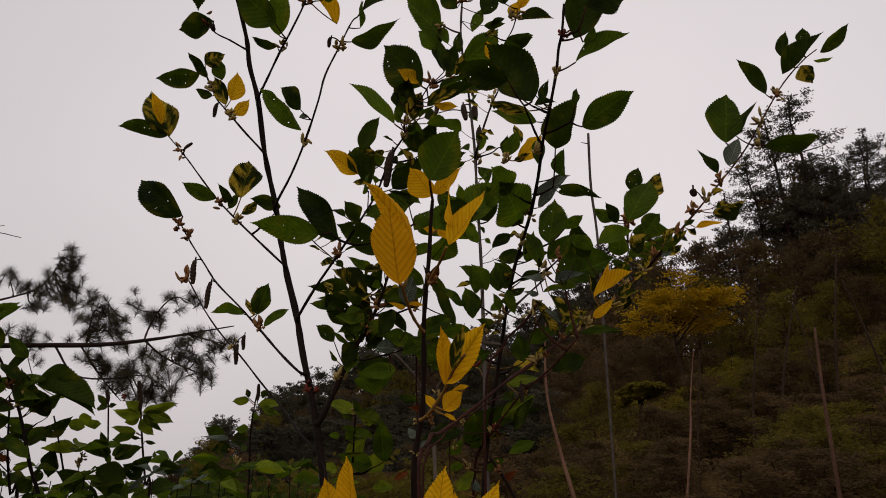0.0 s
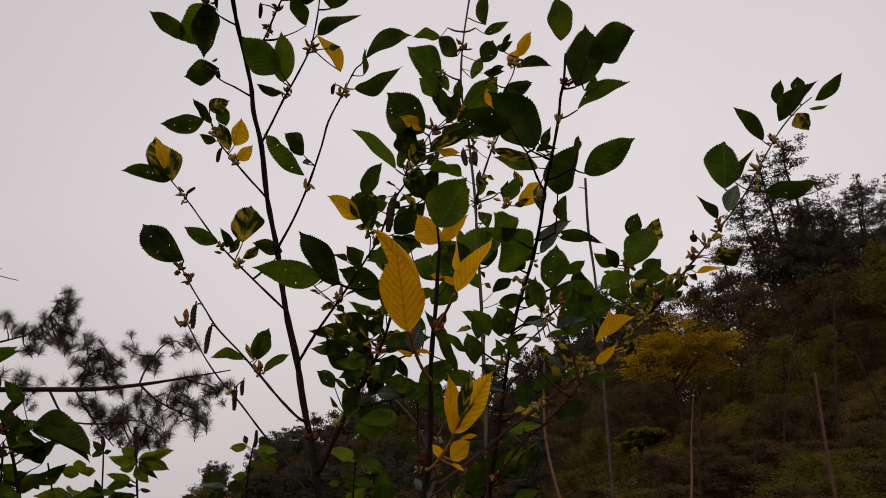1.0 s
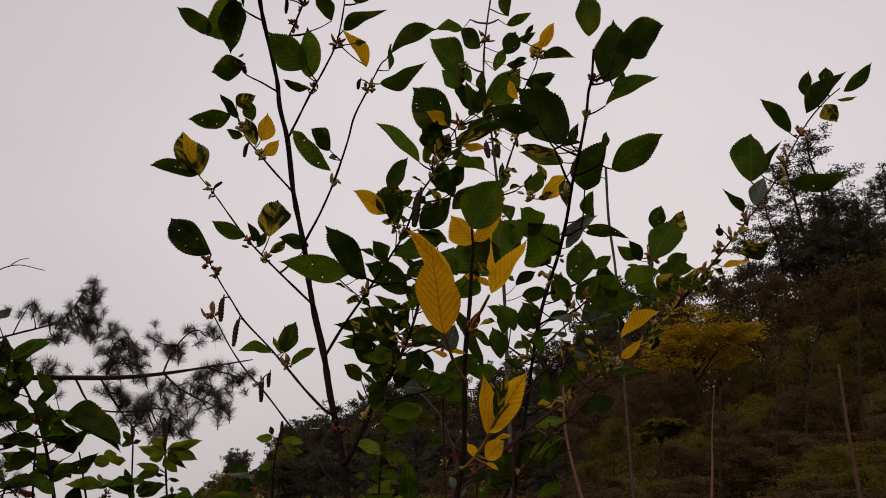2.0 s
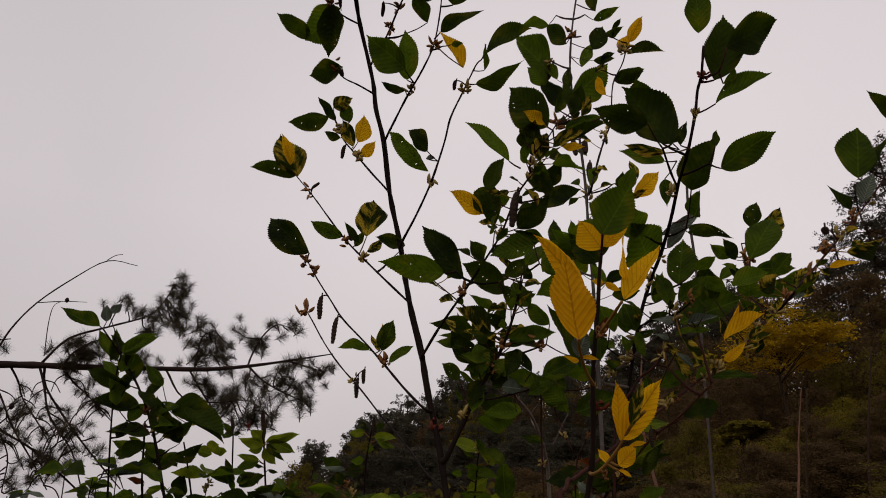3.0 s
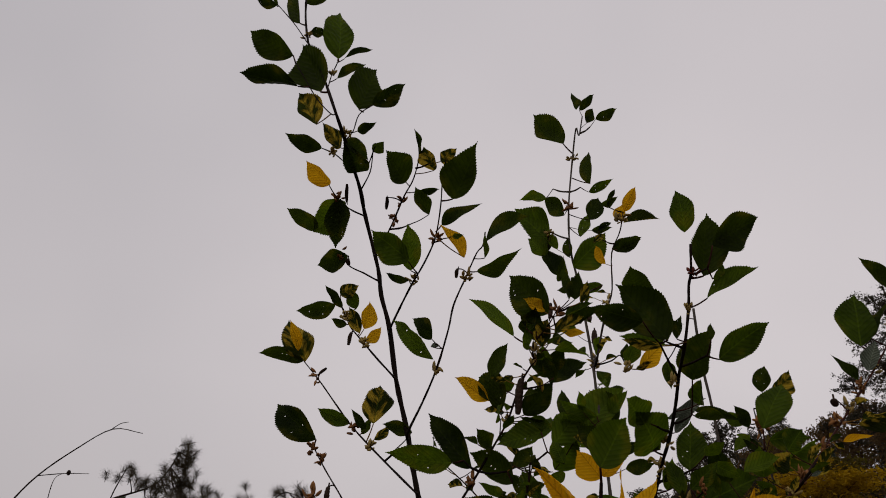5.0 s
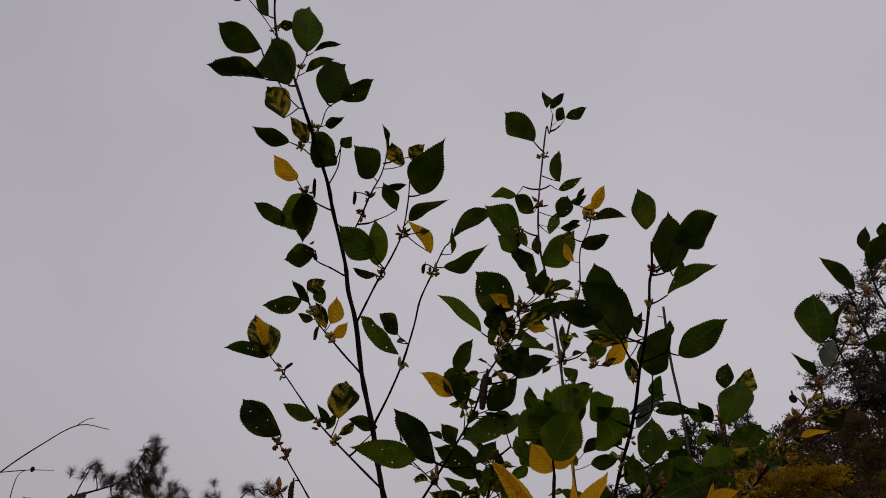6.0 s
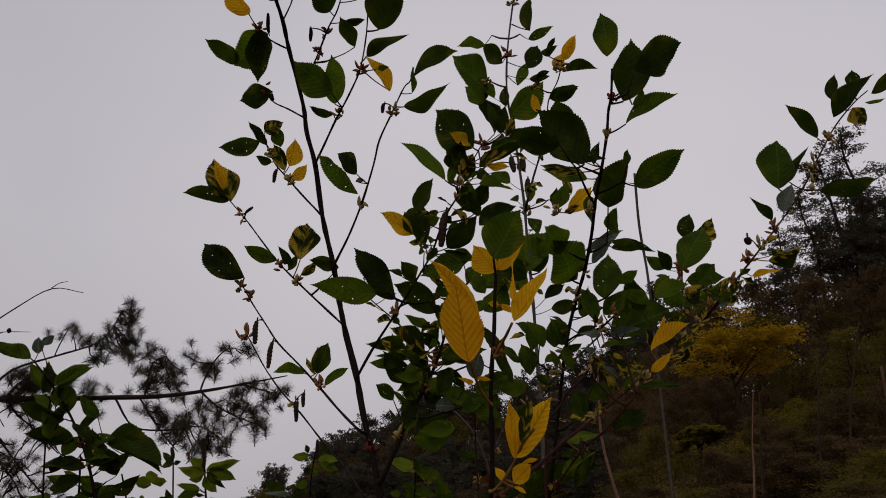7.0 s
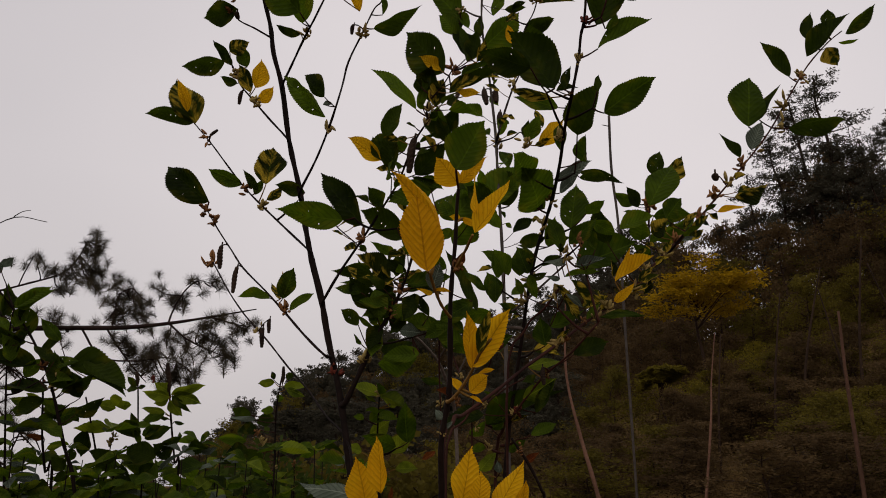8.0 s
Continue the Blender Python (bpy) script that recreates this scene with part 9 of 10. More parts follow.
branch(limb, BARK_PINE, [(-2.90, 5.14, 2.83), (-2.87, 5.12, 2.82), (-2.87, 5.08, 2.85)], 0.005, 0.003, 'twig')
branch(limb, BARK_PINE, [(-3.00, 5.14, 2.80), (-2.98, 5.10, 2.82), (-2.97, 5.03, 2.88)], 0.005, 0.003, 'twig')
branch(limb, BARK_PINE, [(-3.15, 5.14, 2.76), (-3.15, 5.18, 2.86), (-3.15, 5.26, 3.01)], 0.005, 0.003, 'twig')
branch(limb, BARK_PINE, [(-2.70, 5.14, 3.09), (-2.68, 5.17, 3.05), (-2.65, 5.20, 3.06)], 0.005, 0.003, 'twig')
branch(limb, BARK_PINE, [(-2.74, 5.14, 2.98), (-2.71, 5.09, 2.91), (-2.65, 5.07, 2.89)], 0.005, 0.003, 'twig')
branch(limb, BARK_PINE, [(-2.74, 5.14, 2.98), (-2.67, 5.12, 2.86), (-2.58, 5.07, 2.78)], 0.005, 0.003, 'twig')
branch(limb, BARK_PINE, [(-2.80, 5.14, 2.91), (-2.76, 5.14, 2.86), (-2.74, 5.15, 2.85)], 0.005, 0.003, 'twig')
branch(limb, BARK_PINE, [(-2.90, 5.14, 2.83), (-2.89, 5.15, 2.77), (-2.86, 5.18, 2.75)], 0.005, 0.003, 'twig')
branch(limb, BARK_PINE, [(-2.74, 5.14, 2.98), (-2.64, 5.14, 2.88), (-2.55, 5.12, 2.82)], 0.005, 0.003, 'twig')
branch(limb, BARK_PINE, [(-2.71, 5.14, 3.05), (-2.67, 5.10, 3.00), (-2.63, 5.05, 2.99)], 0.005, 0.003, 'twig')
tufts(limb, [(-2.65, 5.03, 3.04), (-2.58, 5.16, 3.08), (-2.65, 5.18, 2.99), (-2.66, 5.15, 2.87), (-2.71, 5.14, 2.78), (-2.59, 5.14, 2.74), (-2.79, 5.11, 2.82), (-2.87, 5.08, 2.85), (-2.97, 5.03, 2.88), (-3.15, 5.26, 3.01), (-2.65, 5.20, 3.06), (-2.65, 5.07, 2.89), (-2.58, 5.07, 2.78), (-2.74, 5.15, 2.85), (-2.86, 5.18, 2.75), (-2.55, 5.12, 2.82), (-2.63, 5.05, 2.99)])
limb = branch(pine, BARK_PINE, [(-2.37, 5.00, 2.43), (-2.38, 5.03, 2.55), (-2.37, 5.06, 2.68), (-2.29, 5.06, 2.72)], 0.0074, 0.0028, 'limb')
branch(limb, BARK_PINE, [(-2.37, 5.06, 2.68), (-2.40, 5.07, 2.68), (-2.41, 5.08, 2.73)], 0.005, 0.003, 'twig')
branch(limb, BARK_PINE, [(-2.37, 5.06, 2.68), (-2.40, 5.09, 2.65), (-2.39, 5.16, 2.66)], 0.005, 0.003, 'twig')
branch(limb, BARK_PINE, [(-2.33, 5.06, 2.70), (-2.33, 5.12, 2.66), (-2.30, 5.14, 2.66)], 0.005, 0.003, 'twig')
branch(limb, BARK_PINE, [(-2.38, 5.02, 2.53), (-2.35, 5.02, 2.52), (-2.32, 4.99, 2.54)], 0.005, 0.003, 'twig')
branch(limb, BARK_PINE, [(-2.38, 5.03, 2.57), (-2.33, 5.06, 2.54), (-2.26, 5.10, 2.55)], 0.005, 0.003, 'twig')
branch(limb, BARK_PINE, [(-2.37, 5.01, 2.47), (-2.35, 5.01, 2.45), (-2.31, 5.05, 2.47)], 0.005, 0.003, 'twig')
branch(limb, BARK_PINE, [(-2.29, 5.06, 2.72), (-2.22, 5.05, 2.65), (-2.17, 5.06, 2.62)], 0.005, 0.003, 'twig')
branch(limb, BARK_PINE, [(-2.37, 5.06, 2.68), (-2.35, 5.11, 2.68), (-2.36, 5.17, 2.73)], 0.005, 0.003, 'twig')
branch(limb, BARK_PINE, [(-2.37, 5.05, 2.64), (-2.40, 5.07, 2.61), (-2.43, 5.11, 2.63)], 0.005, 0.003, 'twig')
branch(limb, BARK_PINE, [(-2.38, 5.02, 2.53), (-2.31, 5.02, 2.53), (-2.26, 4.99, 2.56)], 0.005, 0.003, 'twig')
branch(limb, BARK_PINE, [(-2.29, 5.06, 2.72), (-2.26, 5.05, 2.60), (-2.20, 5.07, 2.52)], 0.005, 0.003, 'twig')
branch(limb, BARK_PINE, [(-2.38, 5.03, 2.55), (-2.44, 5.09, 2.52), (-2.47, 5.15, 2.53)], 0.005, 0.003, 'twig')
tufts(limb, [(-2.41, 5.08, 2.73), (-2.39, 5.16, 2.66), (-2.30, 5.14, 2.66), (-2.32, 4.99, 2.54), (-2.26, 5.10, 2.55), (-2.31, 5.05, 2.47), (-2.17, 5.06, 2.62), (-2.36, 5.17, 2.73), (-2.43, 5.11, 2.63), (-2.26, 4.99, 2.56), (-2.20, 5.07, 2.52), (-2.47, 5.15, 2.53)])
limb = branch(pine, BARK_PINE, [(-1.99, 5.00, 2.46), (-2.00, 5.08, 2.56), (-1.97, 5.16, 2.71), (-1.88, 5.16, 2.79), (-1.77, 5.16, 2.77)], 0.0074, 0.0028, 'limb')
branch(limb, BARK_PINE, [(-1.97, 5.16, 2.71), (-2.01, 5.20, 2.69), (-2.04, 5.23, 2.70)], 0.005, 0.003, 'twig')
branch(limb, BARK_PINE, [(-1.98, 5.13, 2.66), (-2.01, 5.21, 2.63), (-2.06, 5.25, 2.65)], 0.005, 0.003, 'twig')
branch(limb, BARK_PINE, [(-1.97, 5.14, 2.68), (-2.10, 5.17, 2.70), (-2.19, 5.17, 2.75)], 0.005, 0.003, 'twig')
branch(limb, BARK_PINE, [(-1.90, 5.16, 2.78), (-1.88, 5.18, 2.77), (-1.90, 5.23, 2.81)], 0.005, 0.003, 'twig')
branch(limb, BARK_PINE, [(-1.83, 5.16, 2.78), (-1.80, 5.19, 2.76), (-1.79, 5.21, 2.78)], 0.005, 0.003, 'twig')
branch(limb, BARK_PINE, [(-1.97, 5.14, 2.68), (-1.98, 5.19, 2.65), (-1.98, 5.21, 2.66)], 0.005, 0.003, 'twig')
tufts(limb, [(-2.04, 5.23, 2.70), (-2.06, 5.25, 2.65), (-2.19, 5.17, 2.75), (-1.90, 5.23, 2.81), (-1.79, 5.21, 2.78), (-1.98, 5.21, 2.66)])
limb = branch(pine, BARK_PINE, [(-2.41, 5.00, 2.43), (-2.29, 5.03, 2.26), (-2.18, 5.06, 2.13), (-2.12, 5.06, 2.07)], 0.0074, 0.0028, 'limb')
branch(limb, BARK_PINE, [(-2.37, 5.01, 2.37), (-2.35, 5.01, 2.36), (-2.35, 4.99, 2.38)], 0.005, 0.003, 'twig')
branch(limb, BARK_PINE, [(-2.35, 5.02, 2.34), (-2.31, 5.04, 2.33), (-2.31, 5.07, 2.36)], 0.005, 0.003, 'twig')
branch(limb, BARK_PINE, [(-2.24, 5.05, 2.19), (-2.23, 5.10, 2.17), (-2.21, 5.11, 2.19)], 0.005, 0.003, 'twig')
branch(limb, BARK_PINE, [(-2.24, 5.05, 2.19), (-2.21, 5.10, 2.20), (-2.21, 5.17, 2.25)], 0.005, 0.003, 'twig')
branch(limb, BARK_PINE, [(-2.29, 5.03, 2.26), (-2.26, 5.07, 2.25), (-2.25, 5.12, 2.29)], 0.005, 0.003, 'twig')
branch(limb, BARK_PINE, [(-2.16, 5.06, 2.11), (-2.14, 5.10, 2.16), (-2.12, 5.11, 2.25)], 0.005, 0.003, 'twig')
branch(limb, BARK_PINE, [(-2.18, 5.06, 2.13), (-2.17, 5.08, 2.12), (-2.14, 5.06, 2.15)], 0.005, 0.003, 'twig')
branch(limb, BARK_PINE, [(-2.33, 5.02, 2.31), (-2.32, 5.08, 2.30), (-2.31, 5.14, 2.33)], 0.005, 0.003, 'twig')
tufts(limb, [(-2.35, 4.99, 2.38), (-2.31, 5.07, 2.36), (-2.21, 5.11, 2.19), (-2.21, 5.17, 2.25), (-2.25, 5.12, 2.29), (-2.12, 5.11, 2.25), (-2.14, 5.06, 2.15), (-2.31, 5.14, 2.33)])
limb = branch(pine, BARK_PINE, [(-1.99, 5.00, 2.46), (-1.87, 5.01, 2.36), (-1.71, 5.03, 2.28), (-1.52, 5.03, 2.21)], 0.0074, 0.0028, 'limb')
branch(limb, BARK_PINE, [(-1.91, 5.01, 2.39), (-1.91, 5.07, 2.39), (-1.88, 5.14, 2.42)], 0.005, 0.003, 'twig')
branch(limb, BARK_PINE, [(-1.79, 5.02, 2.32), (-1.78, 4.96, 2.34), (-1.74, 4.91, 2.41)], 0.005, 0.003, 'twig')
branch(limb, BARK_PINE, [(-1.97, 5.00, 2.44), (-1.97, 5.00, 2.38), (-2.00, 5.02, 2.36)], 0.005, 0.003, 'twig')
branch(limb, BARK_PINE, [(-1.71, 5.03, 2.28), (-1.69, 4.99, 2.25), (-1.68, 4.94, 2.27)], 0.005, 0.003, 'twig')
branch(limb, BARK_PINE, [(-1.58, 5.03, 2.23), (-1.55, 5.08, 2.20), (-1.55, 5.10, 2.20)], 0.005, 0.003, 'twig')
branch(limb, BARK_PINE, [(-1.87, 5.01, 2.36), (-1.86, 5.03, 2.31), (-1.87, 5.03, 2.30)], 0.005, 0.003, 'twig')
branch(limb, BARK_PINE, [(-1.93, 5.01, 2.41), (-1.92, 4.95, 2.35), (-1.92, 4.93, 2.34)], 0.005, 0.003, 'twig')
branch(limb, BARK_PINE, [(-1.71, 5.03, 2.28), (-1.69, 5.06, 2.28), (-1.66, 5.07, 2.33)], 0.005, 0.003, 'twig')
branch(limb, BARK_PINE, [(-1.79, 5.02, 2.32), (-1.78, 5.00, 2.32), (-1.74, 4.98, 2.35)], 0.005, 0.003, 'twig')
tufts(limb, [(-1.88, 5.14, 2.42), (-1.74, 4.91, 2.41), (-2.00, 5.02, 2.36), (-1.68, 4.94, 2.27), (-1.60, 5.03, 2.23), (-1.55, 5.10, 2.20), (-1.87, 5.03, 2.30), (-1.92, 4.93, 2.34), (-1.66, 5.07, 2.33), (-1.74, 4.98, 2.35)])
limb = branch(pine, BARK_PINE, [(-2.58, 5.00, 2.43), (-2.41, 4.98, 2.23), (-2.15, 4.96, 2.20), (-1.96, 4.96, 2.22), (-1.83, 4.96, 2.16)], 0.0074, 0.0028, 'limb')
branch(limb, BARK_PINE, [(-2.05, 4.96, 2.21), (-2.06, 4.97, 2.20), (-2.05, 4.99, 2.23)], 0.005, 0.003, 'twig')
branch(limb, BARK_PINE, [(-1.96, 4.96, 2.22), (-1.96, 4.98, 2.22), (-1.93, 4.98, 2.27)], 0.005, 0.003, 'twig')
branch(limb, BARK_PINE, [(-2.02, 4.96, 2.21), (-2.01, 5.04, 2.15), (-1.99, 5.07, 2.13)], 0.005, 0.003, 'twig')
branch(limb, BARK_PINE, [(-1.89, 4.96, 2.19), (-1.88, 4.96, 2.11), (-1.90, 4.97, 2.07)], 0.005, 0.003, 'twig')
branch(limb, BARK_PINE, [(-1.89, 4.96, 2.19), (-1.89, 5.00, 2.16), (-1.86, 5.05, 2.16)], 0.005, 0.003, 'twig')
branch(limb, BARK_PINE, [(-2.05, 4.96, 2.21), (-2.02, 5.00, 2.13), (-2.01, 5.04, 2.09)], 0.005, 0.003, 'twig')
branch(limb, BARK_PINE, [(-1.89, 4.96, 2.19), (-1.91, 4.99, 2.14), (-1.89, 4.98, 2.12)], 0.005, 0.003, 'twig')
branch(limb, BARK_PINE, [(-1.83, 4.96, 2.16), (-1.77, 4.93, 2.11), (-1.73, 4.86, 2.11)], 0.005, 0.003, 'twig')
tufts(limb, [(-2.05, 4.99, 2.23), (-1.93, 4.98, 2.27), (-1.99, 5.07, 2.13), (-1.90, 4.97, 2.07), (-1.86, 5.05, 2.16), (-2.01, 5.04, 2.09), (-1.89, 4.98, 2.12), (-1.73, 4.86, 2.11)])
limb = branch(pine, BARK_PINE, [(-1.71, 5.00, 2.50), (-1.57, 5.02, 2.46), (-1.47, 5.05, 2.44)], 0.0074, 0.0028, 'limb')
branch(limb, BARK_PINE, [(-1.55, 5.03, 2.46), (-1.52, 5.09, 2.44), (-1.52, 5.14, 2.46)], 0.005, 0.003, 'twig')
branch(limb, BARK_PINE, [(-1.47, 5.05, 2.44), (-1.45, 5.01, 2.43), (-1.43, 5.00, 2.46)], 0.005, 0.003, 'twig')
branch(limb, BARK_PINE, [(-1.53, 5.03, 2.45), (-1.53, 5.05, 2.41), (-1.52, 5.04, 2.41)], 0.005, 0.003, 'twig')
tufts(limb, [(-1.52, 5.14, 2.46), (-1.43, 5.00, 2.46), (-1.52, 5.04, 2.41)])
limb = branch(pine, BARK_PINE, [(-3.53, 5.00, 2.44), (-3.44, 4.98, 2.28), (-3.34, 4.96, 2.08), (-3.13, 4.96, 1.86), (-3.00, 4.96, 1.61)], 0.0092, 0.0037, 'limb')
branch(limb, BARK_PINE, [(-3.37, 4.96, 2.15), (-3.42, 4.96, 2.12), (-3.42, 4.94, 2.07)], 0.005, 0.003, 'twig')
branch(limb, BARK_PINE, [(-3.13, 4.96, 1.86), (-3.17, 4.93, 1.82), (-3.23, 4.98, 1.75)], 0.005, 0.003, 'twig')
branch(limb, BARK_PINE, [(-3.37, 4.96, 2.15), (-3.28, 4.94, 2.13), (-3.23, 4.95, 2.09)], 0.005, 0.003, 'twig')
branch(limb, BARK_PINE, [(-3.27, 4.96, 2.01), (-3.17, 4.94, 1.97), (-3.10, 4.95, 1.88)], 0.005, 0.003, 'twig')
branch(limb, BARK_PINE, [(-3.20, 4.96, 1.93), (-3.24, 4.95, 1.90), (-3.28, 4.96, 1.86)], 0.005, 0.003, 'twig')
branch(limb, BARK_PINE, [(-3.36, 4.96, 2.11), (-3.24, 4.97, 2.05), (-3.16, 4.95, 1.99)], 0.005, 0.003, 'twig')
branch(limb, BARK_PINE, [(-3.43, 4.97, 2.25), (-3.37, 4.94, 2.23), (-3.34, 4.94, 2.19)], 0.005, 0.003, 'twig')
branch(limb, BARK_PINE, [(-3.27, 4.96, 2.01), (-3.32, 4.97, 1.99), (-3.33, 4.94, 1.96)], 0.005, 0.003, 'twig')
branch(limb, BARK_PINE, [(-3.24, 4.96, 1.97), (-3.31, 4.95, 1.92), (-3.34, 4.96, 1.80)], 0.005, 0.003, 'twig')
branch(limb, BARK_PINE, [(-3.36, 4.96, 2.11), (-3.32, 4.90, 2.10), (-3.31, 4.88, 2.13)], 0.005, 0.003, 'twig')
branch(limb, BARK_PINE, [(-3.34, 4.96, 2.08), (-3.33, 4.97, 2.05), (-3.32, 5.01, 2.06)], 0.005, 0.003, 'twig')
branch(limb, BARK_PINE, [(-3.27, 4.96, 2.01), (-3.26, 4.99, 1.96), (-3.24, 5.06, 1.95)], 0.005, 0.003, 'twig')
branch(limb, BARK_PINE, [(-3.07, 4.96, 1.74), (-3.05, 4.93, 1.74), (-3.02, 4.87, 1.79)], 0.005, 0.003, 'twig')
branch(limb, BARK_PINE, [(-3.20, 4.96, 1.93), (-3.17, 4.89, 1.94), (-3.15, 4.85, 1.98)], 0.005, 0.003, 'twig')
branch(limb, BARK_PINE, [(-3.16, 4.96, 1.90), (-3.20, 4.95, 1.80), (-3.23, 4.98, 1.75)], 0.005, 0.003, 'twig')
branch(limb, BARK_PINE, [(-3.13, 4.96, 1.86), (-3.13, 4.94, 1.85), (-3.10, 4.95, 1.88)], 0.005, 0.003, 'twig')
branch(limb, BARK_PINE, [(-3.24, 4.96, 1.97), (-3.24, 4.95, 1.89), (-3.28, 4.96, 1.86)], 0.005, 0.003, 'twig')
branch(limb, BARK_PINE, [(-3.20, 4.96, 1.93), (-3.19, 4.94, 1.94), (-3.16, 4.95, 1.99)], 0.005, 0.003, 'twig')
branch(limb, BARK_PINE, [(-3.27, 4.96, 2.01), (-3.32, 4.98, 1.88), (-3.34, 4.96, 1.80)], 0.005, 0.003, 'twig')
tufts(limb, [(-3.31, 4.88, 2.13), (-3.32, 5.01, 2.06), (-3.24, 5.06, 1.95), (-3.02, 4.87, 1.79), (-3.15, 4.85, 1.98), (-3.23, 4.98, 1.75), (-3.10, 4.95, 1.88), (-3.28, 4.96, 1.86), (-3.16, 4.95, 1.99), (-3.34, 4.96, 1.80)], 2)
limb = branch(pine, BARK_PINE, [(-3.49, 5.00, 2.44), (-3.48, 5.06, 2.29), (-3.24, 5.12, 2.00), (-2.96, 5.12, 1.75), (-2.82, 5.12, 1.63)], 0.0092, 0.0037, 'limb')
branch(limb, BARK_PINE, [(-2.96, 5.12, 1.75), (-2.85, 5.10, 1.72), (-2.77, 5.09, 1.61)], 0.005, 0.003, 'twig')
branch(limb, BARK_PINE, [(-2.93, 5.12, 1.73), (-2.98, 5.09, 1.71), (-3.01, 5.11, 1.65)], 0.005, 0.003, 'twig')
branch(limb, BARK_PINE, [(-3.48, 5.06, 2.29), (-3.61, 5.13, 2.25), (-3.63, 5.09, 2.17)], 0.005, 0.003, 'twig')
branch(limb, BARK_PINE, [(-3.48, 5.04, 2.34), (-3.45, 5.10, 2.33), (-3.42, 5.14, 2.27)], 0.005, 0.003, 'twig')
branch(limb, BARK_PINE, [(-3.24, 5.12, 2.00), (-3.28, 5.12, 1.94), (-3.29, 5.10, 1.89)], 0.005, 0.003, 'twig')
branch(limb, BARK_PINE, [(-3.28, 5.11, 2.05), (-3.34, 5.15, 2.02), (-3.32, 5.10, 1.95)], 0.005, 0.003, 'twig')
branch(limb, BARK_PINE, [(-2.96, 5.12, 1.75), (-2.92, 5.11, 1.75), (-2.89, 5.13, 1.71)], 0.005, 0.003, 'twig')
branch(limb, BARK_PINE, [(-2.91, 5.12, 1.71), (-3.01, 5.15, 1.69), (-3.04, 5.15, 1.60)], 0.005, 0.003, 'twig')
branch(limb, BARK_PINE, [(-3.48, 5.04, 2.34), (-3.60, 5.11, 2.32), (-3.63, 5.12, 2.23)], 0.005, 0.003, 'twig')
branch(limb, BARK_PINE, [(-3.40, 5.08, 2.19), (-3.38, 5.14, 2.15), (-3.38, 5.22, 2.16)], 0.005, 0.003, 'twig')
branch(limb, BARK_PINE, [(-3.28, 5.11, 2.05), (-3.26, 5.16, 2.05), (-3.24, 5.20, 2.08)], 0.005, 0.003, 'twig')
branch(limb, BARK_PINE, [(-3.19, 5.12, 1.96), (-3.18, 5.14, 1.94), (-3.14, 5.19, 1.97)], 0.005, 0.003, 'twig')
branch(limb, BARK_PINE, [(-3.00, 5.12, 1.80), (-2.97, 5.07, 1.78), (-2.97, 5.06, 1.81)], 0.005, 0.003, 'twig')
branch(limb, BARK_PINE, [(-2.89, 5.12, 1.69), (-2.87, 5.07, 1.69), (-2.84, 5.04, 1.73)], 0.005, 0.003, 'twig')
branch(limb, BARK_PINE, [(-3.28, 5.11, 2.05), (-3.24, 5.08, 2.10), (-3.16, 5.06, 2.18)], 0.005, 0.003, 'twig')
branch(limb, BARK_PINE, [(-3.05, 5.12, 1.84), (-3.04, 5.06, 1.83), (-3.00, 5.02, 1.86)], 0.005, 0.003, 'twig')
branch(limb, BARK_PINE, [(-3.19, 5.12, 1.96), (-3.17, 5.06, 1.96), (-3.17, 5.04, 2.01)], 0.005, 0.003, 'twig')
branch(limb, BARK_PINE, [(-3.24, 5.12, 2.00), (-3.27, 5.12, 1.93), (-3.29, 5.10, 1.89)], 0.005, 0.003, 'twig')
branch(limb, BARK_PINE, [(-2.96, 5.12, 1.75), (-2.99, 5.12, 1.66), (-3.04, 5.15, 1.60)], 0.005, 0.003, 'twig')
tufts(limb, [(-3.38, 5.22, 2.16), (-3.24, 5.20, 2.08), (-3.14, 5.19, 1.97), (-2.97, 5.06, 1.81), (-2.84, 5.04, 1.73), (-3.16, 5.06, 2.18), (-3.00, 5.02, 1.86), (-3.17, 5.04, 2.01), (-3.29, 5.10, 1.89), (-3.04, 5.15, 1.60)], 2)
limb = branch(pine, BARK_PINE, [(-3.94, 5.00, 2.44), (-3.80, 4.93, 2.31), (-3.66, 4.86, 2.19), (-3.52, 4.86, 1.99), (-3.33, 4.86, 1.78), (-3.18, 4.86, 1.60)], 0.0092, 0.0037, 'limb')
branch(limb, BARK_PINE, [(-3.73, 4.90, 2.25), (-3.60, 4.86, 2.21), (-3.54, 4.87, 2.16)], 0.005, 0.003, 'twig')
branch(limb, BARK_PINE, [(-3.33, 4.86, 1.78), (-3.28, 4.87, 1.77), (-3.24, 4.87, 1.71)], 0.005, 0.003, 'twig')
branch(limb, BARK_PINE, [(-3.26, 4.86, 1.69), (-3.29, 4.85, 1.64), (-3.34, 4.89, 1.56)], 0.005, 0.003, 'twig')
branch(limb, BARK_PINE, [(-3.57, 4.86, 2.06), (-3.63, 4.86, 2.00), (-3.67, 4.87, 1.92)], 0.005, 0.003, 'twig')
branch(limb, BARK_PINE, [(-3.66, 4.86, 2.19), (-3.75, 4.87, 2.12), (-3.79, 4.87, 2.07)], 0.005, 0.003, 'twig')
branch(limb, BARK_PINE, [(-3.28, 4.86, 1.72), (-3.29, 4.84, 1.71), (-3.30, 4.84, 1.67)], 0.005, 0.003, 'twig')
branch(limb, BARK_PINE, [(-3.33, 4.86, 1.78), (-3.26, 4.84, 1.77), (-3.25, 4.88, 1.74)], 0.005, 0.003, 'twig')
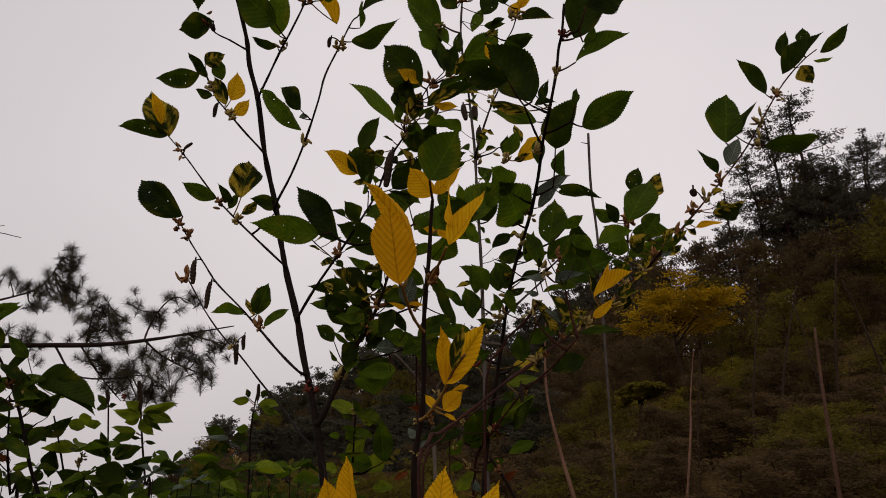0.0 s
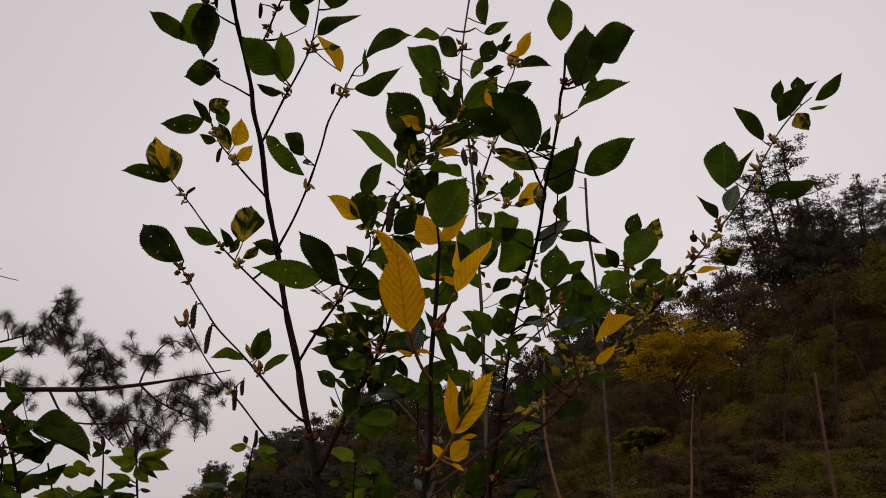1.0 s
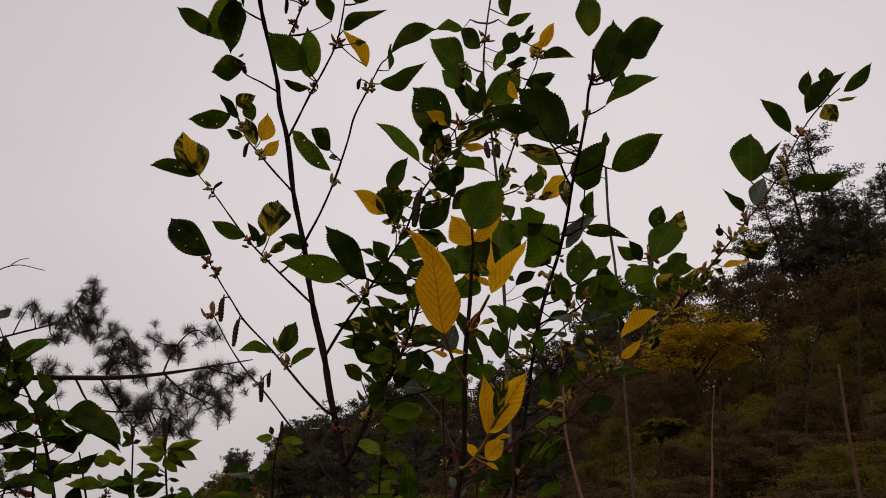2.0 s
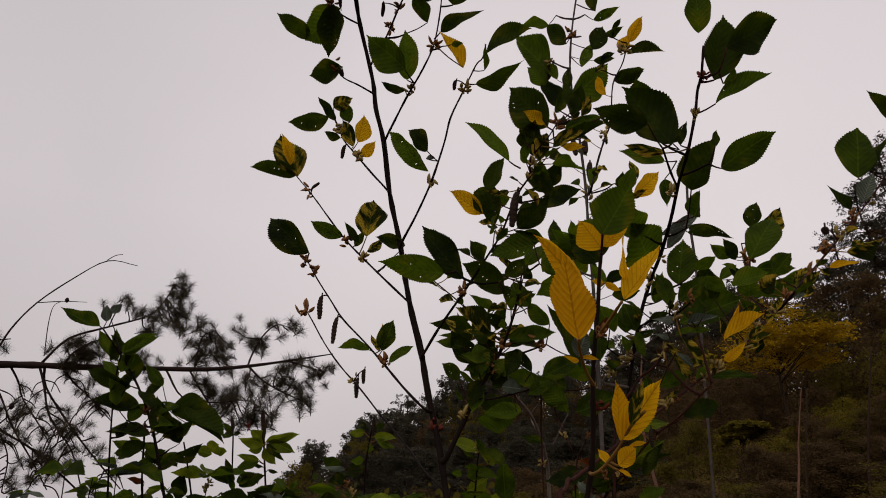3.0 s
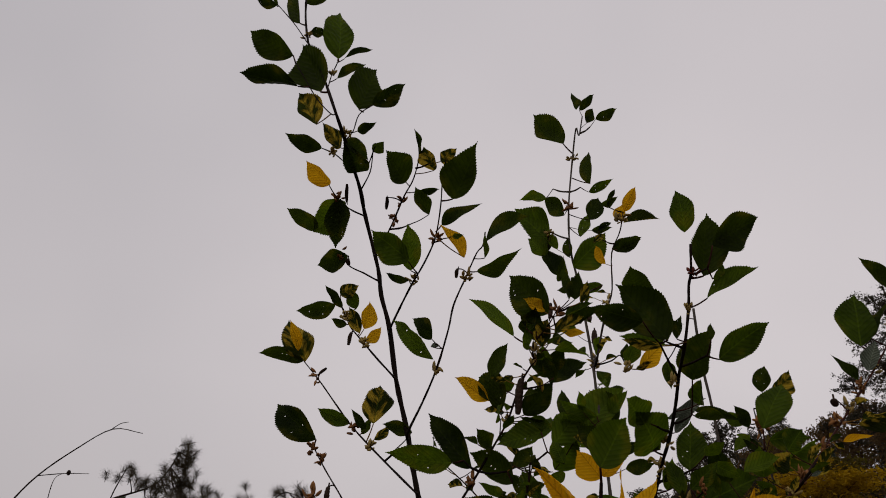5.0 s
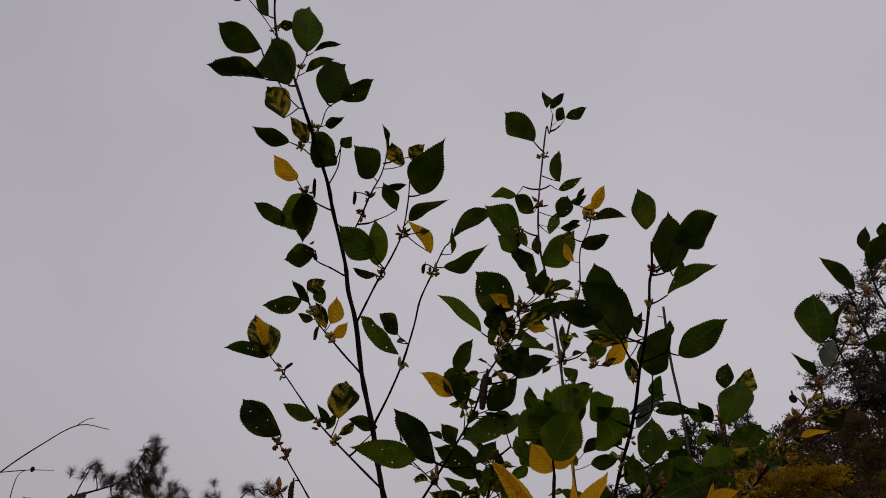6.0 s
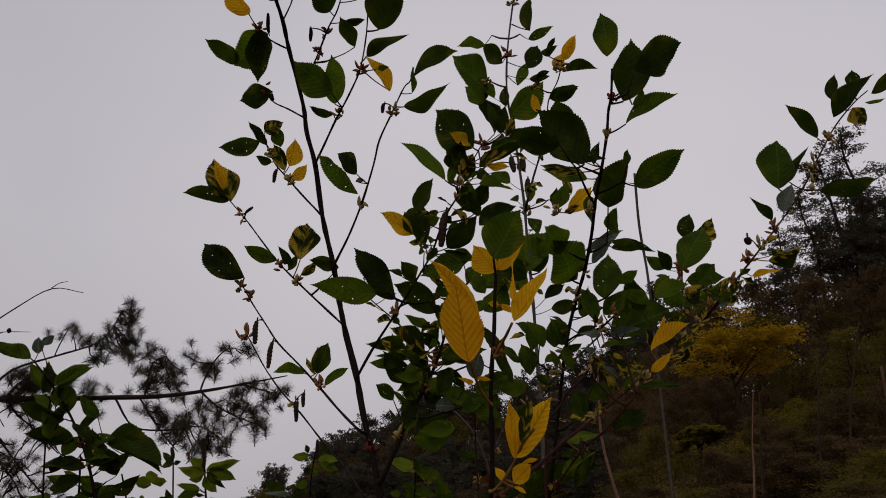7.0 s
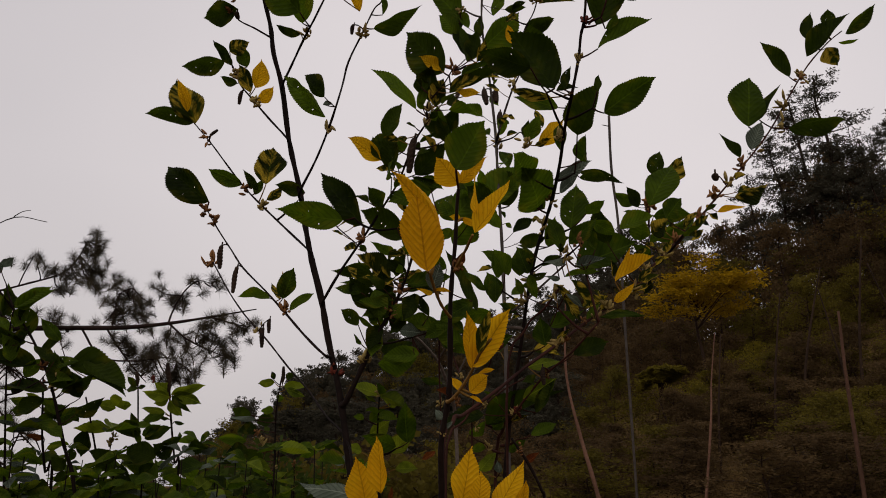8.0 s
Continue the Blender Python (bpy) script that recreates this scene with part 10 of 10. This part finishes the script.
branch(limb, BARK_PINE, [(-3.21, 4.86, 1.63), (-3.12, 4.86, 1.60), (-3.05, 4.87, 1.49)], 0.005, 0.003, 'twig')
branch(limb, BARK_PINE, [(-3.76, 4.91, 2.27), (-3.72, 4.87, 2.29), (-3.68, 4.85, 2.24)], 0.005, 0.003, 'twig')
branch(limb, BARK_PINE, [(-3.62, 4.86, 2.12), (-3.62, 4.84, 2.09), (-3.60, 4.81, 2.10)], 0.005, 0.003, 'twig')
branch(limb, BARK_PINE, [(-3.59, 4.86, 2.09), (-3.60, 4.89, 2.04), (-3.61, 4.96, 2.02)], 0.005, 0.003, 'twig')
branch(limb, BARK_PINE, [(-3.43, 4.86, 1.89), (-3.42, 4.87, 1.88), (-3.41, 4.85, 1.92)], 0.005, 0.003, 'twig')
branch(limb, BARK_PINE, [(-3.30, 4.86, 1.75), (-3.29, 4.83, 1.76), (-3.25, 4.81, 1.81)], 0.005, 0.003, 'twig')
branch(limb, BARK_PINE, [(-3.49, 4.86, 1.96), (-3.48, 4.86, 2.00), (-3.44, 4.86, 2.09)], 0.005, 0.003, 'twig')
branch(limb, BARK_PINE, [(-3.26, 4.86, 1.69), (-3.25, 4.87, 1.69), (-3.22, 4.86, 1.73)], 0.005, 0.003, 'twig')
branch(limb, BARK_PINE, [(-3.59, 4.86, 2.09), (-3.58, 4.86, 2.11), (-3.54, 4.87, 2.16)], 0.005, 0.003, 'twig')
branch(limb, BARK_PINE, [(-3.28, 4.86, 1.72), (-3.30, 4.87, 1.68), (-3.30, 4.84, 1.67)], 0.005, 0.003, 'twig')
tufts(limb, [(-3.60, 4.81, 2.10), (-3.61, 4.96, 2.02), (-3.41, 4.85, 1.92), (-3.25, 4.81, 1.81), (-3.44, 4.86, 2.09), (-3.22, 4.86, 1.73), (-3.54, 4.87, 2.16), (-3.30, 4.84, 1.67)], 2)
limb = branch(pine, BARK_PINE, [(-4.44, 5.00, 2.44), (-4.20, 5.07, 2.24), (-4.04, 5.13, 2.12), (-3.77, 5.13, 1.98), (-3.53, 5.13, 1.87), (-3.19, 5.13, 1.65), (-3.06, 5.13, 1.55)], 0.0110, 0.0055, 'limb')
branch(limb, BARK_PINE, [(-3.42, 5.13, 1.79), (-3.51, 5.16, 1.80), (-3.49, 5.12, 1.77)], 0.005, 0.003, 'twig')
branch(limb, BARK_PINE, [(-4.06, 5.12, 2.14), (-3.95, 5.12, 2.10), (-3.90, 5.16, 2.02)], 0.005, 0.003, 'twig')
branch(limb, BARK_PINE, [(-3.36, 5.13, 1.76), (-3.38, 5.16, 1.73), (-3.39, 5.16, 1.70)], 0.005, 0.003, 'twig')
branch(limb, BARK_PINE, [(-3.11, 5.13, 1.58), (-3.02, 5.10, 1.55), (-2.99, 5.13, 1.50)], 0.005, 0.003, 'twig')
branch(limb, BARK_PINE, [(-3.08, 5.13, 1.56), (-3.13, 5.13, 1.54), (-3.13, 5.11, 1.48)], 0.005, 0.003, 'twig')
branch(limb, BARK_PINE, [(-3.08, 5.13, 1.56), (-3.01, 5.13, 1.53), (-2.95, 5.12, 1.46)], 0.005, 0.003, 'twig')
branch(limb, BARK_PINE, [(-4.24, 5.06, 2.27), (-4.32, 5.13, 2.20), (-4.35, 5.14, 2.13)], 0.005, 0.003, 'twig')
branch(limb, BARK_PINE, [(-3.13, 5.13, 1.60), (-3.07, 5.11, 1.59), (-3.04, 5.11, 1.53)], 0.005, 0.003, 'twig')
branch(limb, BARK_PINE, [(-3.57, 5.13, 1.89), (-3.47, 5.13, 1.85), (-3.37, 5.11, 1.76)], 0.005, 0.003, 'twig')
branch(limb, BARK_PINE, [(-4.04, 5.13, 2.12), (-4.03, 5.19, 2.05), (-4.00, 5.25, 2.01)], 0.005, 0.003, 'twig')
branch(limb, BARK_PINE, [(-3.65, 5.13, 1.92), (-3.63, 5.07, 1.89), (-3.64, 5.04, 1.90)], 0.005, 0.003, 'twig')
branch(limb, BARK_PINE, [(-3.53, 5.13, 1.87), (-3.52, 5.15, 1.85), (-3.49, 5.15, 1.87)], 0.005, 0.003, 'twig')
branch(limb, BARK_PINE, [(-3.36, 5.13, 1.76), (-3.33, 5.10, 1.77), (-3.32, 5.07, 1.81)], 0.005, 0.003, 'twig')
branch(limb, BARK_PINE, [(-3.53, 5.13, 1.87), (-3.54, 5.17, 1.80), (-3.52, 5.16, 1.78)], 0.005, 0.003, 'twig')
branch(limb, BARK_PINE, [(-3.82, 5.13, 2.00), (-3.79, 5.08, 2.01), (-3.80, 5.02, 2.05)], 0.005, 0.003, 'twig')
branch(limb, BARK_PINE, [(-3.47, 5.13, 1.83), (-3.48, 5.14, 1.78), (-3.49, 5.12, 1.77)], 0.005, 0.003, 'twig')
branch(limb, BARK_PINE, [(-3.36, 5.13, 1.76), (-3.38, 5.13, 1.71), (-3.39, 5.16, 1.70)], 0.005, 0.003, 'twig')
branch(limb, BARK_PINE, [(-3.11, 5.13, 1.58), (-3.12, 5.11, 1.51), (-3.13, 5.11, 1.48)], 0.005, 0.003, 'twig')
branch(limb, BARK_PINE, [(-3.06, 5.13, 1.55), (-3.01, 5.11, 1.48), (-2.95, 5.12, 1.46)], 0.005, 0.003, 'twig')
tufts(limb, [(-4.00, 5.25, 2.01), (-3.64, 5.04, 1.90), (-3.49, 5.15, 1.87), (-3.32, 5.07, 1.81), (-3.28, 5.14, 1.73), (-3.52, 5.16, 1.78), (-3.80, 5.02, 2.05), (-3.49, 5.12, 1.77), (-3.39, 5.16, 1.70), (-3.13, 5.11, 1.48), (-2.95, 5.12, 1.46), (-3.37, 5.11, 1.76)], 2)
limb = branch(pine, BARK_PINE, [(-4.70, 5.00, 2.44), (-4.22, 4.99, 2.19), (-3.92, 4.98, 2.10), (-3.77, 4.98, 2.03), (-3.60, 4.98, 1.82), (-3.58, 4.98, 1.58)], 0.0092, 0.0037, 'limb')
branch(limb, BARK_PINE, [(-3.68, 4.98, 1.92), (-3.57, 4.97, 1.89), (-3.49, 4.97, 1.78)], 0.005, 0.003, 'twig')
branch(limb, BARK_PINE, [(-4.02, 4.98, 2.13), (-3.96, 5.01, 2.10), (-3.90, 4.99, 2.06)], 0.005, 0.003, 'twig')
branch(limb, BARK_PINE, [(-3.59, 4.98, 1.66), (-3.65, 5.01, 1.64), (-3.66, 4.98, 1.61)], 0.005, 0.003, 'twig')
branch(limb, BARK_PINE, [(-3.59, 4.98, 1.70), (-3.63, 4.96, 1.68), (-3.65, 4.95, 1.64)], 0.005, 0.003, 'twig')
branch(limb, BARK_PINE, [(-3.59, 4.98, 1.66), (-3.53, 4.97, 1.63), (-3.50, 4.97, 1.60)], 0.005, 0.003, 'twig')
branch(limb, BARK_PINE, [(-3.59, 4.98, 1.70), (-3.66, 4.98, 1.67), (-3.72, 5.01, 1.60)], 0.005, 0.003, 'twig')
branch(limb, BARK_PINE, [(-4.12, 4.99, 2.16), (-4.02, 4.98, 2.13), (-3.99, 5.01, 2.06)], 0.005, 0.003, 'twig')
branch(limb, BARK_PINE, [(-3.60, 4.98, 1.82), (-3.67, 4.98, 1.77), (-3.68, 4.96, 1.66)], 0.005, 0.003, 'twig')
branch(limb, BARK_PINE, [(-3.68, 4.98, 1.92), (-3.59, 5.00, 1.87), (-3.50, 4.98, 1.77)], 0.005, 0.003, 'twig')
branch(limb, BARK_PINE, [(-3.87, 4.98, 2.08), (-3.85, 5.02, 1.98), (-3.85, 5.02, 1.93)], 0.005, 0.003, 'twig')
branch(limb, BARK_PINE, [(-3.68, 4.98, 1.92), (-3.75, 4.97, 1.83), (-3.78, 4.95, 1.77)], 0.005, 0.003, 'twig')
branch(limb, BARK_PINE, [(-3.59, 4.98, 1.74), (-3.66, 5.00, 1.70), (-3.74, 5.01, 1.70)], 0.005, 0.003, 'twig')
branch(limb, BARK_PINE, [(-3.74, 4.98, 2.00), (-3.75, 5.06, 1.93), (-3.77, 5.10, 1.90)], 0.005, 0.003, 'twig')
branch(limb, BARK_PINE, [(-3.59, 4.98, 1.66), (-3.55, 4.96, 1.64), (-3.50, 4.92, 1.67)], 0.005, 0.003, 'twig')
branch(limb, BARK_PINE, [(-3.60, 4.98, 1.78), (-3.55, 4.97, 1.76), (-3.49, 4.97, 1.78)], 0.005, 0.003, 'twig')
branch(limb, BARK_PINE, [(-3.58, 4.98, 1.58), (-3.55, 4.98, 1.57), (-3.50, 4.97, 1.60)], 0.005, 0.003, 'twig')
branch(limb, BARK_PINE, [(-3.58, 4.98, 1.62), (-3.65, 5.01, 1.59), (-3.72, 5.01, 1.60)], 0.005, 0.003, 'twig')
branch(limb, BARK_PINE, [(-3.59, 4.98, 1.66), (-3.64, 4.97, 1.64), (-3.68, 4.96, 1.66)], 0.005, 0.003, 'twig')
tufts(limb, [(-3.85, 5.02, 1.93), (-3.78, 4.95, 1.77), (-3.74, 5.01, 1.70), (-3.77, 5.10, 1.90), (-3.50, 4.92, 1.67), (-3.73, 4.98, 1.98), (-3.49, 4.97, 1.78), (-3.50, 4.97, 1.60), (-3.72, 5.01, 1.60), (-3.68, 4.96, 1.66)], 2)
limb = branch(pine, BARK_PINE, [(-3.76, 5.00, 2.44), (-3.70, 5.05, 2.33), (-3.68, 5.11, 2.22), (-3.50, 5.11, 2.03), (-3.40, 5.11, 1.91)], 0.0074, 0.0037, 'limb')
branch(limb, BARK_PINE, [(-3.68, 5.10, 2.24), (-3.73, 5.11, 2.21), (-3.75, 5.11, 2.18)], 0.005, 0.003, 'twig')
branch(limb, BARK_PINE, [(-3.56, 5.11, 2.09), (-3.44, 5.11, 2.05), (-3.35, 5.10, 1.95)], 0.005, 0.003, 'twig')
branch(limb, BARK_PINE, [(-3.59, 5.11, 2.12), (-3.68, 5.12, 2.08), (-3.68, 5.09, 1.93)], 0.005, 0.003, 'twig')
branch(limb, BARK_PINE, [(-3.50, 5.11, 2.03), (-3.45, 5.09, 2.01), (-3.44, 5.13, 1.97)], 0.005, 0.003, 'twig')
branch(limb, BARK_PINE, [(-3.48, 5.11, 2.01), (-3.46, 5.13, 2.00), (-3.41, 5.11, 1.96)], 0.005, 0.003, 'twig')
branch(limb, BARK_PINE, [(-3.50, 5.11, 2.03), (-3.58, 5.14, 1.98), (-3.57, 5.09, 1.88)], 0.005, 0.003, 'twig')
branch(limb, BARK_PINE, [(-3.68, 5.11, 2.22), (-3.61, 5.12, 2.19), (-3.58, 5.13, 2.16)], 0.005, 0.003, 'twig')
branch(limb, BARK_PINE, [(-3.62, 5.11, 2.16), (-3.71, 5.12, 2.13), (-3.72, 5.10, 2.06)], 0.005, 0.003, 'twig')
branch(limb, BARK_PINE, [(-3.69, 5.06, 2.31), (-3.64, 5.10, 2.29), (-3.57, 5.09, 2.22)], 0.005, 0.003, 'twig')
branch(limb, BARK_PINE, [(-3.56, 5.11, 2.09), (-3.54, 5.07, 2.09), (-3.52, 5.00, 2.13)], 0.005, 0.003, 'twig')
branch(limb, BARK_PINE, [(-3.47, 5.11, 1.99), (-3.43, 5.07, 1.97), (-3.44, 5.06, 2.00)], 0.005, 0.003, 'twig')
branch(limb, BARK_PINE, [(-3.65, 5.11, 2.19), (-3.68, 5.12, 2.10), (-3.72, 5.10, 2.06)], 0.005, 0.003, 'twig')
tufts(limb, [(-3.67, 5.06, 2.29), (-3.52, 5.00, 2.13), (-3.44, 5.06, 2.00), (-3.41, 5.11, 1.96), (-3.72, 5.10, 2.06)], 2)
limb = branch(pine, BARK_PINE, [(-3.35, 5.00, 2.44), (-3.29, 5.06, 2.34), (-3.19, 5.12, 2.25), (-2.98, 5.12, 2.08)], 0.0074, 0.0037, 'limb')
branch(limb, BARK_PINE, [(-3.30, 5.05, 2.36), (-3.25, 5.11, 2.34), (-3.19, 5.11, 2.24)], 0.005, 0.003, 'twig')
branch(limb, BARK_PINE, [(-3.15, 5.12, 2.22), (-3.24, 5.14, 2.19), (-3.27, 5.15, 2.11)], 0.005, 0.003, 'twig')
branch(limb, BARK_PINE, [(-3.08, 5.12, 2.17), (-3.01, 5.10, 2.14), (-3.00, 5.14, 2.10)], 0.005, 0.003, 'twig')
branch(limb, BARK_PINE, [(-3.15, 5.12, 2.22), (-3.12, 5.11, 2.21), (-3.11, 5.14, 2.19)], 0.005, 0.003, 'twig')
branch(limb, BARK_PINE, [(-3.30, 5.05, 2.36), (-3.40, 5.14, 2.36), (-3.40, 5.13, 2.33)], 0.005, 0.003, 'twig')
branch(limb, BARK_PINE, [(-3.22, 5.10, 2.28), (-3.19, 5.11, 2.27), (-3.17, 5.12, 2.23)], 0.005, 0.003, 'twig')
branch(limb, BARK_PINE, [(-3.12, 5.12, 2.19), (-3.15, 5.10, 2.14), (-3.18, 5.10, 2.06)], 0.005, 0.003, 'twig')
branch(limb, BARK_PINE, [(-3.08, 5.12, 2.17), (-3.12, 5.09, 2.12), (-3.16, 5.10, 2.07)], 0.005, 0.003, 'twig')
branch(limb, BARK_PINE, [(-3.32, 5.03, 2.39), (-3.45, 5.11, 2.36), (-3.50, 5.15, 2.28)], 0.005, 0.003, 'twig')
branch(limb, BARK_PINE, [(-3.30, 5.05, 2.36), (-3.33, 5.13, 2.34), (-3.33, 5.17, 2.36)], 0.005, 0.003, 'twig')
branch(limb, BARK_PINE, [(-3.19, 5.12, 2.25), (-3.15, 5.05, 2.24), (-3.15, 5.01, 2.27)], 0.005, 0.003, 'twig')
branch(limb, BARK_PINE, [(-3.12, 5.12, 2.19), (-3.13, 5.15, 2.17), (-3.11, 5.16, 2.18)], 0.005, 0.003, 'twig')
branch(limb, BARK_PINE, [(-3.33, 5.02, 2.41), (-3.38, 5.10, 2.38), (-3.41, 5.17, 2.40)], 0.005, 0.003, 'twig')
branch(limb, BARK_PINE, [(-3.15, 5.12, 2.22), (-3.13, 5.10, 2.20), (-3.13, 5.11, 2.21)], 0.005, 0.003, 'twig')
tufts(limb, [(-3.33, 5.17, 2.36), (-3.15, 5.01, 2.27), (-3.11, 5.16, 2.18), (-3.41, 5.17, 2.40), (-3.13, 5.11, 2.21), (-3.19, 5.11, 2.24), (-3.11, 5.14, 2.19)], 2)
limb = branch(pine, BARK_PINE, [(-4.03, 5.00, 2.44), (-4.01, 5.02, 2.53), (-3.97, 5.05, 2.62), (-3.84, 5.05, 2.64)], 0.0092, 0.0037, 'limb')
branch(limb, BARK_PINE, [(-4.02, 5.02, 2.52), (-4.01, 5.01, 2.50), (-3.99, 4.98, 2.52)], 0.005, 0.003, 'twig')
branch(limb, BARK_PINE, [(-4.00, 5.03, 2.56), (-4.00, 5.02, 2.55), (-3.97, 4.98, 2.57)], 0.005, 0.003, 'twig')
tufts(limb, [(-3.99, 4.98, 2.52), (-3.97, 4.98, 2.57), (-3.96, 5.06, 2.61)])
limb = branch(pine, BARK_PINE, [(-3.35, 5.00, 2.44), (-3.25, 4.94, 2.52), (-3.10, 4.88, 2.58), (-3.03, 4.88, 2.60)], 0.0074, 0.0037, 'limb')
branch(limb, BARK_PINE, [(-3.22, 4.93, 2.53), (-3.20, 4.87, 2.48), (-3.20, 4.84, 2.48)], 0.005, 0.003, 'twig')
branch(limb, BARK_PINE, [(-3.12, 4.89, 2.57), (-3.11, 4.83, 2.52), (-3.09, 4.79, 2.51)], 0.005, 0.003, 'twig')
branch(limb, BARK_PINE, [(-3.07, 4.88, 2.59), (-3.07, 4.85, 2.56), (-3.05, 4.84, 2.57)], 0.005, 0.003, 'twig')
branch(limb, BARK_PINE, [(-3.22, 4.93, 2.53), (-3.21, 4.97, 2.51), (-3.18, 5.00, 2.53)], 0.005, 0.003, 'twig')
branch(limb, BARK_PINE, [(-3.17, 4.91, 2.55), (-3.15, 4.87, 2.49), (-3.13, 4.85, 2.46)], 0.005, 0.003, 'twig')
branch(limb, BARK_PINE, [(-3.15, 4.90, 2.56), (-3.14, 4.93, 2.53), (-3.11, 5.00, 2.53)], 0.005, 0.003, 'twig')
tufts(limb, [(-3.20, 4.84, 2.48), (-3.09, 4.79, 2.51), (-3.05, 4.84, 2.57), (-3.18, 5.00, 2.53), (-3.13, 4.85, 2.46), (-3.29, 4.96, 2.46), (-3.11, 5.00, 2.53)])

# the pine's trunk, beyond the limbs' thick end
tv, tf = [], []
tube(tv, tf, curve_points([(-7.75, 5.1, ground_at(-7.75, 5.1) - 0.2), (-7.7, 5.05, 0.8), (-7.8, 5.0, 1.9), (-7.75, 5.0, 3.2), (-7.75, 5.05, 4.6)], 6), 0.11, 0.06, 10, 0.05, pick)
part("trunk", raw_mesh("trunk", tv, tf, BARK_PINE, True), pine)
